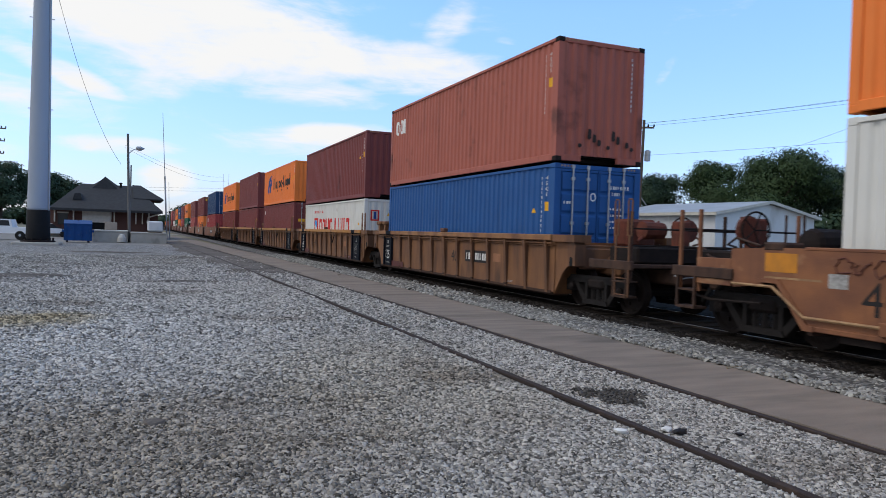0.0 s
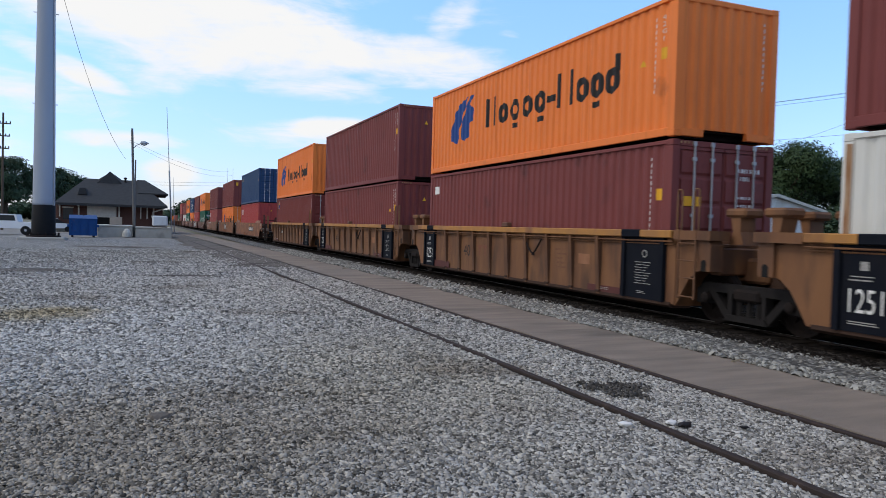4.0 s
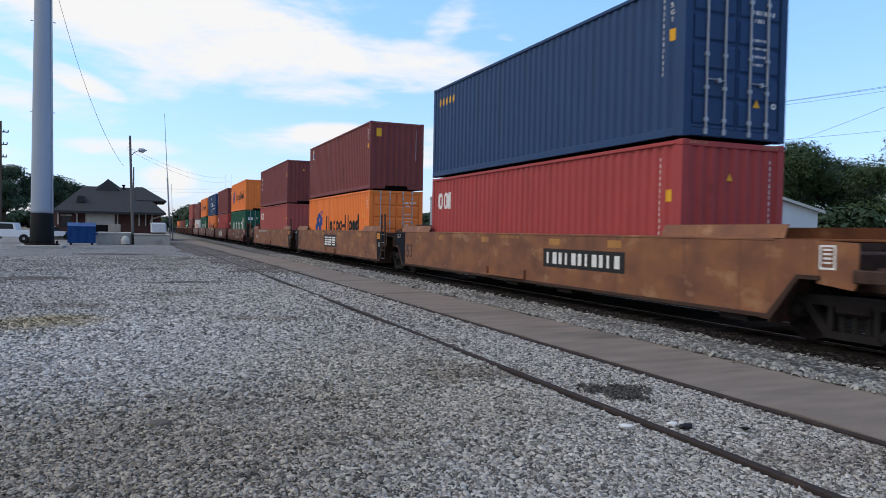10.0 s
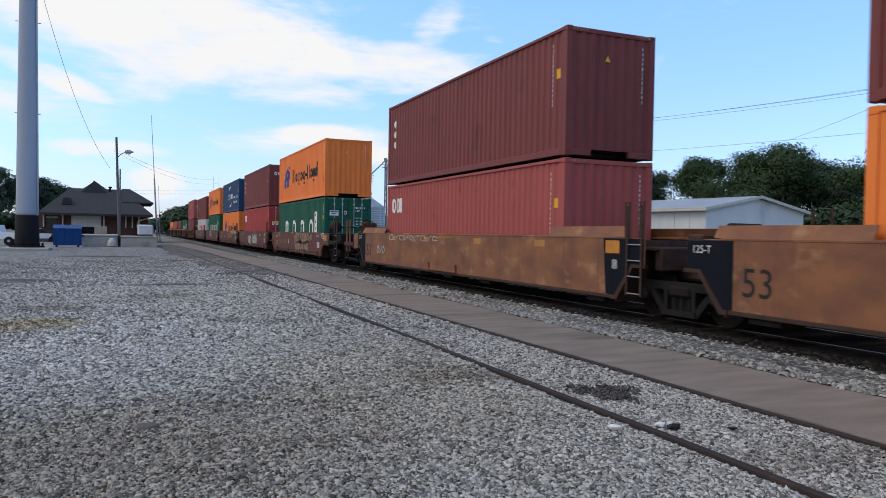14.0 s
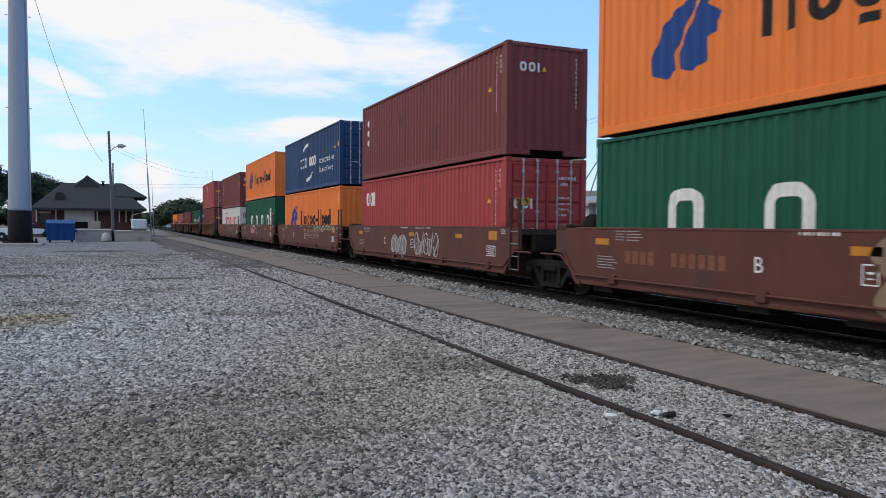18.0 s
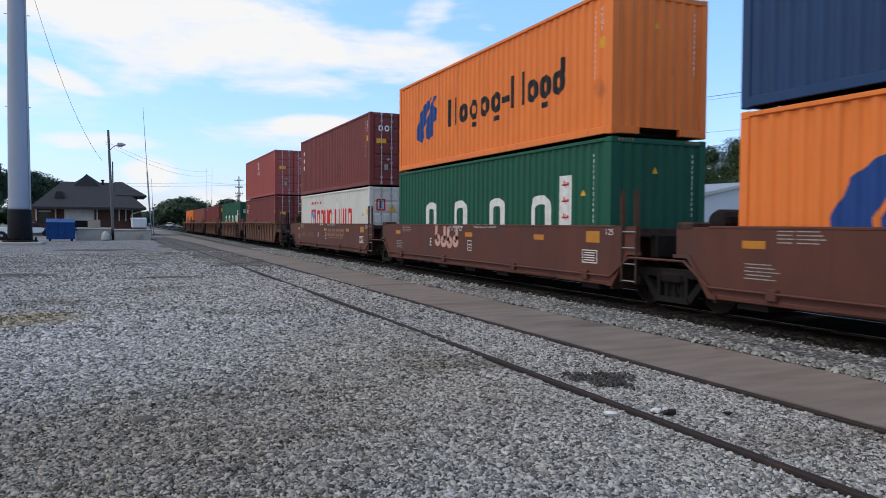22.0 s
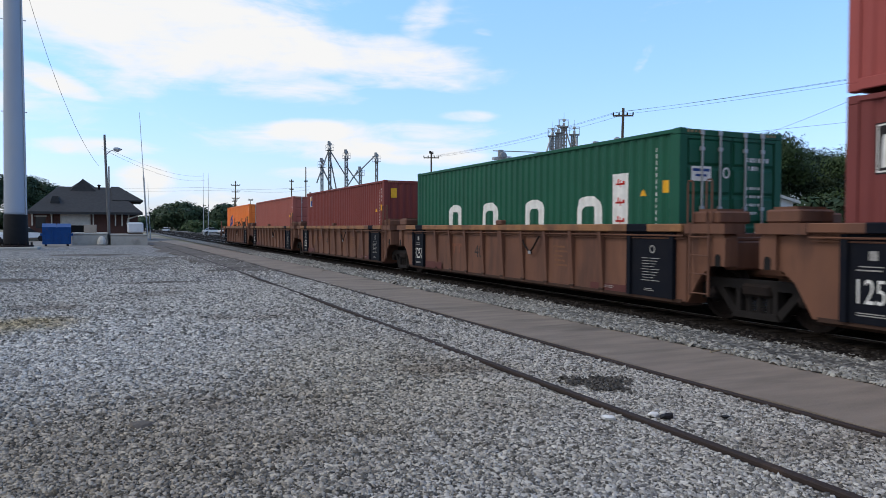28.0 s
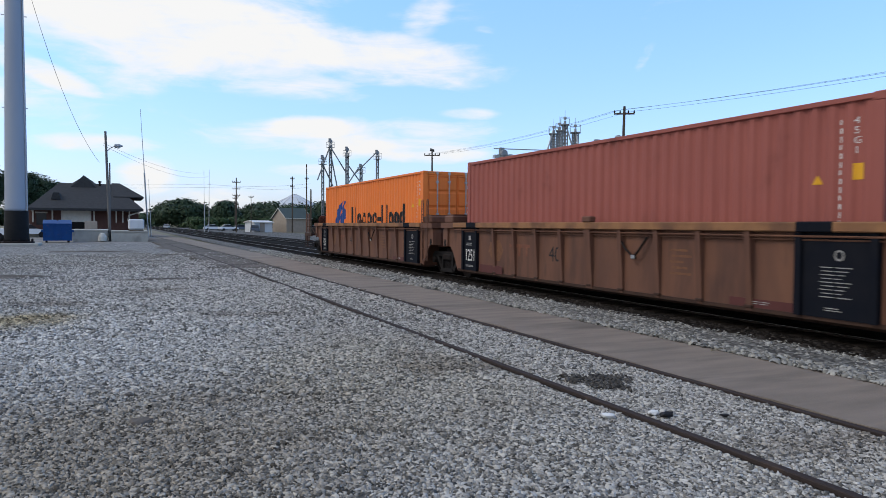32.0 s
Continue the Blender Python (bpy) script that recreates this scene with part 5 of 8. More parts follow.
def smooth_shapes(e, top, bottom):
    """A flat-sided well: e is half of its inner length."""
    s = {}
    a = e + 0.55
    s["side_sheet"] = Shape().prism([(-e - 0.15, bottom), (e + 0.15, bottom), (e + 0.62, 0.98), (e + 0.95, 0.98), (e + 0.95, top - 0.02), (-e - 0.95, top - 0.02), (-e - 0.95, 0.98), (-e - 0.62, 0.98)], "x", -1.43, -1.40)
    s["end_sheet"] = Shape().prism([(e + 0.95, 0.90), (e + 1.52, 0.84), (e + 1.58, 0.95), (e + 1.58, top - 0.06), (e + 0.95, top - 0.03)], "x", -1.43, -1.40)
    s["end_lip"] = Shape().prism([(-1.42, top - 0.005), (-1.40, top - 0.005), (-1.30, top + 0.20), (-1.32, top + 0.20)], "y", e - 2.4, e + 0.35)
    s["conduit"] = Shape().tube([(-1.475, -e - 1.5, 0.90), (-1.475, -e - 0.72, 0.90), (-1.475, -e - 0.15, bottom + 0.17), (-1.475, e + 0.15, bottom + 0.17), (-1.475, e + 0.72, 0.90), (-1.475, e + 1.5, 0.90)], 0.024, 6)
    s["conduit_clamp"] = Shape().box(-1.50, -1.425, -0.10, 0.10, bottom + 0.06, bottom + 0.24, 0.012)
    s["step_bar"] = Shape().box(-1.49, -1.43, -1.05, 1.05, bottom + 0.07, bottom + 0.10).box(-1.49, -1.43, -1.05, -1.02, bottom + 0.10, bottom + 0.30).box(-1.49, -1.43, 1.02, 1.05, bottom + 0.10, bottom + 0.30)
    s["top_chord"] = Shape().box(-1.438, -1.28, -e - 0.2, e + 0.2, top - 0.05, top, 0.012)
    s["bottom_chord"] = Shape().box(-1.445, -1.30, -e, e, bottom - 0.015, bottom + 0.06, 0.012).prism([(e, bottom - 0.02), (e + 0.17, bottom - 0.02), (e + 0.66, 0.95), (e + 1.0, 0.95), (e + 1.0, 1.01), (e + 0.62, 1.01), (e + 0.10, bottom + 0.06), (e, bottom + 0.06)], "x", -1.46, -1.39).prism([(-e, bottom - 0.02), (-e - 0.17, bottom - 0.02), (-e - 0.66, 0.95), (-e - 1.0, 0.95), (-e - 1.0, 1.01), (-e - 0.62, 1.01), (-e - 0.10, bottom + 0.06), (-e, bottom + 0.06)], "x", -1.46, -1.39)
    s["sill_bar"] = Shape().box(-1.475, -1.44, -0.9, 0.9, bottom + 0.02, bottom + 0.055)
    s["floor_beam"] = Shape().box(-1.36, 1.36, -0.3, 0.3, 0.22, 0.34)
    s["bulkhead"] = Shape().prism([(e + 0.05, 0.26), (e + 0.12, 0.26), (e + 0.40, 0.98), (e + 0.40, top - 0.06), (e + 0.30, top - 0.06), (e + 0.30, 0.98)], "x", -1.39, 1.39)
    s["end_deck"] = Shape().box(-1.25, 1.25, e + 0.35, e + 1.05, 1.28, 1.34, 0.01).box(-0.5, 0.5, e + 0.5, e + 1.5, 0.72, 1.12, 0.05).box(-1.15, 1.15, e + 0.9, e + 1.1, 0.9, 1.34, 0.03)
    s["corner_cap"] = Shape().box(-1.44, -1.02, e + 0.55, e + 0.95, top - 0.08, top + 0.06, 0.03)
    s["ladder_rail"] = Shape().box(-1.488, -1.456, -0.022, 0.022, 0.42, 2.1, 0.005)
    s["rung"] = Shape().tube([(-1.47, e + 0.5, 0), (-1.47, e + 0.92, 0)], 0.013, 6)
    s["grab_iron"] = Shape().tube([(-1.47, -0.06, 1.50), (-1.47, -0.06, 2.18), (-1.47, 0.06, 2.18), (-1.47, 0.06, 1.50)], 0.016, 6)
    s["tank"] = Shape().lathe([(0.05, -0.42), (0.20, -0.38), (0.24, -0.3), (0.24, 0.3), (0.20, 0.38), (0.05, 0.42)], 14, "x")
    return s

WELLS = {"ribbed": ribbed_shapes(), "short": smooth_shapes(6.30, 1.50, 0.34), "long": smooth_shapes(8.20, 1.53, 0.33)}
END = {
    "platform": Shape().box(-1.45, 1.45, 0.0, 1.25, 0.98, 1.06, 0.015).box(-0.45, 0.45, 0.0, 1.5, 0.66, 0.98, 0.04),
    "side_beam": Shape().box(-1.47, -1.38, -0.1, 1.3, 0.94, 1.12, 0.015),
    "end_post": Shape().box(-0.03, 0.03, -0.03, 0.03, 0.70, 2.08, 0.008),
    "end_box": Shape().box(-1.15, 1.15, 0.15, 1.1, 1.06, 1.40, 0.04),
    "brake_pipe": Shape().tube([(-1.30, -0.3, 1.10), (-1.25, 0.2, 1.16), (-1.2, 0.7, 1.30), (-0.9, 1.15, 1.42), (-0.5, 1.3, 1.2)], 0.022, 6).tube([(-1.2, -0.4, 1.5), (-1.0, 0.3, 1.62), (-0.6, 0.9, 1.50), (-0.2, 1.1, 1.45)], 0.02, 6),
    "slack_rod": Shape().tube([(-1.36, -0.6, 0.62), (-1.32, 0.5, 0.58), (-1.30, 1.2, 0.70)], 0.025, 6),
    "cross_rail": Shape().tube([(-1.35, 1.22, 1.75), (1.35, 1.22, 1.75)], 0.02, 6).tube([(-1.35, 1.22, 1.42), (1.35, 1.22, 1.42)], 0.02, 6),
    "step": Shape().box(-1.47, -1.20, 0.72, 1.18, 0.40, 0.44).box(-1.47, -1.43, 0.72, 0.76, 0.40, 1.0).box(-1.47, -1.43, 1.14, 1.18, 0.40, 1.0).box(-1.47, -1.20, 0.72, 1.18, 0.70, 0.73),
    "coupler": Shape().box(-0.09, 0.09, 1.3, 1.75, 0.70, 0.90, 0.03).box(-0.16, 0.12, 1.62, 1.84, 0.68, 0.94, 0.04),
    "air_hose": Shape().tube([(-0.35, 1.45, 0.75), (-0.42, 1.62, 0.50), (-0.30, 1.80, 0.42)], 0.03, 6),
    "uncoupling_lever": Shape().tube([(-1.40, 1.30, 0.92), (-1.2, 1.36, 0.86), (-0.2, 1.40, 0.95)], 0.014, 6),
    "brake_stand": Shape().box(-0.62, -0.30, 0.30, 0.55, 1.06, 1.95, 0.03).lathe([(0.20, 0.0), (0.24, 0.02), (0.24, 0.10), (0.20, 0.12)], 14, "y", (-0.75, 0.25, 1.75)),
}
def wheel_ring():
    s = Shape()
    pts = [(0.30 * math.cos(a), 0, 0.30 * math.sin(a)) for a in (2 * math.pi * k / 20 for k in range(21))]
    s.tube(pts, 0.018, 6)
    for k in range(5):
        a = 2 * math.pi * k / 5
        s.tube([(0, 0.03, 0), (0.30 * math.cos(a), 0, 0.30 * math.sin(a))], 0.012, 5)
    return s
END["brake_wheel"] = wheel_ring()

def car_end(well, half, paint, lead, brake):
    """The outer end of an articulated car: platform, posts, step, coupler."""
    m = TURNED @ pose(0, half, 0) if lead else pose(0, half, 0)
    mat = M["steel_dark"] if paint is M["brown"] else M["end_steel"]
    part("end_platform", END["platform"], mat, well, m=m)
    for x in (None, MIRRORED):
        q = m if x is None else m @ x
        part("side_beam", END["side_beam"], mat, well, m=q)
        part("step", END["step"], mat, well, m=q)
        for px, py in ((-1.38, 0.72), (-1.38, 1.18)) if x is None else ((-1.38, 1.18),):
            part("end_post", END["end_post"], mat if lead or paint is M["brown"] else paint, well, "upright steel post", m=q @ pose(px, py, 0))
    part("end_box", END["end_box"], M["steel_dark"], well, "dark cushioning gear box", m=m)
    part("brake_pipe", END["brake_pipe"], M["end_steel"], well, m=m)
    part("slack_rod", END["slack_rod"], M["steel_dark"], well, m=m)
    part("cross_rail", END["cross_rail"], M["steel_dark"], well, m=m)
    part("coupler", END["coupler"], M["steel_dark"], well, "cast steel coupler", m=m)
    part("air_hose", END["air_hose"], M["rubber"], well, m=m)
    part("uncoupling_lever", END["uncoupling_lever"], M["galv"], well, m=m)
    if brake:
        b = part("brake_stand", END["brake_stand"], M["red_gear"] if paint is not M["brown"] else M["end_steel"], well, "rusty brake stand", m=m)
        part("brake_wheel", END["brake_wheel"], M["steel_dark"], b, "dark hand brake wheel", m=pose(-0.75, 0.14, 1.75))

def well_car(kind, mat, label, rnd, lead, trail, tag, group):
    """One unit of an articulated well car. lead, trail: whether that end is a car's outer end."""
    s = WELLS[kind]
    w = thing("well_car", Matrix(), label, "rail car", group)
    half = {"ribbed": 6.45, "short": 6.30, "long": 8.20}[kind]
    chord = mat if kind != "ribbed" or (lead and mat is M["rust_tan"]) else M["chord"] if mat is M["tan"] and not lead else M["chord_dull"]
    for m in (None, TURNED):
        part("top_chord", s["top_chord"], chord, w, m=m)
        part("side_sheet", s["side_sheet"], mat, w, m=m)
        part("bottom_chord", s["bottom_chord"], M["sill_dirt"] if kind != "short" else mat, w, m=m)
        part("bulkhead", s["bulkhead"], M["end_steel"] if kind != "ribbed" else mat, w, m=m)
        part("end_deck", s["end_deck"], mat if kind == "ribbed" else (M["steel_dark"] if mat is M["brown"] else M["end_steel"]), w, m=m)
        if kind == "ribbed":
            part("side_rail", s["louvre"] if tag == "louvre" else s["side_rail"], mat, w, m=m)
            if tag == "louvre":
                # black strip on the sheet stands for shade in the louvre slots
                part("slot_backing", Shape().box(-1.3625, -1.3605, -half + 0.1, half - 0.1, 1.25, 1.455), M["void"], w, "black strip painted as shade behind the louvres", m=m)
            for k in range(9):
                part("rib", s["rib"] if k != 4 else s["middle_rib"], mat, w, m=(m or Matrix()) @ pose(0, (k - 4) * 1.03, 0))
                part("rib_foot", s["rib_foot"], M["sill_dirt"], w, m=(m or Matrix()) @ pose(0, (k - 4) * 1.03, 0))
            outer = trail if m is None else lead
            if outer:
                part("brake_box", s["brake_box"], M["red_gear"], w, "rusty red brake cylinder box", m=m)
            for q in (m or Matrix(), (m or Matrix()) @ MIRRORED):
                part("corner_gusset", s["corner_gusset"], mat, w, m=q)
                b = part("side_bracket", s["side_bracket"], mat, w, m=q)
                part("bracket_hole", s["bracket_hole"], M["void"], b)
                if not outer:
                    part("guide_post", s["guide_post"] if mat is M["tan"] else s["guide_block"], mat, w, "capped guide post" if mat is M["tan"] else "low guide block", m=q)
    lo = Matrix.Diagonal((1, -1, 1, 1))
    for q in (lo, MIRRORED):
        y0 = {"ribbed": 6.62, "short": 6.80, "long": 8.70}[kind]
        out = 2.25 if (lead if q is lo else trail) else 0.0
        if out and kind != "ribbed":
            for g in (q, q @ MIRRORED):
                part("end_sheet", s["end_sheet"], mat, w, m=g)
        y0 += out
        for y in (y0, y0 + 0.42):
            part("ladder_rail", s["ladder_rail"], mat if kind == "ribbed" else M["end_steel"], w, m=q @ pose(0, y, 0))
            if q is lo:
                part("grab_iron", s["grab_iron"], mat if kind == "ribbed" else M["end_steel"], w, "bent grab iron", m=q @ pose(0, y, 0))
        for z in (0.46, 0.78, 1.08, 1.38):
            part("rung", s["rung"], mat if kind == "ribbed" else M["grey_steel"], w, m=q @ pose(0, out, z))
    for k in (-1, -0.33, 0, 0.33, 1):
        part("floor_beam", s["floor_beam"], M["steel_dark"], w, m=pose(0, k * (half - 0.65), 0))
    x = {"ribbed": -1.362, "short": -1.43, "long": -1.43}[kind]
    if kind == "ribbed":
        for y, far in ((-5.58, False), (5.52, True)):
            if far and tag == "louvre":
                for k in (5.15, 6.16):
                    part("rib", s["rib"], mat, w, m=pose(0, k, 0))
                part("red_foot", s["red_foot"], M["maroon_paint"], w, m=pose(0, 4.75, 0))
                mark("stencil_block", rects((-5.8, -5.45, 0.46, 0.48), (-5.8, -5.5, 0.41, 0.43), (-4.95, -4.6, 0.46, 0.48), (-4.95, -4.65, 0.41, 0.43)), M["white"], w, face=x, lift=0.008)
                mark("number_panel", rects((-3.74, -2.30, 0.88, 1.09)), M["black"], w, "black panel with white bars", face=x)
                mark("number_bars", code_bars(-3.66, 0.92, 11, 0.13, 0.080, True), M["white"], w, face=x, lift=0.008)
                continue
            if lead and not far:
                for k in (-5.15, -6.16):
                    part("rib", s["rib"], mat, w, m=pose(0, k, 0))
                continue
            bp = part("black_panel", s["far_panel" if far else "black_panel"], M["black_panel"], w, "black painted panel with white stencils", m=pose(0, y, 0))
            for k in (-0.41, 0.41) if far else (-0.57, 0.57):
                part("panel_rib", s["panel_rib"], M["black_panel"], bp, m=pose(0, k, 0))
            if not far:
                part("red_foot", s["red_foot"], M["maroon_paint"], w, m=pose(0, y + 1.25, 0))
                part("painted_sill", Shape().box(-1.404, -1.4005, y - 0.62, y + 0.62, 0.302, 0.50), M["maroon_paint"], bp, "maroon painted sill")
                mark("stencil_block", rects(*[q for i in range(9) for q in ((-y - 0.24 + 0.03 * (i % 2), -y - 0.05 + 0.02 * (i % 3), 0.98 - i * 0.05, 0.993 - i * 0.05), (-y - 0.02 + 0.02 * (i % 3), -y + 0.24 - 0.05 * (i * 5 % 4), 0.98 - i * 0.05, 0.993 - i * 0.05))] + [(-y - 0.16, -y + 0.1, 0.40, 0.412), (-y - 0.16, -y + 0.05, 0.43, 0.442)]), M["stencil_grey"], w, face=-1.401)
                ring = [(-y + 0.05 + r * math.cos(a), 1.15 + r * math.sin(a)) for r in (0.075, 0.05) for a in (2 * math.pi * k / 16 for k in range(16))]
                mark("seal", (ring, [(k, (k + 1) % 16, 16 + (k + 1) % 16, 16 + k) for k in range(16)]), M["stencil_grey"], w, face=-1.401)
            else:
                mark("stencil", placed(text_flat("1251", 0.33), -y - 0.30, 0.56, 0.68), M["white"], w, "white stencilled number", face=-1.401)
                mark("stencil_block", rects((-y - 0.25, -y + 0.1, 0.98, 1.0), (-y - 0.22, -y + 0.12, 1.03, 1.045), (-y - 0.08, -y + 0.04, 1.12, 1.24), (-y - 0.24, -y + 0.2, 0.40, 0.415), (-y - 0.24, -y + 0.16, 0.43, 0.445)), M["stencil_grey"], w, face=-1.401)
        for m in (Matrix(), TURNED) if lead else (Matrix.Diagonal((1, -1, 1, 1)), TURNED) if tag == "louvre" else (Matrix(), Matrix.Diagonal((1, -1, 1, 1)), TURNED):
            part("chord_patch", s["chord_end"], M["black_panel"], w, m=m)
        if tag == "":
            part("tie_chain", s["chain"], M["steel_dark"], w, "hanging dark chain", m=pose(0, -1.45, -0.05))
        if tag == "" and mat is not M["tan"]:
            part("chain_hook", Shape().box(-1.475, -1.43, -1.50, -1.40, 0.92, 1.0, 0.012), M["galv"], w, "bright steel hook", m=pose(0, 0, 0))
        u40 = {"louvre": 0.33, "numbered": 0.48}.get(tag, -2.84 if mat is M["tan"] else -1.58)
        ufade = -1.86 if mat is M["tan"] else -3.38
        mark("stencil", placed(text_flat("40", 0.34), u40, 0.74), M["black"], w, "black stencilled number", face=x)
        if tag == "numbered":
            mark("number_panel", rects((1.50, 3.04, 0.77, 1.10)), M["black"], w, "black panel with white bars", face=x)
            mark("number_bars", code_bars(1.60, 0.84, 9, 0.19, 0.10, True), M["white"], w, face=x, lift=0.008)
        elif tag != "louvre":
            for k in range(3):
                mark("faded_sign", rects((ufade + k * 0.34, ufade + 0.28 + k * 0.34, 1.0, 1.08), (ufade + 0.10 + k * 0.34, ufade + 0.18 + k * 0.34, 0.80, 1.0)), M["faded_red"], w, "faded red stencil block", face=x, lift=0.003)
        else:
            mark("faded_sign", rects((2.45, 2.53, 0.77, 1.02), (2.53, 2.68, 0.86, 0.94), (2.68, 2.76, 0.77, 1.02)), M["faded_red"], w, "faded pink stencil mark", face=x, lift=0.003)
        mark("stencil_block", rects(*[(2.34 + 0.05 * (i % 2), 2.86 - 0.09 * (i % 3), 0.70 + i * 0.10, 0.74 + i * 0.10) for i in range(5)]), M["faded"], w, face=x, lift=0.003)
        if mat is M["tan"]:
            mark("paint_patch", rects((3.32, 3.76, 0.84, 1.06)), M["scuff"], w, "pale rubbed paint patch", face=x, lift=0.003)
        mark("stencil_block", rects((4.12, 4.32, 0.395, 0.407), (4.35, 4.48, 0.395, 0.407), (4.14, 4.26, 0.365, 0.377), (4.29, 4.44, 0.365, 0.377)), M["stencil_grey"], w, face=x, lift=0.010)
        part("clamp_plate", Shape().box(-1.51, -1.36, -0.16, 0.13, 1.60, 1.72, 0.02), M["rust_tan"], w, "small rusty clamp")
        if rnd.random() < 0.8:
            mark("rust_patch", ([(-4.4, 1.10), (-3.9, 1.16), (-3.7, 0.9), (-3.9, 0.62), (-4.3, 0.66), (-4.5, 0.85)], [tuple(range(6))]), M["faded"], w, "brown worn patch", face=x, lift=0.002)
    else:
        part("corner_cap", s["corner_cap"], M["end_steel"], w)
        part("corner_cap", s["corner_cap"], M["end_steel"], w, m=TURNED)
        if mat is M["brown"]:
            for k in (-3.6, -0.1, 3.4):
                part("sill_bar", s["sill_bar"], mat, w, m=pose(0, k, 0))
            part("conduit", s["conduit"], mat, w, "brown air pipe along the sill")
            for k in (-5.6, -2.6, 1.6, 5.2):
                part("conduit_clamp", s["conduit_clamp"], mat, w, m=pose(0, k, 0))
            mark("unit_letter", placed(text_flat(tag[0], 0.25), {"B": -1.8, "A": -1.46}.get(tag[0], -2.76), 0.84), M["white"], w, "white unit letter", face=x)
            mark("load_limit", placed(text_flat("WELL LD LMT 124,300", 0.09), 0.32, 1.41, 1.1), M["white"], w, face=x)
            for u in (-5.8, -0.2, 3.5):
                mark("reflector", rects((u, u + 0.44, 1.16, 1.28)), M["amber"], w, "yellow reflector strip", face=x)
            if lead:
                mark("yellow_plate", rects((6.86, 7.42, 1.10, 1.36)), M["amber"], w, "amber plate", face=x)
                mark("label_frame", rects(*frame_rects(6.52, 6.92, 1.20, 1.46, 0.03), (6.70, 6.74, 1.23, 1.43), (6.56, 6.66, 1.31, 1.34), (6.78, 6.88, 1.31, 1.34)), M["white"], w, "white framed label", face=x, lift=0.007)
                mark("stencil_block", rects(*[(5.25 + 0.04 * (i % 2), 5.98 - 0.06 * (i % 3), 1.40 - i * 0.06, 1.425 - i * 0.06) for i in range(3)], *[(5.60, 6.10 - 0.07 * (i % 2), 0.92 - i * 0.06, 0.94 - i * 0.06) for i in range(3)], *[(6.95, 7.40 - 0.08 * i, 1.02 - i * 0.05, 1.04 - i * 0.05) for i in range(2)]), M["stencil_grey"], w, face=x)
                part("air_tank", s["tank"], M["steel_dark"], w, "dark air reservoir", m=pose(-1.02, -half - 1.25, 1.78, 0, 0, 90))
                part("tank_saddle", Shape().prism([(-0.30, 1.48), (0.30, 1.48), (0.16, 1.66), (-0.16, 1.66)], "x", -1.2, -0.8), M["steel_dark"], w, m=pose(0, -half - 0.45, 0))
            else:
                mark("yellow_plate", rects((5.58, 6.04, 1.15, 1.38)), M["amber"], w, "amber plate", face=x)
            mark("stencil_block", rects(*[q for i in range(4) for q in ((-5.15, -4.86 - 0.03 * (i % 2), 1.42 - i * 0.055, 1.437 - i * 0.055), (-4.82, -4.45 + 0.05 * (i % 3), 1.42 - i * 0.055, 1.437 - i * 0.055))], *[(-5.75 + 0.02 * (i % 2), -5.25 + 0.08 * (i % 3), 0.92 - i * 0.055, 0.937 - i * 0.055) for i in range(5)]), M["stencil_grey"], w, face=x)
            mark("data_block", rects(*(frame_rects(5.45, 5.96, 0.73, 1.0, 0.02) + [(5.52, 5.88, 0.78 + i * 0.05, 0.80 + i * 0.05) for i in range(4)])), M["white"], w, face=x)
            mark("stencil", placed(text_flat("125", 0.13), 6.22, 1.31), M["white"], w, face=x)
            if tag[0] in "AB":
                mark("faded_bars", rects(*[(-4.86 + k * 0.22, -4.70 + k * 0.22, 0.82, 1.06) for k in range(4)], *[(-3.6 + k * 0.22, -3.45 + k * 0.22, 0.82, 1.06) for k in range(6)]), M["faded_red"], w, face=x, lift=0.003)
            mark("data_block", rects(*frame_rects(-0.04, 0.20, 0.78, 1.06, 0.02), (0.03, 0.13, 0.86, 0.88), (0.03, 0.13, 0.93, 0.96)), M["white"], w, face=x)
            mark("car_mark_bars", code_bars(-1.0, 1.41, 9, 0.06, 0.05, True), M["white"], w, face=x)
            if tag[1:] in ("a", "d"):
                mark("railroad_mark", placed(rects(*[b for i in range(4) for b in frame_rects(i * 0.70, i * 0.70 + 0.58, 0, 0.34, 0.12)]), 0.40, 0.92, slant=0.42), M["logo_tan"], w, "faded tan slanted mark", face=x)
                mark("railroad_line", placed(rects((0, 2.6, 0, 0.035)), 0.42, 0.84), M["logo_tan"], w, face=x)
        else:
            mark("stencil", placed(text_flat("53" if kind == "long" else "40", 0.46), -7.95 if kind == "long" else -5.6, 0.63), M["black"], w, "black stencilled number", face=x)
            part("step_bar", s["step_bar"], mat, w, m=pose(0, -0.1 if tag == "plate" else 0.25, 0))
            for u in (-4.9, -1.75, 1.5 if tag == "plate" else 1.9, 4.2 if tag == "number" else 5.2):
                mark("reflector", rects((u, u + 0.46, 1.27, 1.42)), M["chord"], w, "worn yellow reflector strip", face=x)
            if tag == "plate":
                mark("logo_plate", rects((-1.38, 1.28, 0.69, 1.30)), M["black"], w, "black logo plate", face=x)
                for k in range(3):
                    mark("logo_sign", placed(rects(*[(0, 0.66, i * 0.115, i * 0.115 + 0.075) for i in range(4)]), -1.18 + k * 0.78, 0.77, slant=0.12), M["white"], w, "white slanted logo block", face=x, lift=0.008)
            elif tag == "number":
                mark("number_plate_panel", rects((1.66, 4.78, 0.77, 1.19)), M["black"], w, "black panel with white bars", face=x)
                mark("number_bars", code_bars(1.82, 0.85, 11, 0.26, 0.175, True), M["white"], w, face=x, lift=0.008)
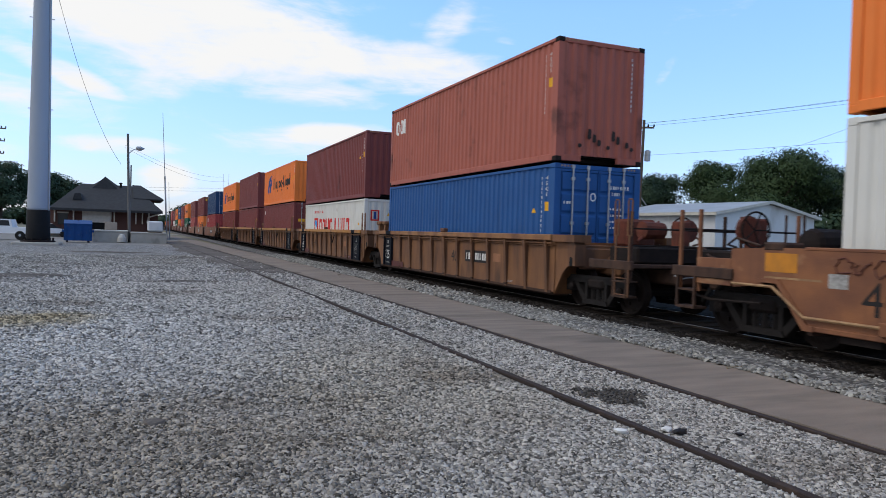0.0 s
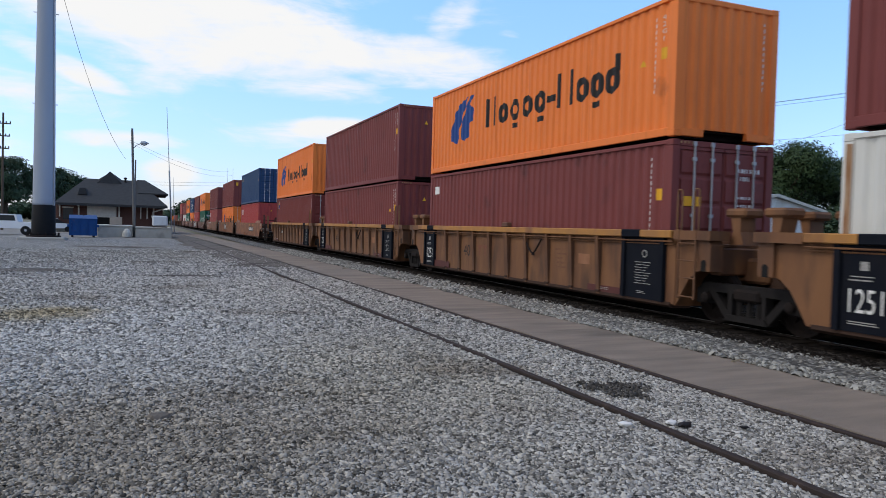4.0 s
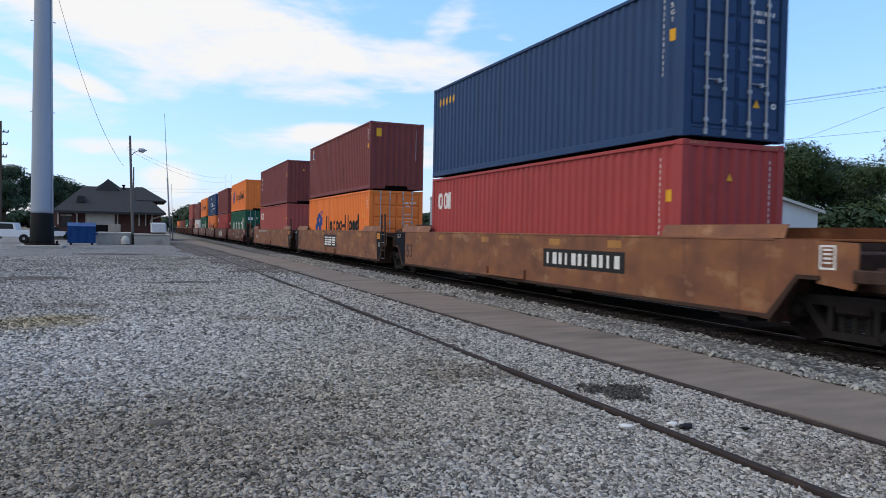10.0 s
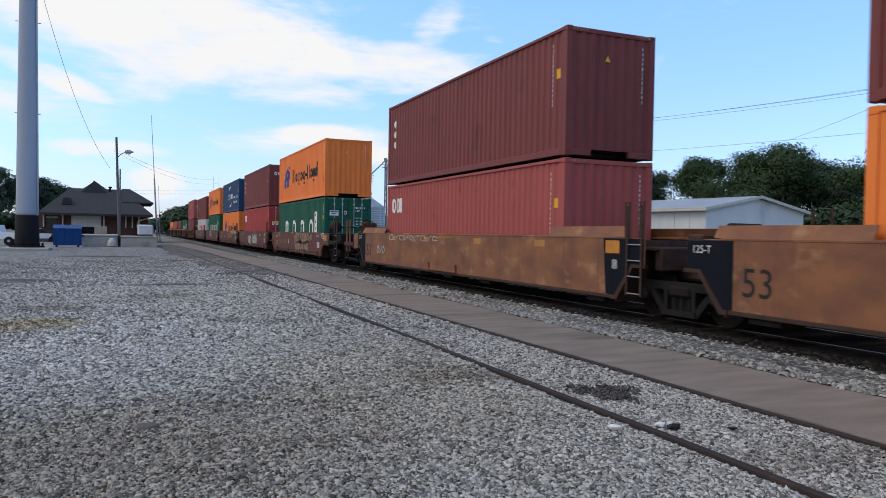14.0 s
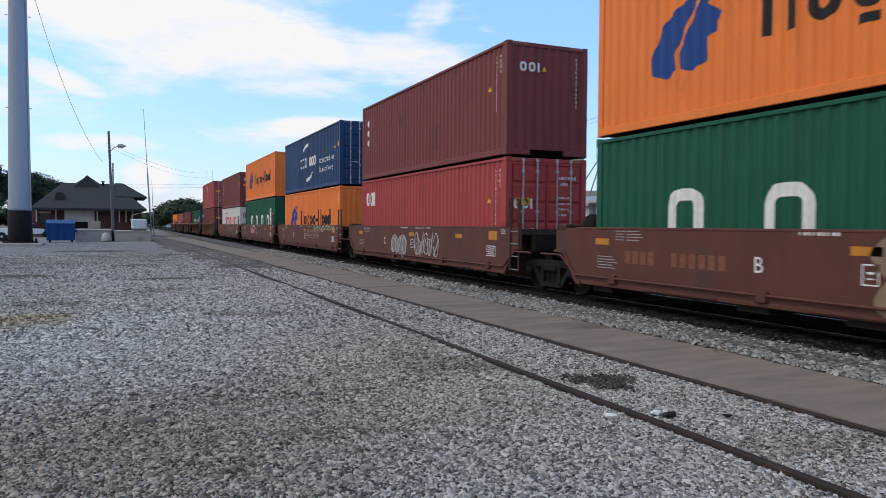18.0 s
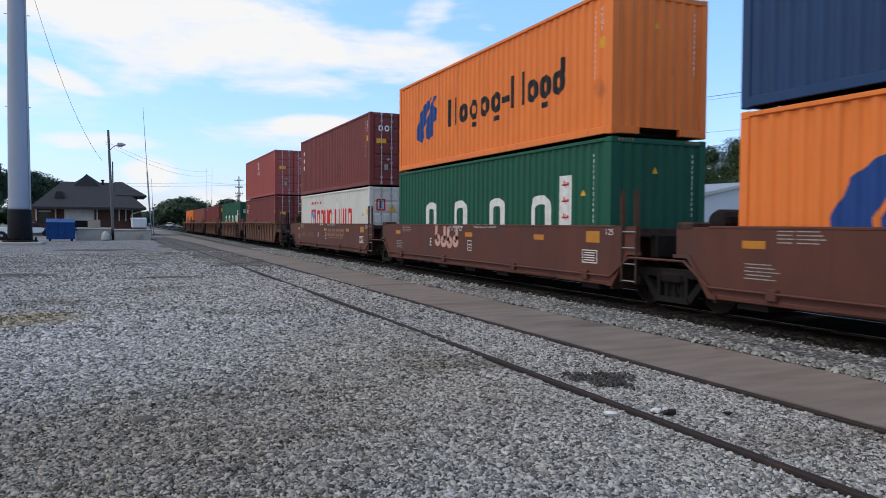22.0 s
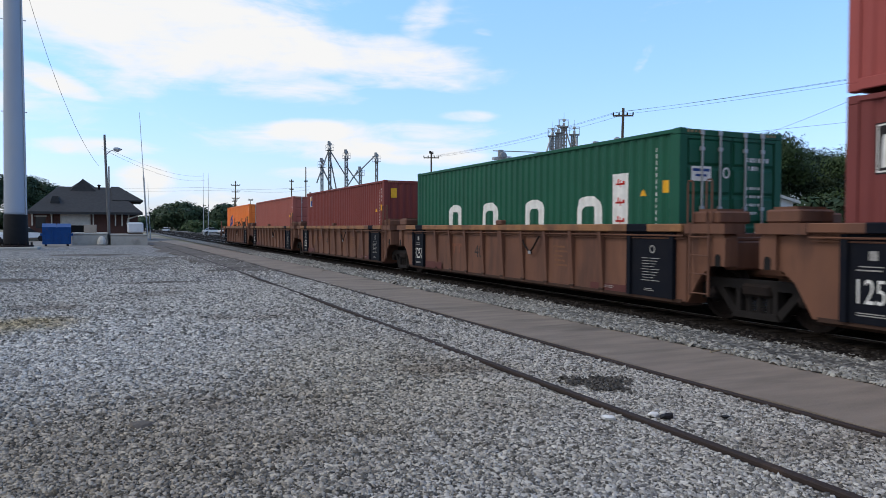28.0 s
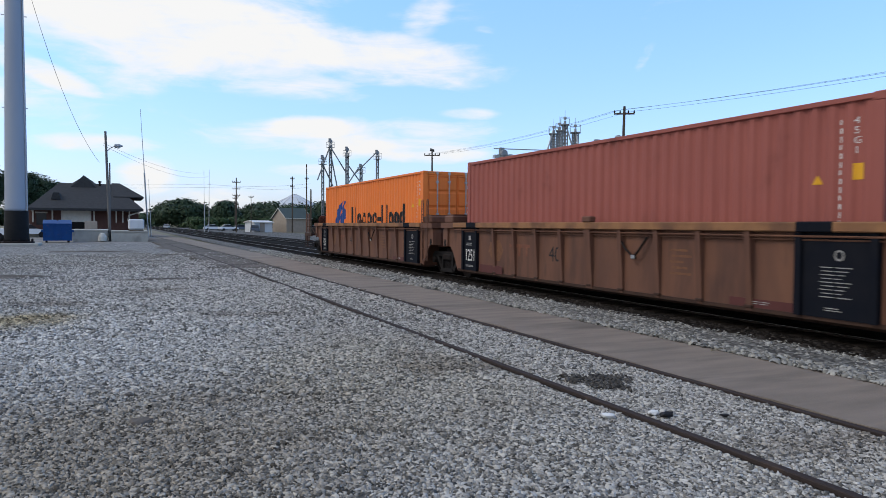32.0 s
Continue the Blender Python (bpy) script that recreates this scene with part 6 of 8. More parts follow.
            mark("stencil_bars", code_bars(-0.6, 1.40, 12, 0.06, 0.06, True), M["chord"], w, face=x)
            if lead:
                mark("data_block", rects(*frame_rects(9.18, 9.44, 1.10, 1.44, 0.03), *[(9.24, 9.38, 1.18 + i * 0.06, 1.21 + i * 0.06) for i in range(4)]), M["white"], w, face=x)
            if kind == "long":
                if not lead:
                    part("black_end", Shape().prism([(-8.0, 0.40), (-8.33, 0.36), (-8.80, 0.99), (-9.14, 0.99), (-9.14, 1.49), (-7.9, 1.49)], "x", -1.437, -1.4315), M["black_panel"], w, "black painted end panel")
                    mark("yellow_plate", rects((7.98, 8.42, 1.20, 1.45)), M["amber"], w, "amber plate", face=-1.438)
                    mark("data_block", rects((8.2, 8.36, 0.9, 1.08)), M["stencil_grey"], w, face=-1.438)
                part("black_end", Shape().prism([(8.12, 0.40), (8.33, 0.36), (8.80, 0.99), (9.14, 0.99), (9.14, 1.49), (8.12, 1.49)], "x", -1.437, -1.4315), M["black_panel"], w, "black painted end panel")
                for g in (Matrix(), Matrix.Diagonal((1, -1, 1, 1)), TURNED, MIRRORED):
                    part("end_lip", s["end_lip"], mat, w, "flared guide lip", m=g)
                mark("stencil", placed(text_flat("125-T", 0.13), -9.02, 1.28), M["white"], w, "white stencilled number", face=-1.438)
            if kind == "short":
                part("conduit", s["conduit"], M["pale_line"], w, "dusty pale pipe along the sill")
                for k in (-5.6, -2.6, 1.6, 5.2):
                    part("conduit_clamp", s["conduit_clamp"], mat, w, m=pose(0, k, 0))
                mark("yellow_plate", rects((-7.2, -6.62, 1.12, 1.40)), M["amber"], w, "amber plate", face=x)
                mark("data_block", rects((-6.1, -5.8, 0.95, 1.15)), M["stencil_grey"], w, face=x)
                mark("stencil_block", rects((-7.2, -6.2, 1.02, 1.05)), M["pale_line"], w, face=x)
                for g in (Matrix(), MIRRORED):
                    part("end_sill", Shape().box(-1.435, -1.395, half + 1.58, half + 2.35, 0.84, 1.28, 0.01), mat, w, m=g)
        part("air_tank", s["tank"], M["steel_dark"], w, "dark air reservoir", m=pose(-0.4, half + 0.7, 1.55))
    if lead:
        car_end(w, half + 1.62, mat, True, rnd.random() < 0.5)
    if trail:
        car_end(w, half + 1.62, mat, False, True)
    return w

def graffiti(w, style, x):
    rnd = random.Random(style)
    def strokes(n, u0, v0, wide, tall, r, mat, name):
        for k in range(n):
            cu = u0 + wide * (k + 0.5) / n
            pts = []
            a0 = rnd.uniform(0, 6.28)
            for i in range(11):
                a = a0 + i * 0.6
                pts.append((x - 0.006, -(cu + wide / n * 0.42 * math.cos(a) + rnd.uniform(-0.03, 0.03)), v0 + tall / 2 + tall * 0.42 * math.sin(a * (1 + 0.25 * (k % 2))) + rnd.uniform(-0.03, 0.03)))
            part(name, Shape().tube(pts, r, 4), mat, w, "sprayed graffiti loop")
    def blobs(n, u0, v0, wide, tall, mat, ink):
        for k in range(n):
            c, wd = u0 + wide * (k + 0.5) / n, wide / n * 0.55
            pts = []
            for i in range(14):
                a = 2 * math.pi * i / 14
                q = 1 + rnd.uniform(-0.10, 0.12)
                pts.append((c + wd * math.cos(a) * q, v0 + tall / 2 + tall / 2 * math.sin(a) * q))
            fill = ([(c, v0 + tall / 2)] + pts, [(0, i + 1, (i + 1) % 14 + 1) for i in range(14)])
            mark("graffiti_fill", fill, mat, w, "sprayed graffiti blob", face=x, lift=0.004 + 0.001 * (k % 3))
            s = Shape().tube([(x - 0.007, -p[0], p[1]) for p in pts + pts[:1]], 0.009, 4)
            part("graffiti_line", s, ink, w, "dark graffiti outline")
    if style == 1:
        for k in range(6):
            blobs(1, 0.12 + k * 0.58, 0.84 + 0.05 * (k % 2), 0.62, 0.62, M["graffiti_tan"], M["brown"])
            blobs(1, 0.16 + k * 0.57, 0.34 + 0.07 * (k % 3), 0.56, 0.60, M["graffiti_tan"], M["brown"])
        blobs(1, 3.88, 1.06, 0.46, 0.34, M["graffiti_tan"], M["black"])
        for k in range(6):
            mark("graffiti_shade", placed(triangle(0, 0, 0.16, 0.22), 0.34 + k * 0.58, 1.06 + 0.05 * (k % 2)), M["sill_dirt"], w, face=x, lift=0.0075)
            mark("graffiti_shade", placed(triangle(0, 0, 0.12, 0.24), 0.40 + k * 0.57, 0.52 + 0.07 * (k % 3)), M["brown"], w, face=x, lift=0.0075)
    elif style == 2:
        blobs(2, -1.9, 0.46, 1.4, 0.72, M["graffiti_grey"], M["graffiti"])
        strokes(3, -1.9, 0.48, 1.5, 0.68, 0.016, M["graffiti"], "graffiti_tag")
        strokes(5, 0.3, 0.50, 2.0, 0.85, 0.016, M["graffiti"], "graffiti_tag")
        strokes(4, 0.4, 0.55, 1.9, 0.6, 0.012, M["graffiti"], "graffiti_tag")
    elif style == 3:
        strokes(13, 2.05, 1.24, 3.8, 0.24, 0.018, M["graffiti_green"], "graffiti_tag")
    elif style == 4:
        for k, (u, wd, lo, hi) in enumerate(((-2.34, 0.42, 0.84, 1.50), (-1.90, 0.44, 0.82, 1.44), (-1.46, 0.40, 0.80, 1.42), (-1.04, 0.40, 0.84, 1.46))):
            mark("graffiti_fill", joined(ring(u, u + wd, lo, lo + (hi - lo) * 0.56, 0.13), rects((u + 0.02 + 0.18 * (k % 2), u + 0.19 + 0.18 * (k % 2), lo + 0.2, hi))), M["graffiti_pink"], w, "sprayed pink graffiti shape", face=x, lift=0.004)
        strokes(5, -1.3, 1.30, 0.9, 0.16, 0.010, M["graffiti"], "graffiti_tag")
    elif style == 5:
        strokes(3, -4.75, 0.55, 1.9, 0.8, 0.02, M["graffiti"], "graffiti_tag")
        strokes(7, -6.0, 1.12, 1.9, 0.26, 0.014, M["brown"], "graffiti_tag")
    elif style == 6:
        strokes(5, -5.9, 0.75, 1.2, 0.35, 0.012, M["graffiti"], "graffiti_tag")
    elif style == 7:
        strokes(9, -5.2, 1.28, 4.6, 0.18, 0.010, M["graffiti"], "graffiti_tag")
        strokes(3, -6.6, 0.75, 0.9, 0.3, 0.012, M["graffiti"], "graffiti_tag")

# near face of each unit's container at the start of the clip
START = [-5.10, 14.66, 30.25, 45.94, 61.58, 77.04, 98.70, 118.21, 137.63, 159.51, 175.57, 191.14, 206.63, 222.21, 241.97, 257.32, 272.81, 288.34, 303.80]

def travelled(t):
    q = t / 32
    return 281.134 * q + 5.137 * q ** 2 - 0.852 * q ** 3 - 3.271 * q ** 4

L_OR, L_MA, L_RE = "orange corrugated container with dark wordmark", "maroon corrugated steel container", "red corrugated container with white wordmark"
# wells: kind, paint, tag, leads a car, ends a car; containers: label, colour, height, doors lead, brands
TRAIN = [
    ("short", "ochre", "plate", 0, 1, [("white corrugated container, rust-streaked", "white", HIGH, 0, []), (L_OR, "orange", HIGH, 0, ["blade"])]),
    ("ribbed", "tan", "numbered", 1, 0, [("bright blue corrugated container with lock rods", "blue", HIGH, 1, []), ("rust-red weathered corrugated container", "rust_red", HIGH, 0, ["three_frames", "scuffed"])]),
    ("ribbed", "tan", "", 0, 0, [("white corrugated container with red wordmark", "white", LOW, 0, ["red_square"]), (L_MA + ", plain end", "maroon", HIGH, 0, [])]),
    ("ribbed", "tan", "", 0, 0, [(L_MA + " with lock rods", "maroon", HIGH, 1, ["patch"]), (L_OR, "orange", LOW, 0, ["blade"])]),
    ("ribbed", "tan", "", 0, 0, [(L_MA + " with yellow stickers", "maroon", HIGH, 0, []), (L_MA + ", plain end", "maroon", HIGH, 0, [])]),
    ("ribbed", "tan", "louvre", 0, 1, [("brick-red corrugated container with blue label", "brick_red", HIGH, 1, ["blue_label"]), (L_OR, "orange", HIGH, 0, ["blade"])]),
    ("long", "ochre", "number", 1, 0, [(L_RE, "red", HIGH, 0, ["three_frames"]), ("navy corrugated container with yellow wordmark", "navy", HIGH, 1, ["yellow_row"])]),
    ("long", "ochre", "plate", 0, 0, [("orange corrugated container with doors and wordmark", "orange", HIGH, 1, ["blade"]), ("maroon container with yellow end sticker", "maroon", HIGH, 0, ["endplate", "blue_label"])]),
    ("long", "ochre", "", 0, 1, [("faded red plain-ended container with white wordmark", "faded_red", HIGH, 0, ["three_frames"]), ("maroon container with yellow end sticker", "maroon", HIGH, 0, ["upright_frames"])]),
    ("short", "brown", "Bb", 1, 0, [("green corrugated container with white wordmark", "green", HIGH, 1, ["four_frames_fore"]), (L_OR, "orange", HIGH, 0, ["blade"])]),
    ("short", "brown", "Cc", 0, 0, [("red corrugated container with doors and wordmark", "red", HIGH, 1, ["three_frames"]), ("maroon container with white upright wordmark", "maroon", HIGH, 0, ["upright_frames"])]),
    ("short", "brown", "Dd", 0, 0, [(L_OR, "orange", HIGH, 0, ["blade"]), ("navy container with white swooshes and slogan", "navy", HIGH, 1, ["swooshes"])]),
    ("short", "brown", "Ee", 0, 0, [("green corrugated container with white wordmark", "green", HIGH, 0, ["four_frames"]), (L_OR, "orange", HIGH, 0, ["blade"])]),
    ("short", "brown", "Aa", 0, 1, [("white corrugated container with red wordmark", "white", LOW, 1, ["red_square"]), ("maroon container with white upright wordmark", "maroon", HIGH, 1, ["upright_frames"])]),
    ("ribbed", "rust_tan", "", 1, 0, [("maroon container with small framed label", "maroon", HIGH, 1, ["framed_label"]), ("faded red corrugated container with white emblem", "faded_red", HIGH, 1, ["leaf"])]),
    ("ribbed", "rust_tan", "", 0, 0, [("green corrugated container with white wordmark", "green", HIGH, 1, ["four_frames"])]),
    ("ribbed", "rust_tan", "", 0, 0, [("brick-red corrugated container with blue label", "brick_red", HIGH, 0, ["blue_label", "endplate"])]),
    ("ribbed", "rust_tan", "", 0, 0, [("faded salmon-red corrugated container", "salmon", HIGH, 1, [])]),
    ("ribbed", "rust_tan", "", 0, 1, [("orange corrugated container with doors and wordmark", "orange", HIGH, 1, ["blade"])]),
]
PAINT_WORDS = {"ochre": "scuffed orange-tan", "tan": "tan-painted", "rust_tan": "weathered rusty tan", "brown": "brown-painted"}
SPRAYED = {0: 5, 8: 7, 9: 1, 10: 2, 11: 3, 12: 4}
MOVING = []

def build_train():
    rnd = random.Random(7)
    for i, (kind, paint, tag, lead, trail, load) in enumerate(TRAIN):
        form = "rib-sided well car" if kind == "ribbed" else "flat-sided well car"
        w = well_car(kind, M[paint], f"{PAINT_WORDS[paint]} {form} rolling on rails", rnd, lead, trail, tag, "well cars of the train")
        if i in SPRAYED:
            graffiti(w, SPRAYED[i], -1.43)
        y = START[i] + LENGTH / 2
        half = {"ribbed": 6.45, "short": 6.30, "long": 8.20}[kind]
        # trucks: shared ones midway to the next unit
        if lead:
            truck(w, -half - 1.25)
        if i + 1 < len(TRAIN) and not trail:
            truck(w, (START[i + 1] - START[i]) / 2)
            if kind == "ribbed":
                part("joint_drum", WELLS["ribbed"]["drum"], M["end_steel"], w, "grimy articulated joint drum", m=pose(0, (START[i + 1] - START[i]) / 2, 0))
        else:
            truck(w, half + 1.25)
        w.matrix_basis = pose(TRAIN_X, y, RAIL_TOP)
        MOVING.append((w, y, 0.0))
        z = 0.385
        for k, (label, colour, h, doors, brands) in enumerate(load):
            where = ", in a well car" if k == 0 else ", stacked on top"
            c = container(label + where, colour, h, bool(doors), brands, rnd, k > 0, "containers on the train")
            c.matrix_basis = pose(TRAIN_X, y, RAIL_TOP + z)
            MOVING.append((c, y, z))
            z += h + 0.05

build_train()

def motions():
    """The train rolls by at about 8.7 m/s; its wheels turn with it."""
    for ob, y, z in MOVING:
        walk(ob, [(t, pose(TRAIN_X, y - travelled(t), RAIL_TOP + z)) for t in range(33)])
    steps = [k / 15 for k in range(481)]
    turns = [math.degrees(travelled(t) / WHEEL_R) for t in steps]
    for ob, y in WHEELSETS:
        walk(ob, [(t, pose(0, y, WHEEL_R, a % 360)) for t, a in zip(steps, turns)])

# ---------------------------------------------------------------- the depot and its yard
BEFORE = set(bpy.data.objects)
def monopole():
    p = thing("monopole", pose(-6.17, 58, 0), "tall grey steel monopole with black-coated foot", "pole")
    part("footing", Shape().box(-1.45, 1.45, -1.4, 1.4, -0.1, 0.20, 0.06), M["concrete"], p, "concrete footing")
    part("shaft", Shape().lathe([(0.715, 2.40), (0.71, 2.6), (0.65, 9.2), (0.575, 16.0), (0.47, 26.0), (0.43, 30.0)], 28, "z"), M["pole_paint"], p, "grey painted steel shaft", smooth=True)
    part("foot_coating", Shape().lathe([(0.79, 0.32), (0.77, 0.45), (0.735, 2.42), (0.70, 2.44)], 28, "z"), M["pole_black"], p, "black foot coating", smooth=True)
    part("base_plate", Shape().lathe([(1.10, 0.20), (1.10, 0.30), (0.78, 0.33)], 24, "z"), M["steel_dark"], p)
    bolt = Shape().tube([(0, 0, 0.3), (0, 0, 0.5)], 0.05, 6)
    for k in range(12):
        a = 2 * math.pi * (k + 0.5) / 12
        part("anchor_bolt", bolt, M["steel_dark"], p, m=pose(0.98 * math.cos(a), 0.98 * math.sin(a), 0))
    for z in (9.5, 15.8):
        for k in (-1, 1):
            part("step_peg", Shape().tube([(k * 0.6, 0, z), (k * 0.78, 0, z)], 0.03, 5), M["galv"], p)
    part("conduit", Shape().tube([(0.66, -0.34, 2.4), (0.58, -0.32, 10), (0.44, -0.28, 26)], 0.045, 6), M["galv"], p, "thin grey cable conduit")

monopole()

def dumpster():
    d = thing("dumpster", pose(-4.3, 68, 0, 0, 0, 4), "blue steel dumpster with sloped front", "dumpster")
    body = Shape().prism([(-0.85, 0.15), (0.85, 0.15), (0.95, 1.78), (-0.75, 1.5)], "x", -1.05, 1.05)
    part("body", body, M["dumpster"], d)
    for k in range(4):
        part("rib", Shape().box(-0.95 + k * 0.6, -0.87 + k * 0.6, -0.93, -0.80, 0.2, 1.45), M["dumpster"], d)
    for k in (-1, 1):
        part("fork_pocket", Shape().box(k * 1.12 - 0.08, k * 1.12 + 0.08, -0.7, 0.7, 0.85, 1.05, 0.01), M["dumpster"], d)
        part("skid", Shape().box(k * 0.8 - 0.08, k * 0.8 + 0.08, -0.8, 0.8, 0.0, 0.16), M["steel_dark"], d)
        part("lid", Shape().prism([(-0.80, 1.50), (-0.80, 1.56), (0.98, 1.86), (0.98, 1.80)], "x", min(0.03 * k, k * 1.06), max(0.03 * k, k * 1.06)), M["dumpster"], d, "blue sloping lid")
    mark("sticker", rects((-0.95, -0.7, 0.7, 0.9)), M["white"], d, "white sticker", face=-1.06)

dumpster()

def dock():
    d = thing("loading_dock", pose(0, 70, 0), "low weathered concrete loading dock", "dock")
    part("wall", Shape().box(-3.3, -0.55, 0, 6, -0.05, 0.95, 0.02), M["concrete"], d)
    part("wall", Shape().box(-0.25, 2.75, -0.3, 6, -0.05, 0.85, 0.02), M["concrete"], d)
    part("cap", Shape().box(-3.4, -0.50, -0.08, 6, 0.95, 1.06, 0.02), M["trim"], d, "pale cap edge")
    part("cap", Shape().box(-0.30, 2.8, -0.38, 6, 0.85, 0.95, 0.02), M["concrete"], d)
    w = thing("wrapped_pallet", pose(1.78, 70.8, 0.95), "white plastic-wrapped crate on the dock", "crate")
    part("crate", Shape().box(-0.66, 0.66, -0.5, 0.5, 0.1, 1.05, 0.12), M["white_metal"], w)
    part("pallet", Shape().box(-0.6, 0.6, -0.5, 0.5, 0.0, 0.1), M["wood_pole"], w)
    b = thing("carton", pose(-1.9, 72, 1.06), "tan cardboard carton on the dock", "box")
    part("carton_body", Shape().box(-0.5, 0.5, -0.4, 0.4, 0, 0.72, 0.02), M["stone_wall"], b)
    tagged(part("sandbag", Shape().lathe([(0.08, 0.0), (0.36, 0.08), (0.34, 0.45), (0.2, 0.7), (0.05, 0.78)], 10, "z"), M["trim"], m=pose(-0.95, 69.4, 0)), "pale sack leaning at the dock", "sack")

dock()

def depot():
    d = thing("depot_building", pose(0.3, 90, 0), "old brick railway depot with wide dark hipped roof", "building")
    part("wall", Shape().box(-9.0, 0.9, 2.2, 18, 0.0, 3.4), M["brick"], d, "dark red brick walls")
    part("plinth", Shape().box(-9.06, 0.96, 2.1, 18.1, 0.0, 0.7), M["concrete"], d)
    low = [(-8.9, 0, 3.25), (2.75, 0, 3.25), (2.75, 20, 3.25), (-8.9, 20, 3.25), (-6.4, 10, 6.5), (-0.5, 10, 6.5)]
    low += [(x, y, z - 0.16) for x, y, z in low[:4]]
    part("lower_roof", Shape().add(low, [(0, 1, 5, 4), (1, 2, 5), (2, 3, 4, 5), (3, 0, 4), (0, 6, 7, 1), (1, 7, 8, 2), (2, 8, 9, 3), (3, 9, 6, 0), (6, 9, 8, 7)]), M["shingle"], d, "dark shingle roof")
    part("upper_wall", Shape().box(-1.2, 1.9, 5.6, 14.4, 3.3, 4.72), M["brick"], d)
    top = [(-0.4, 4.4, 4.78), (2.95, 4.4, 4.78), (2.95, 15.6, 4.78), (-0.4, 15.6, 4.78), (-0.6, 10, 6.62), (0.35, 10, 6.62)]
    top += [(x, y, z - 0.14) for x, y, z in top[:4]]
    part("upper_roof", Shape().add(top, [(0, 1, 5, 4), (1, 2, 5), (2, 3, 4, 5), (3, 0, 4), (0, 6, 7, 1), (1, 7, 8, 2), (2, 8, 9, 3), (3, 9, 6, 0), (6, 9, 8, 7)]), M["shingle"], d, "dark shingle upper roof")
    part("gable_roof", Shape().add([(-5.15, 8.2, 5.85), (-2.15, 8.2, 5.85), (-3.65, 8.7, 7.45), (-3.65, 11, 7.5), (-5.15, 10.5, 6.4), (-2.15, 10.5, 6.4)], [(0, 1, 2), (1, 5, 3, 2), (0, 2, 3, 4), (4, 3, 5), (0, 4, 5, 1)]), M["shingle"], d, "steep dark shingle peak")
    part("roof_vent", Shape().lathe([(0.12, 6.2), (0.12, 6.6), (0.2, 6.62), (0.2, 6.75), (0.05, 6.8)], 10, "z", (-1.9, 9, 0)), M["steel_dark"], d)
    part("dormer", Shape().prism([(-0.5, 4.4), (0.5, 4.4), (0.3, 5.15), (-0.3, 5.15)], "y", 3.0, 5.5), M["shingle"], d, m=pose(-6.3, 0, -0.1))
    part("fascia", Shape().box(-8.9, 2.75, -0.03, 0.03, 2.98, 3.09), M["shingle"], d)
    for i in range(7):
        part("window", Shape().box(-1.0 + i * 0.42, -0.72 + i * 0.42, 5.54, 5.6, 3.95, 4.45), M["glass"], d, "small dark upper window")
    for x in (-8.5, -6.6, -2.4, -0.1, 0.6, 1.3):
        part("roof_bracket", Shape().prism([(1.9, 1.7), (2.1, 1.7), (2.1, 3.1), (0.5, 3.1), (0.5, 2.98), (1.75, 2.9)], "x", x - 0.07, x + 0.07), M["trim"], d, "pale timber roof bracket")
    arch = Shape().tube([(2.3, 1.0, 0.9), (1.4, 1.0, 1.3), (1.1, 1.0, 2.0), (1.2, 1.0, 2.5), (2.4, 1.0, 2.95)], 0.09, 6)
    part("porch_arch", arch, M["trim"], d, "curved pale bracket")
    part("porch_wall", Shape().box(0.9, 2.3, 2.4, 8, 0, 2.9), M["brick"], d)
    # black slab on the wall paints the shade inside the doorway
    dr = part("doorway", Shape().box(-5.6, -2.85, 2.14, 2.25, 0.85, 3.0), M["void"], d, "open freight doorway, its inner shade painted black")
    part("shutter", Shape().box(-5.6, -2.85, 2.06, 2.16, 1.75, 3.0), M["shutter"], dr, "half-raised pale rolling door")
    for i in range(6):
        part("slat", Shape().box(-5.6, -2.85, 2.04, 2.06, 1.80 + i * 0.2, 1.96 + i * 0.2), M["shutter"], dr)
    for k in (-5.75, -2.85):
        part("door_post", Shape().box(k, k + 0.15, 2.1, 2.2, 0.7, 3.1), M["trim"], d)
    part("window", Shape().box(-8.2, -7.2, 2.15, 2.25, 1.4, 2.7), M["glass"], d, "dark ground floor window")
    part("window_trim", Shape().box(-8.3, -7.1, 2.12, 2.2, 2.7, 2.85), M["trim"], d)

depot()

def lamp_pole():
    p = thing("street_lamp", pose(-0.35, 72, 0, 0, -1.9, 0), "leaning wooden utility pole with street lamp", "street lamp")
    part("pole", Shape().tube([(0, 0, 0), (0, 0, 9.85)], 0.14, 10, 0.10), M["grey_wood"], p)
    part("lamp_arm", Shape().tube([(0, 0, 8.0), (0.35, 0, 8.35), (0.75, 0, 8.55)], 0.04, 6), M["galv"], p)
    h = part("lamp_head", Shape().lathe([(0.05, -0.3), (0.18, -0.22), (0.2, 0.1), (0.09, 0.32), (0.04, 0.45)], 10, "x", (0.95, 0, 8.55)), M["galv"], p, "grey lamp head")
    part("lens", Shape().lathe([(0.04, -0.1), (0.16, -0.05), (0.17, 0.0)], 10, "z", (1.0, 0, 8.42)), M["lamp_glass"], h)
    q = thing("short_pole", pose(-0.35, 73, 0), "short bare wooden pole", "pole")
    part("pole", Shape().tube([(0, 0, 0), (0, 0, 7.1)], 0.08, 8, 0.06), M["grey_wood"], q)

lamp_pole()

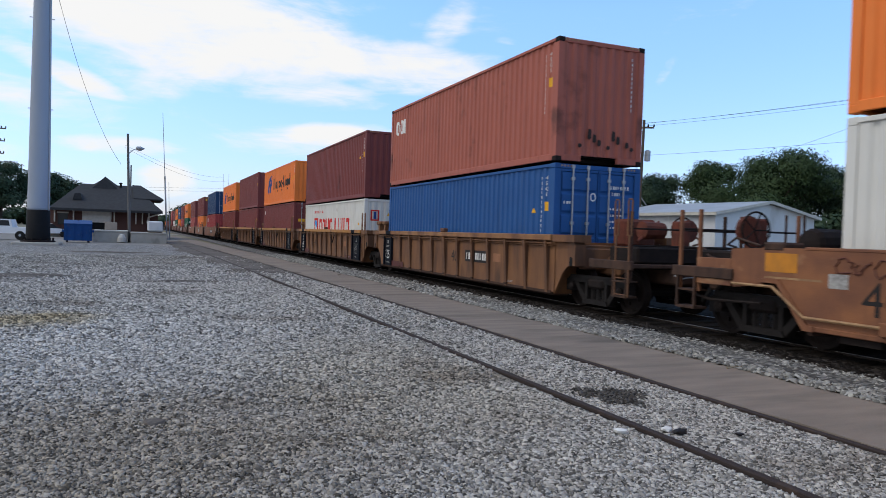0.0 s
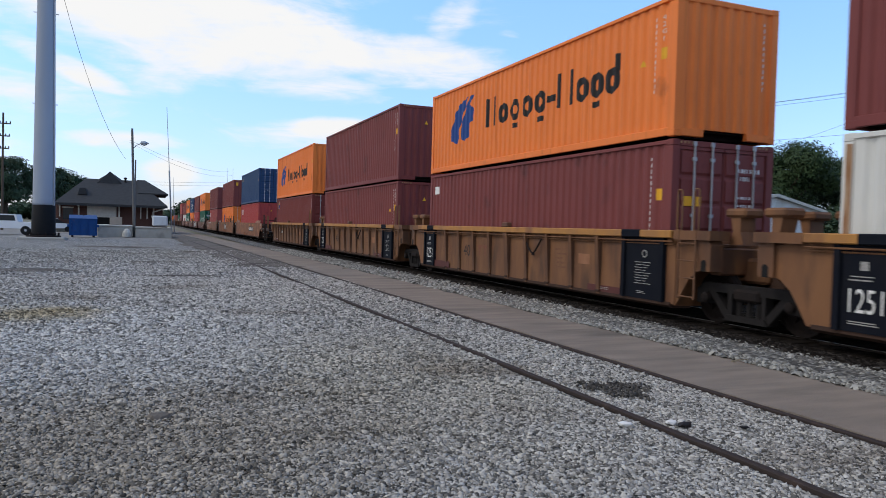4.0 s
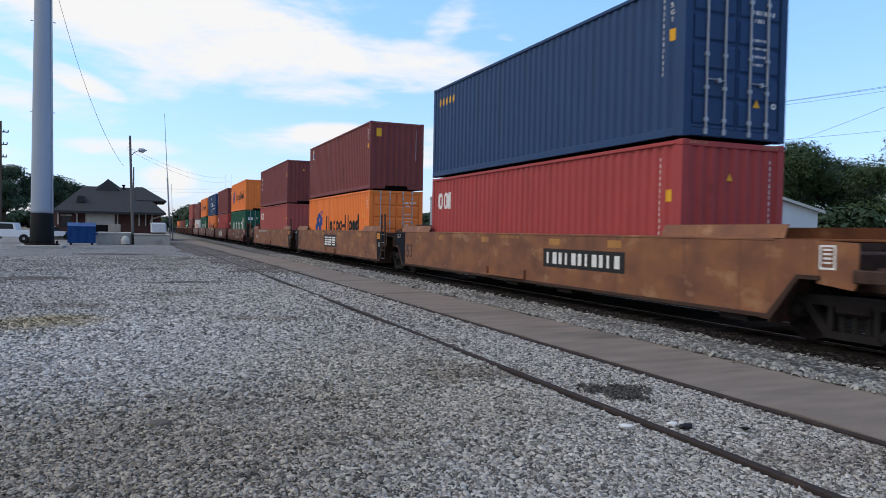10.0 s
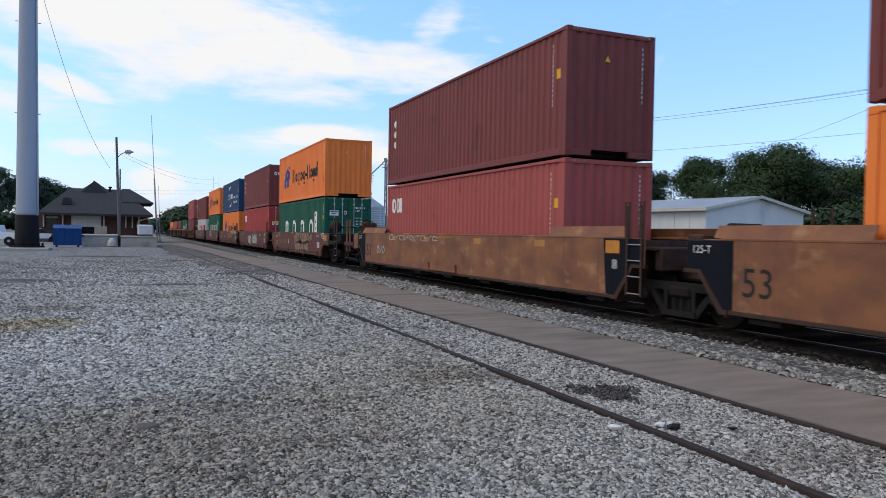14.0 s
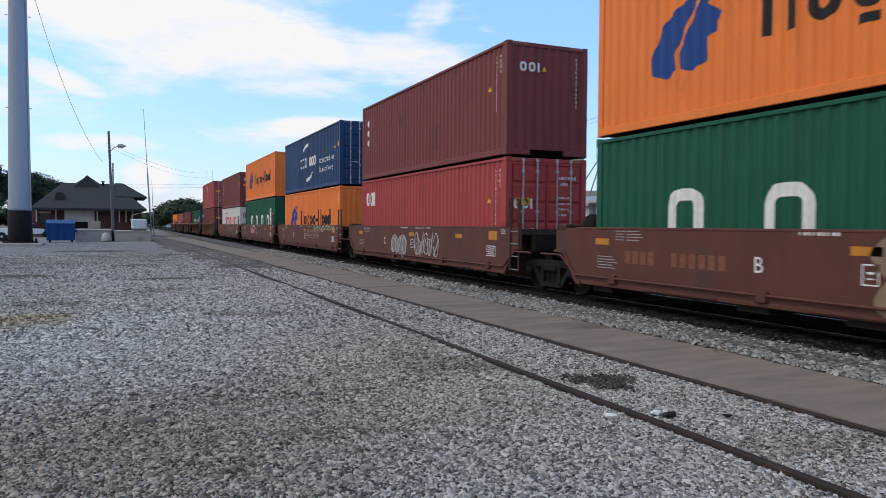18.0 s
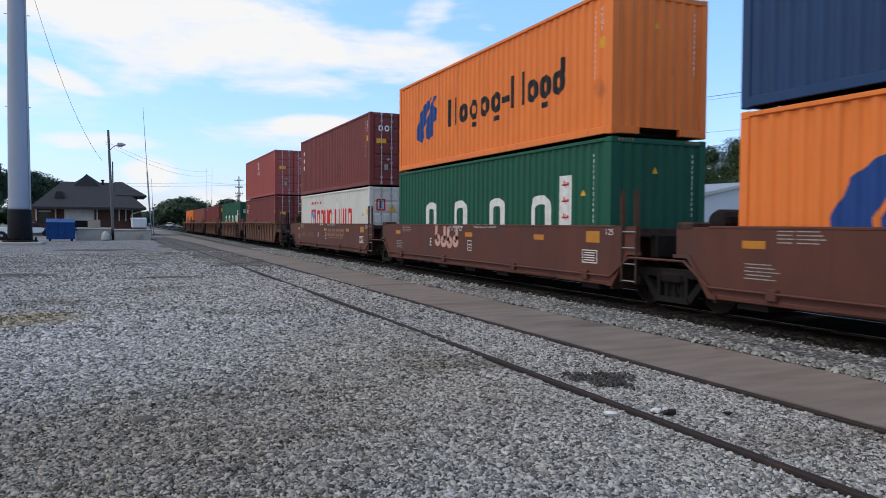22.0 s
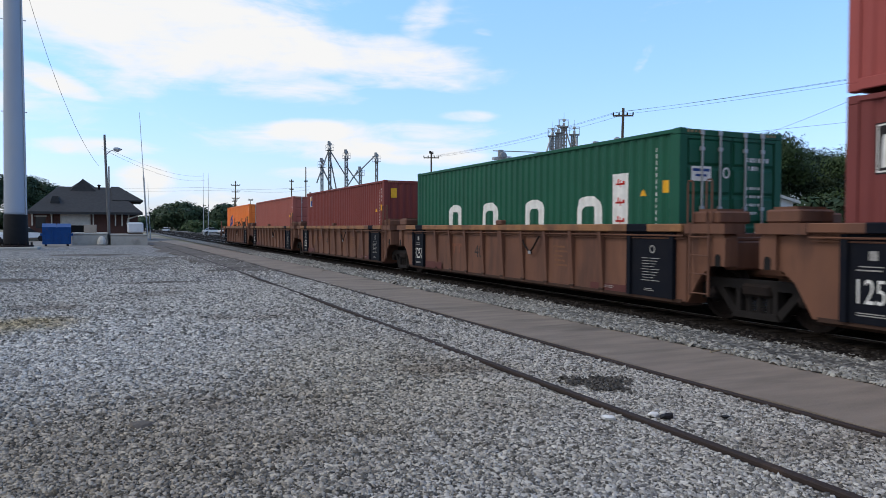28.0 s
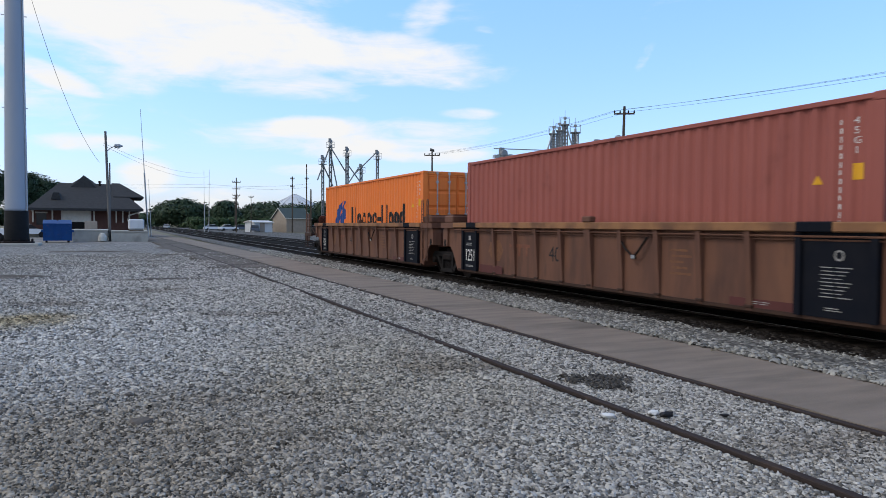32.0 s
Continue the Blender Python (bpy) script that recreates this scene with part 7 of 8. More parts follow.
def mast(x, y, h, r, lean, label):
    p = thing("antenna_mast", pose(x, y, 0, 0, lean, 0), label, "mast")
    part("lower_tube", Shape().tube([(0, 0, 0), (0, 0, h * 0.5)], r, 8), M["galv"], p)
    part("upper_tube", Shape().tube([(0, 0, h * 0.5), (0, 0, h)], r * 0.6, 6, r * 0.3), M["galv"], p)
    part("clamp", Shape().box(-0.07, 0.07, -0.07, 0.07, h * 0.46, h * 0.49), M["steel_dark"], p)

mast(3.75, 95, 15.4, 0.09, -3.0, "thin tall metal antenna mast")
mast(4.1, 96, 7.0, 0.06, -2.0, "short thin metal antenna mast")

def wire(points, r, label, sag=0.0):
    """Cables between points, each span hanging by sag."""
    s = Shape()
    for a, b in zip(points, points[1:]):
        pts = []
        for k in range(13):
            q = k / 12
            pts.append((a[0] + (b[0] - a[0]) * q, a[1] + (b[1] - a[1]) * q, a[2] + (b[2] - a[2]) * q - sag * 4 * q * (1 - q)))
        s.tube(pts, r, 4)
    return tagged(part("cable", s, M["wire"]), label, "cable")

wire([(-6.1, 58, 21), (-1.15, 70, 6.9)], 0.016, "thin slack cable down from the monopole", 2.0)
wire([(-0.9, 72, 8.8), (16.2, 149, 11.6)], 0.011, "thin dark overhead cable", 0.9)
wire([(-0.9, 72, 8.6), (16.9, 149, 10.9)], 0.011, "thin dark overhead cable", 1.2)

# ---- vehicles
def pickup(x, y, turn, mat, label, scale=1.0):
    c = thing("pickup_truck", pose(x, y, 0, 0, 0, turn), label, "car")
    body = Shape().prism([(-2.8, 0.55), (-2.75, 1.05), (-1.1, 1.12), (1.0, 1.12), (2.6, 1.0), (2.75, 0.9), (2.8, 0.55)], "y", -0.95, 0.95)
    part("body", body, mat, c)
    part("cab", Shape().prism([(-1.15, 1.10), (-1.0, 1.75), (0.55, 1.78), (1.15, 1.12)], "y", -0.85, 0.85), mat, c)
    part("side_window", Shape().prism([(-0.95, 1.2), (-0.85, 1.66), (0.5, 1.68), (0.95, 1.2)], "y", -0.87, -0.85), M["glass"], c, "dark side glass")
    part("side_window", Shape().prism([(-0.95, 1.2), (-0.85, 1.66), (0.5, 1.68), (0.95, 1.2)], "y", 0.85, 0.87), M["glass"], c, "dark side glass")
    part("windshield", Shape().prism([(0.60, 1.72), (1.10, 1.16), (1.13, 1.18), (0.63, 1.74)], "y", -0.75, 0.75), M["glass"], c)
    part("bumper", Shape().box(2.7, 2.9, -0.9, 0.9, 0.5, 0.7, 0.04), M["galv"], c, "chrome bumper")
    for k in (-1, 1):
        part("headlight", Shape().box(2.72, 2.81, k * 0.72 - 0.14, k * 0.72 + 0.14, 0.78, 0.92, 0.03), M["lamp_glass"], c)
        for xx in (-1.75, 1.8):
            w = part("wheel", Shape().lathe([(0.22, -0.12), (0.36, -0.12), (0.40, -0.06), (0.40, 0.06), (0.36, 0.12), (0.22, 0.12)], 16, "y"), M["rubber"], c, "black tyre", m=pose(xx, k * 0.86, 0.40))
            part("rim", Shape().lathe([(0.05, -0.13), (0.23, -0.10), (0.23, 0.10), (0.05, 0.13)], 12, "y"), M["galv"], w)
    return c

def sedan(x, y, turn, mat, label):
    c = thing("parked_car", pose(x, y, 0, 0, 0, turn), label, "car", "parked cars")
    part("body", Shape().prism([(-2.2, 0.35), (-2.25, 0.85), (-1.3, 0.98), (1.0, 0.95), (2.1, 0.78), (2.2, 0.4)], "y", -0.88, 0.88), mat, c)
    part("cabin", Shape().prism([(-1.75, 0.95), (-1.1, 1.42), (0.3, 1.45), (1.05, 0.94)], "y", -0.74, 0.74), M["glass"], c, "dark glass cabin")
    part("roof", Shape().prism([(-1.15, 1.40), (-1.0, 1.46), (0.25, 1.49), (0.4, 1.42)], "y", -0.72, 0.72), mat, c)
    for k in (-1, 1):
        for xx in (-1.4, 1.35):
            part("wheel", Shape().lathe([(0.05, -0.1), (0.30, -0.1), (0.32, 0.0), (0.30, 0.1), (0.05, 0.1)], 14, "y"), M["rubber"], c, m=pose(xx, k * 0.8, 0.32))
    return c

pickup(-10.6, 72.5, 174, M["car_white"], "white pickup truck parked in the lot")
sedan(-8.8, 92, 10, M["car_white"], "white car parked behind the dock")
for x, y, turn, mat, word in ((22, 185, 5, "car_white", "white"), (25, 180, 8, "car_white", "white"), (28.5, 183, 4, "car_grey", "grey"), (31, 178, 0, "car_grey", "grey"), (26, 150, 80, "car_grey", "dark grey"), (16.0, 260, 80, "car_white", "white")):
    sedan(x, y, turn, M[mat], f"{word} car parked beside the tracks")

# ---- trees
def leaf_cloud(name, blobs, count, size, seed):
    """Many small leaf faces over and through rounded masses."""
    rng = np.random.default_rng(seed)
    w = np.array([b[3] * b[4] for b in blobs])
    which = rng.choice(len(blobs), count, p=w / w.sum())
    b = np.array(blobs)[which]
    d = rng.normal(size=(count, 3))
    d /= np.linalg.norm(d, axis=1)[:, None]
    # uneven surface in lumps, thinner below
    r = 0.50 + 0.56 * rng.random(count) ** 0.55
    inner = rng.random(count) < 0.25
    r = np.where(inner, 0.2 + 0.45 * rng.random(count), r)
    lump = 1 + 0.16 * np.sin(d[:, 0] * 7 + b[:, 0]) * np.sin(d[:, 1] * 6 + b[:, 1]) + 0.12 * np.sin(d[:, 2] * 9 + b[:, 2])
    c = b[:, :3] + d * (r * lump)[:, None] * np.stack([b[:, 3], b[:, 3], b[:, 4]], -1)
    n = d + np.array([0.0, 0.0, 0.45]) + rng.normal(size=(count, 3)) * 0.28
    n /= np.linalg.norm(n, axis=1)[:, None]
    u = np.cross(n, rng.normal(size=(count, 3)))
    u /= np.linalg.norm(u, axis=1)[:, None]
    v = np.cross(n, u)
    s = (size * rng.uniform(0.6, 1.4, count) * np.where(inner, 1.8, 1.0))[:, None]
    quad = np.stack([c - u * s, c - v * s * 0.6 + n * s * 0.15, c + u * s, c + v * s * 0.6 - n * s * 0.15], 1)
    me = bpy.data.meshes.new(name)
    me.vertices.add(count * 4)
    me.vertices.foreach_set("co", quad.reshape(-1).astype(np.float32))
    me.loops.add(count * 4)
    me.loops.foreach_set("vertex_index", np.arange(count * 4, dtype=np.int32))
    me.polygons.add(count)
    me.polygons.foreach_set("loop_start", np.arange(0, count * 4, 4, dtype=np.int32))
    me.update(calc_edges=True)
    return me

def tree(x, y, h, w, seed, mat="leaf", leaves=5200, size=0.22, label="broad leafy green tree"):
    rnd = random.Random(seed)
    t = thing("tree", pose(x, y, 0, 0, 0, rnd.uniform(0, 360)), label, "tree", "trees")
    blobs = [(0, 0, h * 0.62, w * 0.34, h * 0.28)]
    trunk = Shape().tube([(0, 0, -0.2), (0.05, 0.02, h * 0.2), (-0.05, 0.05, h * 0.42), (0, 0, h * 0.7)], 0.04 * h, 8, 0.012 * h)
    for k in range(9):
        a, q = rnd.uniform(0, 6.28), rnd.uniform(0.35, 0.8)
        cx, cy, cz = w * 0.36 * math.cos(a), w * 0.36 * math.sin(a), h * q
        blobs.append((cx, cy, cz, w * rnd.uniform(0.13, 0.24), h * rnd.uniform(0.10, 0.18)))
        trunk.tube([(0, 0, h * 0.3), (cx * 0.5, cy * 0.5, h * 0.3 + (cz - h * 0.3) * 0.6), (cx, cy, cz)], 0.014 * h, 5, 0.004 * h)
    for k in range(4):
        a = rnd.uniform(0, 6.28)
        blobs.append((w * 0.16 * math.cos(a), w * 0.16 * math.sin(a), h * rnd.uniform(0.8, 0.9), w * 0.15, h * 0.11))
    part("trunk", trunk, M["bark"], t, "rough brown trunk")
    me = leaf_cloud("crown", blobs, leaves, size, seed)
    me.materials.append(M[mat])
    o = new("crown", me)
    o.parent = t
    o["label"] = "dense green leaf crown"

def woods(name, x0, x1, y0, y1, n, h, w, seed, mat, count, size, label):
    rnd = random.Random(seed)
    blobs = []
    for k in range(n):
        x, y, q = rnd.uniform(x0, x1), rnd.uniform(y0, y1), rnd.uniform(0.7, 1.1)
        for j in range(4):
            blobs.append((x + rnd.uniform(-w, w) * 0.5, y + rnd.uniform(-w, w) * 0.5, h * q * rnd.uniform(0.25, 0.8), w * rnd.uniform(0.35, 0.6), h * q * 0.24))
    me = leaf_cloud(name, blobs, count, size, seed)
    me.materials.append(M[mat])
    return tagged(new(name, me), label, "trees", kind="stuff")

for i, (x, y, h, w) in enumerate(((48.3, 58.6, 8.6, 7.5), (50.0, 52.0, 9.3, 8.5), (52.8, 48.6, 10.6, 10), (63, 49.3, 9.8, 10), (58.5, 39.5, 10.4, 10.5), (61, 32, 9.8, 11), (65, 24, 10.6, 12), (66, 16, 11, 12))):
    tree(x, y, h, w, 20 + i, "leaf" if i % 3 else "leaf_dark", 30000 if i < 5 else 5000, 0.10 if i < 5 else 0.22)
for i, (x, y, h, w) in enumerate(((-19, 130, 11.2, 11), (-13.5, 134, 10.2, 9), (-9.6, 136, 8.6, 8), (-26, 126, 12, 12), (-34, 120, 12, 13))):
    tree(x, y, h, w, 50 + i, "leaf_dark", 15000, 0.16)
woods("far_woods", 18, 62, 318, 350, 30, 12.0, 9, 3, "leaf_dark", 44000, 0.62, "distant dark green woods")
woods("far_woods", 60, 150, 300, 360, 30, 12, 10, 4, "leaf_dark", 30000, 0.8, "distant dark green woods")
woods("far_woods", -90, 18, 420, 470, 40, 9, 12, 5, "leaf_dark", 16000, 1.1, "distant dark green woods")
woods("grove", 44, 70, 222, 244, 16, 9.0, 8, 16, "leaf_dark", 26000, 0.40, "dark green grove before the storage roof")
woods("brush", 20, 46, 205, 250, 30, 4.0, 3.5, 6, "leaf", 14000, 0.4, "green brush beyond the tracks")
woods("brush", 46, 75, 22, 62, 60, 5.2, 4.5, 8, "leaf_dark", 34000, 0.22, "green brush behind the shed")

# ---------------------------------------------------------------- beyond the tracks
def utility_pole(x, y, h, arms, label, lean=0.0, r=0.15):
    p = thing("utility_pole", pose(x, y, 0, 0, lean, 0), label, "utility pole", "utility poles")
    part("pole", Shape().tube([(0, 0, -0.2), (0, 0, h)], r, 8, r * 0.65), M["wood_pole"], p)
    for z, w, turn in arms:
        a = part("crossarm", Shape().box(-w / 2, w / 2, -0.06, 0.06, z - 0.06, z + 0.06), M["wood_pole"], p, m=pose(0, 0, 0, 0, 0, turn))
        for q in (-0.48, -0.2, 0.2, 0.48):
            part("insulator", Shape().lathe([(0.03, 0.05), (0.07, 0.1), (0.05, 0.18), (0.06, 0.24), (0.02, 0.28)], 8, "z", (q * w, 0, z)), M["steel_dark"], a)
    return p

pd = utility_pole(37.0, 47.3, 11.25, ((10.65, 1.6, -38),), "dark wooden utility pole with transformers", 1.5)
for k in (-1, 1):
    part("transformer", Shape().lathe([(0.1, -0.45), (0.24, -0.42), (0.24, 0.38), (0.1, 0.45)], 10, "z", (k * 0.50, 0, 8.45)), M["galv"], pd, "grey transformer can")
utility_pole(35.8, 82.5, 11.0, ((10.25, 1.9, -25), (10.8, 1.0, 40)), "wooden utility pole with crossarms")
utility_pole(22.1, 148.4, 10.8, ((9.9, 1.6, -10), (8.6, 1.4, -10), (7.3, 1.4, -10)), "pale utility pole with three crossarms")
utility_pole(32.8, 146.4, 11.3, ((10.8, 0.8, 0), (9.2, 0.8, 0)), "dark tall wooden utility pole")
utility_pole(34.2, 140.2, 13.4, ((10.5, 0.7, 0),), "tall dark wooden utility pole")
utility_pole(34.0, 136.0, 8.3, (), "short dark wooden pole", r=0.2)
utility_pole(24.9, 148.0, 7.2, ((7.0, 0.9, 0),), "slim grey pole with lamp arm", r=0.08)
utility_pole(28.0, 190.0, 8.5, ((8.1, 1.2, 0),), "weathered brown utility pole")
utility_pole(30.5, 205.0, 9.5, ((9.0, 1.2, 0),), "weathered brown utility pole")
utility_pole(-14.25, 95.0, 13.2, ((12.0, 1.5, 0), (10.6, 1.3, 0), (9.2, 1.2, 0)), "slim pole with three crossarms")
for x in (16.1, 16.9):
    mast(x, 149.0, 12.2, 0.07, 0.8 if x > 16.5 else -0.3, "thin lattice radio mast")
for off in (-0.65, 0.0, 0.65):
    wire([(35.8 + off, 82.5, 10.4), (37.0 + off, 47.3, 10.95 - 0.2 * abs(off)), (43.9 + off, 7.9, 11.0), (50 + off, -28, 11.0)], 0.009, "thin overhead power cable", 0.45)
wire([(37.0, 47.3, 8.4), (43.9, 7.9, 8.2)], 0.009, "thin low overhead cable", 0.3)
wire([(50.3, 48.7, 9.1), (34.1, 24.5, 8.3)], 0.009, "thin slanting service cable", 0.15)
utility_pole(43.9, 7.9, 11.5, ((10.85, 1.5, -10),), "dark wooden utility pole with crossarm")
wire([(-30, 150, 9.0), (16.5, 149, 9.4), (35, 140, 9.6)], 0.014, "thin overhead cable across the tracks", 0.5)
wire([(-30, 152, 8.4), (21.7, 148.4, 9.0), (35, 141, 9.0)], 0.014, "thin overhead cable across the tracks", 0.5)

def gabled(name, x0, x1, y0, y1, h, ridge, wall, roof, label, doors=0, turn=0.0):
    """A shed with its ridge along x, built round its middle and turned."""
    cx, cy = (x0 + x1) / 2, (y0 + y1) / 2
    a, b = (x1 - x0) / 2, (y1 - y0) / 2
    s = thing(name, pose(cx, cy, 0, 0, 0, turn), label, "building")
    part("wall", Shape().prism([(-b, -0.1), (b, -0.1), (b, h), (0, ridge - 0.05), (-b, h)], "x", -a, a), wall, s)
    part("roof", Shape().prism([(-b - 0.3, h - 0.08), (0, ridge), (b + 0.3, h - 0.08), (b + 0.3, h + 0.04), (0, ridge + 0.12), (-b - 0.3, h + 0.04)], "x", -a - 0.3, a + 0.3), roof, s)
    seam = Shape().box(-0.025, 0.025, -b - 0.03, -b, 0, h)
    for k in range(int(2 * a / 1.2)):
        part("siding_seam", seam, wall, s, m=pose(-a + 0.6 + k * 1.2, 0, 0))
    for k in (0.0, 2 * a + 0.64):
        part("gable_trim", Shape().prism([(-b - 0.3, h - 0.12), (0, ridge - 0.04), (0, ridge + 0.14), (-b - 0.3, h + 0.06)], "x", -a - 0.34, -a - 0.30).prism([(b + 0.3, h - 0.12), (0, ridge - 0.04), (0, ridge + 0.14), (b + 0.3, h + 0.06)], "x", -a - 0.34, -a - 0.30), M["trim"], s, "pale gable trim", m=pose(k, 0, 0))
    part("eave_trim", Shape().box(-a - 0.3, a + 0.3, -b - 0.36, -b - 0.30, h - 0.14, h + 0.05), M["trim"], s, "pale eave gutter")
    for k in range(doors):
        part("door", Shape().box(-a + 1.0 + k * 2.6, -a + 2.0 + k * 2.6, -b - 0.04, -b, 0, 2.1), M["stone_wall"], s)
    return s

gabled("metal_shed", 31.3, 40.3, 33.5, 42.9, 3.4, 4.2, M["white_metal"], M["metal_roof"], "long white metal shed with low gable roof", 2, -83.7)
gabled("low_building", 31.5, 38.3, 42.1, 51.5, 3.2, 3.9, M["white_metal"], M["metal_roof"], "low stained white metal building", 2, -83.7)
gabled("brick_office", 31.9, 37.0, 150, 160, 2.9, 5.0, M["stone_wall"], M["green_roof"], "tan building with green hipped roof", 2, 5)
gabled("white_shed", 25.6, 29.2, 150, 158, 2.0, 2.3, M["white_metal"], M["white_metal"], "small white storage shed", 1, 5)

def dome():
    d = thing("storage_dome", pose(58, 255, 0), "huge white fabric storage roof", "building")
    part("wall", Shape().lathe([(7.8, -0.1), (7.8, 8.3)], 32, "z"), M["white_metal"], d)
    r = part("roof", Shape().lathe([(8.1, 8.2), (5, 9.9), (2.0, 11.6), (0.4, 12.3)], 32, "z"), M["white_metal"], d)
    for k in range(16):
        a = 2 * math.pi * k / 16
        part("roof_seam", Shape().tube([(8.1 * math.cos(a), 8.1 * math.sin(a), 8.25), (5 * math.cos(a), 5 * math.sin(a), 9.95), (0.4 * math.cos(a), 0.4 * math.sin(a), 12.3)], 0.1, 4), M["galv"], r)
dome()

def lattice(s, x, y, z0, z1, w, n):
    """A braced square tower."""
    c = [(x - w / 2, y - w / 2), (x + w / 2, y - w / 2), (x + w / 2, y + w / 2), (x - w / 2, y + w / 2)]
    for p in c:
        s.tube([(*p, z0), (*p, z1)], 0.06, 4)
    for k in range(n):
        a, b = z0 + (z1 - z0) * k / n, z0 + (z1 - z0) * (k + 1) / n
        for i in range(4):
            s.tube([(*c[i], a), (*c[(i + 1) % 4], b)], 0.035, 4)
            s.tube([(*c[i], b), (*c[(i + 1) % 4], b)], 0.035, 4)

def bucket_leg(x, y, h, label, w=0.9, k=1.0):
    """A grain leg: two trunks side by side, a braced frame, head and small service deck. k scales the deck."""
    g = thing("elevator_leg", pose(x, y, 0), label, "grain elevator", "grain elevator legs")
    for q in (-0.13, 0.13):
        part("trunk", Shape().box(q - 0.06, q + 0.06, -0.10, 0.10, 0, h - 0.6), M["grey_steel"], g, "slim grey leg trunk")
    s = Shape()
    lattice(s, 0.0, 0.0, 0, h * 0.93, w * 0.8, 12)
    part("tower_frame", s, M["grey_steel"], g, "braced steel frame")
    part("head", Shape().lathe([(0.14, -0.2), (0.34, -0.18), (0.34, 0.18), (0.14, 0.2)], 12, "y", (0, 0, h - 0.45)).box(-0.2, 0.2, -0.16, 0.16, h - 0.9, h - 0.45), M["grey_steel"], g, "rounded head")
    d = 0.62 * k
    part("platform", Shape().box(-d, d, -d, d, h - 1.7, h - 1.64), M["grey_steel"], g)
    r = Shape()
    for z in (0.5, 1.0):
        pts = [(-d, -d, h - 1.6 + z), (d, -d, h - 1.6 + z), (d, d, h - 1.6 + z), (-d, d, h - 1.6 + z), (-d, -d, h - 1.6 + z)]
        r.tube(pts, 0.022, 4)
    for px in (-d, 0, d):
        for py in (-d, d):
            r.tube([(px, py, h - 1.7), (px, py, h - 0.6)], 0.02, 4)
    part("handrail", r, M["grey_steel"], g)["kind"] = "stuff"
    part("motor_box", Shape().box(-0.25, 0.25, 0.3, 0.65, h - 0.6, h + 0.15, 0.04), M["grey_steel"], g)
    return g

def spouts(name, tops, label, r=0.13):
    s = thing(name, Matrix(), label, "grain spout")
    for a, b in tops:
        part("spout", Shape().tube([a, b], r, 6), M["grey_steel"], s)

for i, (x, y, h, w) in enumerate(((36.1, 135.3, 14.7, 0.5), (37.5, 134.9, 17.9, 0.55), (40.5, 134, 16.4, 0.6), (46.0, 132.3, 15.9, 0.5), (43.1, 133.4, 13.2, 0.5))):
    bucket_leg(x, y, h, "grey steel grain elevator leg", w)
spouts("grain_spouts", [((37.4, 134.9, 16.5), (41.0, 134, 10.5)), ((37.4, 134.9, 16.5), (35.0, 135, 10)), ((37.4, 134.9, 15.8), (38.8, 135, 9)), ((45.8, 132.3, 15.5), (41.5, 133.5, 11)), ((42.6, 133.4, 12.5), (40.5, 134, 9.2)), ((35.9, 135.3, 13.5), (38, 135, 9)), ((40.4, 134, 13.4), (43.5, 133.2, 9.0))], "steep grey grain spouts between the legs")

def bin_(x, y, r, h, label):
    b = thing("grain_bin", pose(x, y, 0), label, "grain bin", "grain bins")
    prof = []
    k = 0.0
    while k < h:
        prof += [(r, k), (r + 0.05, k + 0.18), (r, k + 0.36)]
        k += 0.4
    part("shell", Shape().lathe(prof, 28, "z"), M["galv"], b, "ribbed galvanised shell")
    rf = part("roof", Shape().lathe([(r + 0.12, prof[-1][1]), (r * 0.3, h + r * 0.55), (0.25, h + r * 0.62), (0.25, h + r * 0.75)], 28, "z"), M["galv"], b, "ribbed cone roof")
    for q in range(14):
        a = 2 * math.pi * q / 14
        part("roof_rib", Shape().tube([((r + 0.1) * math.cos(a), (r + 0.1) * math.sin(a), prof[-1][1] + 0.05), (0.3 * math.cos(a), 0.3 * math.sin(a), h + r * 0.64)], 0.05, 4), M["galv"], rf)
    return b

bin_(37.6, 62.5, 1.9, 5.9, "ribbed galvanised grain bin")
for x, y in ((37.2, 86), (38.2, 120), (39.6, 122)):
    bin_(x, y, 2.6, 6.0, "ribbed galvanised grain bin")

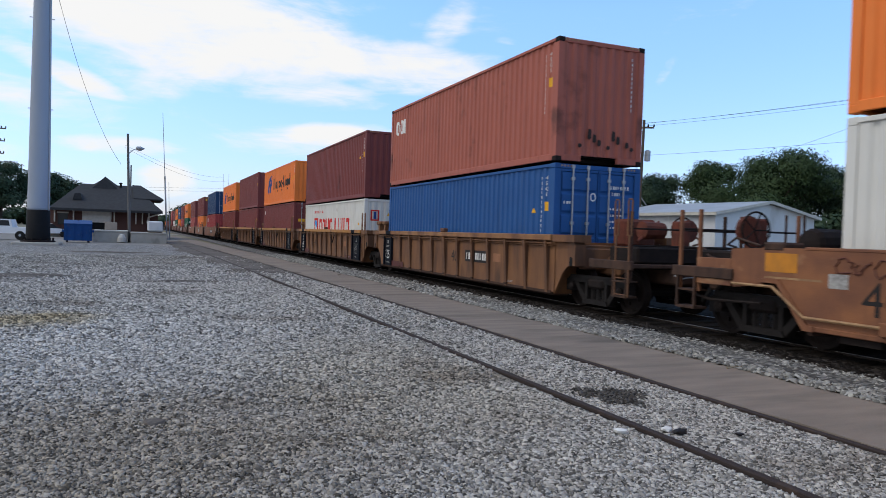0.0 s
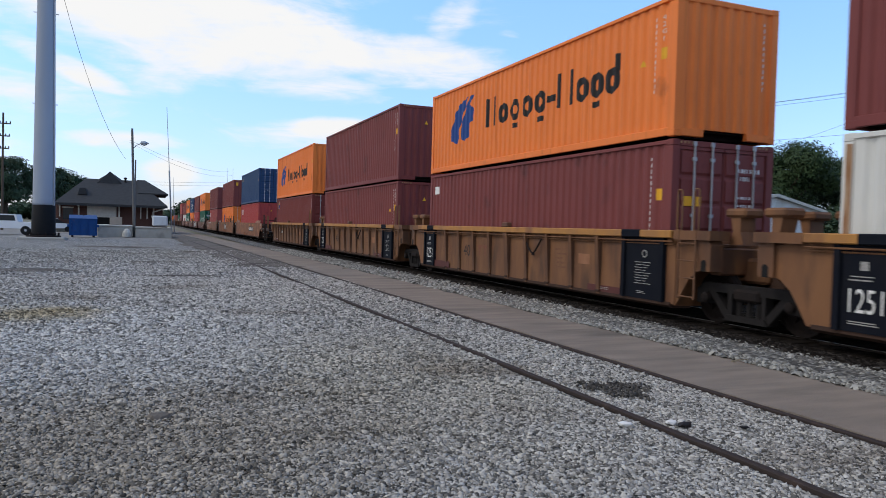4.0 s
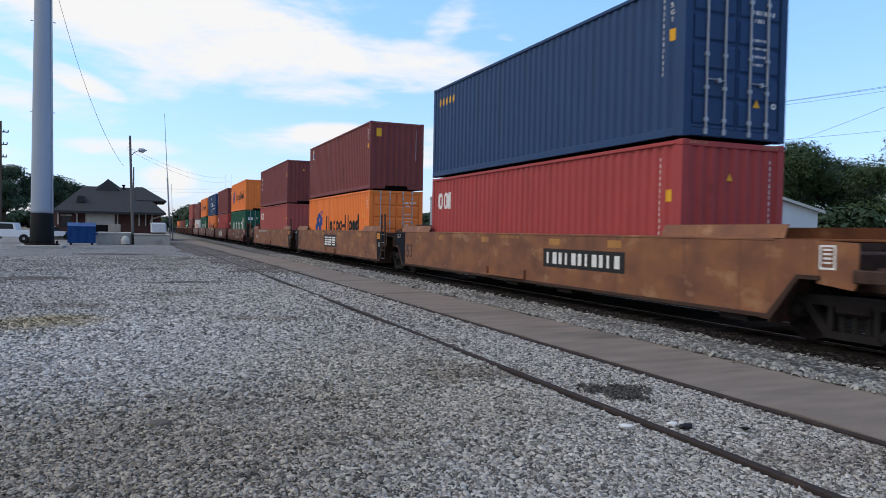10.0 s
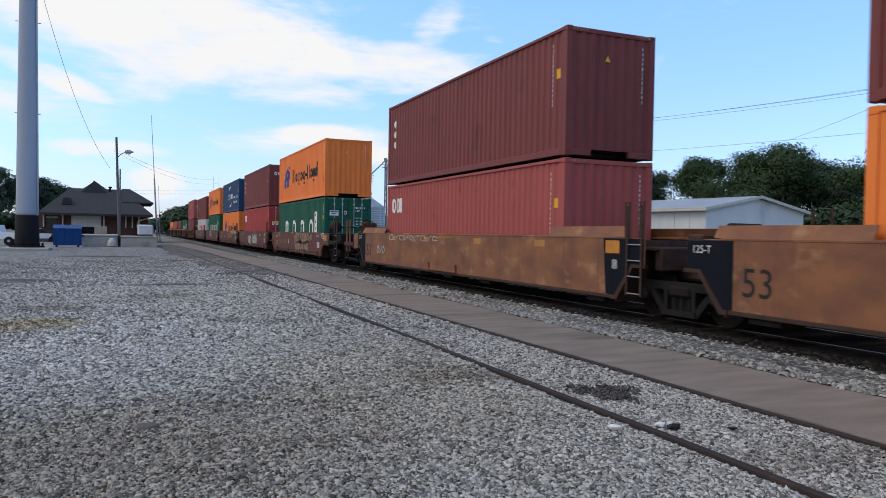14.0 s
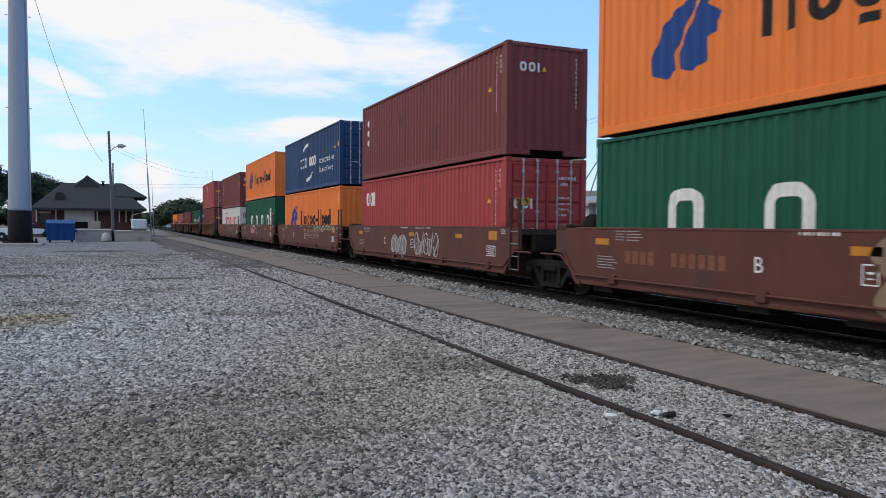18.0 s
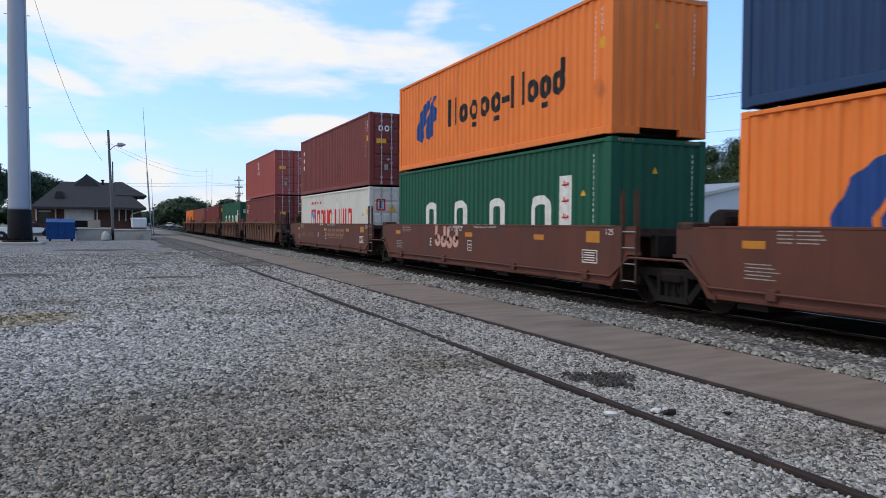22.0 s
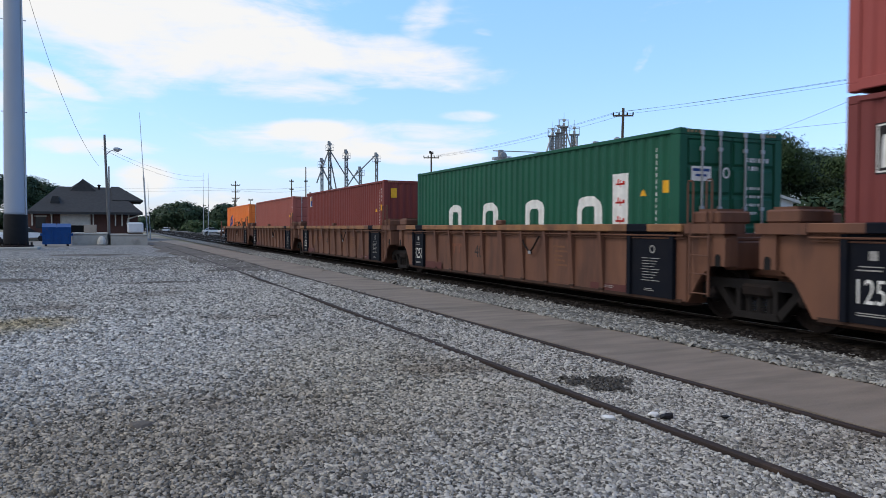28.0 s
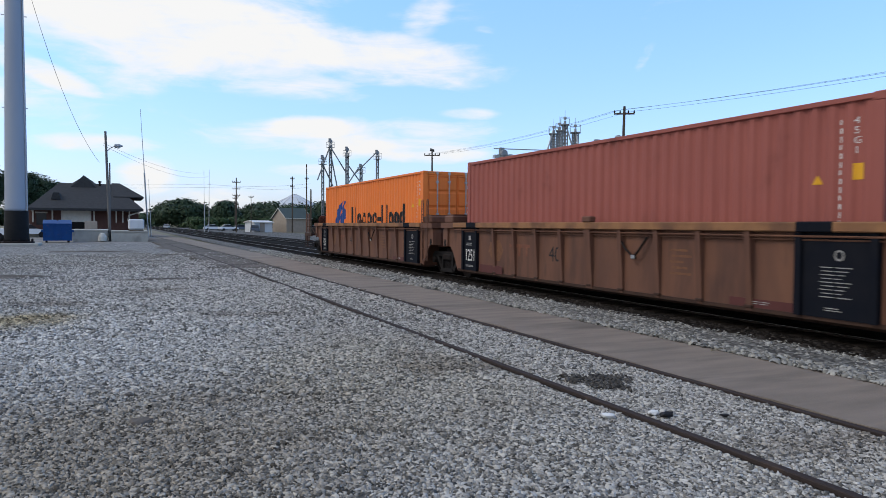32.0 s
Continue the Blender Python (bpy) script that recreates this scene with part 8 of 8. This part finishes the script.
def mill():
    m = thing("grain_mill", pose(42.0, 62.0, 0, 0, 0, -35), "tall grey concrete and steel feed mill", "building")
    part("tower", Shape().box(-1.85, 1.25, -1.6, 1.6, 0, 8.95, 0.05), M["concrete"], m, "grey concrete tower")
    part("parapet", Shape().box(-1.95, 1.35, -1.7, 1.7, 8.95, 9.08, 0.02), M["concrete"], m)
    part("lower_block", Shape().box(-3.9, 2.7, -2.4, 2.2, 0, 5.1, 0.05), M["concrete"], m, "grey concrete base block")
    part("hopper", Shape().prism([(-1.2, 5.1), (1.0, 5.1), (1.0, 8.6), (-0.2, 8.6)], "x", -3.0, -1.85), M["galv"], m, "grey sloping hopper")
    part("chute", Shape().tube([(-2.9, -1.6, 5.1), (-2.0, -1.7, 8.8)], 0.22, 8), M["galv"], m)
    part("lean_to", Shape().prism([(-2.4, 0), (-4.2, 0), (-4.2, 2.4), (-2.4, 3.2)], "x", -3.8, 2.0), M["white_metal"], m)
    for z in (2.0, 3.4):
        part("window", Shape().box(-0.9, 0.1, -2.43, -2.40, z, z + 0.7), M["glass"], m, "small dark window")
    for x, h, wd in ((-1.55, 12.0, 0.55), (-0.95, 12.3, 0.45), (-0.42, 12.9, 0.5), (0.62, 12.1, 0.6)):
        s = Shape()
        lattice(s, x, 0.2, 8.9, h - 1.0, wd, 8)
        part("tower_frame", s, M["grey_steel"], m, "braced steel frame")
        part("casing", Shape().box(x - 0.12, x + 0.12, 0.08, 0.32, 8.9, h - 0.6), M["galv"], m)
        deck = part("head_deck", Shape().box(x - wd * 0.85, x + wd * 0.85, -0.35, 0.75, h - 1.05, h - 0.98), M["grey_steel"], m)
        r = Shape()
        for dx in (-wd * 0.85, 0, wd * 0.85):
            for dy in (-0.35, 0.75):
                r.tube([(x + dx, dy, h - 1.0), (x + dx, dy, h - 0.3)], 0.02, 4)
        for dy in (-0.35, 0.75):
            r.tube([(x - wd * 0.85, dy, h - 0.3), (x + wd * 0.85, dy, h - 0.3)], 0.02, 4)
        part("deck_rail", r, M["grey_steel"], deck)
        part("head", Shape().lathe([(0.06, -0.06), (0.16, -0.05), (0.16, 0.22), (0.06, 0.23)], 10, "y", (x, 0.1, h - 0.32)), M["galv"], m, "rounded leg head")
        part("lightning_rod", Shape().tube([(x, 0.1, h - 0.1), (x, 0.1, h + 0.45)], 0.015, 4), M["galv"], m)
    for a, b in (((-0.42, 0, 12.2), (0.5, 0, 9.1)), ((-1.55, 0, 11.4), (-2.4, -0.4, 8.4)), ((0.62, 0, 11.3), (1.1, -0.8, 9.0)), ((-0.42, -0.6, 9.2), (0.3, -1.7, 6.4))):
        part("spout", Shape().tube([a, b], 0.09, 6), M["galv"], m)
    return m

mill()
bucket_leg(40.7, 55.1, 9.5, "slim grey grain elevator leg", 0.45, 0.6)
spouts("grain_spouts", [((40.7, 55.1, 8.5), (43.0, 53.4, 4.5)), ((40.7, 55.1, 8.3), (38.8, 56.9, 4.2)), ((40.7, 55.1, 8.1), (39.8, 55.9, 4.2))], "thin braces and spouts below the leg", 0.06)
bucket_leg(35.0, 62.9, 9.2, "slim grey grain elevator leg", 0.6)
tagged(part("conveyor_bridge", Shape().box(-3.4, 3.4, -0.35, 0.35, -0.12, 0.12).tube([(-3.4, 0, 0.75), (3.4, 0, 0.75)], 0.05, 4).tube([(-3.4, 0, -0.8), (3.4, 0, -0.8)], 0.12, 6), M["galv"], m=pose(37.6, 63.0, 8.5, 0, 0, -10)), "long grey conveyor bridge between the towers", "conveyor")

# yard and town lie at a slight angle to the main line
SKEW = pose(0, 0, 0, 0, 0, 0.49)
for ob in set(bpy.data.objects) - BEFORE:
    if ob.parent is None:
        ob.matrix_basis = SKEW @ ob.matrix_basis

motions()
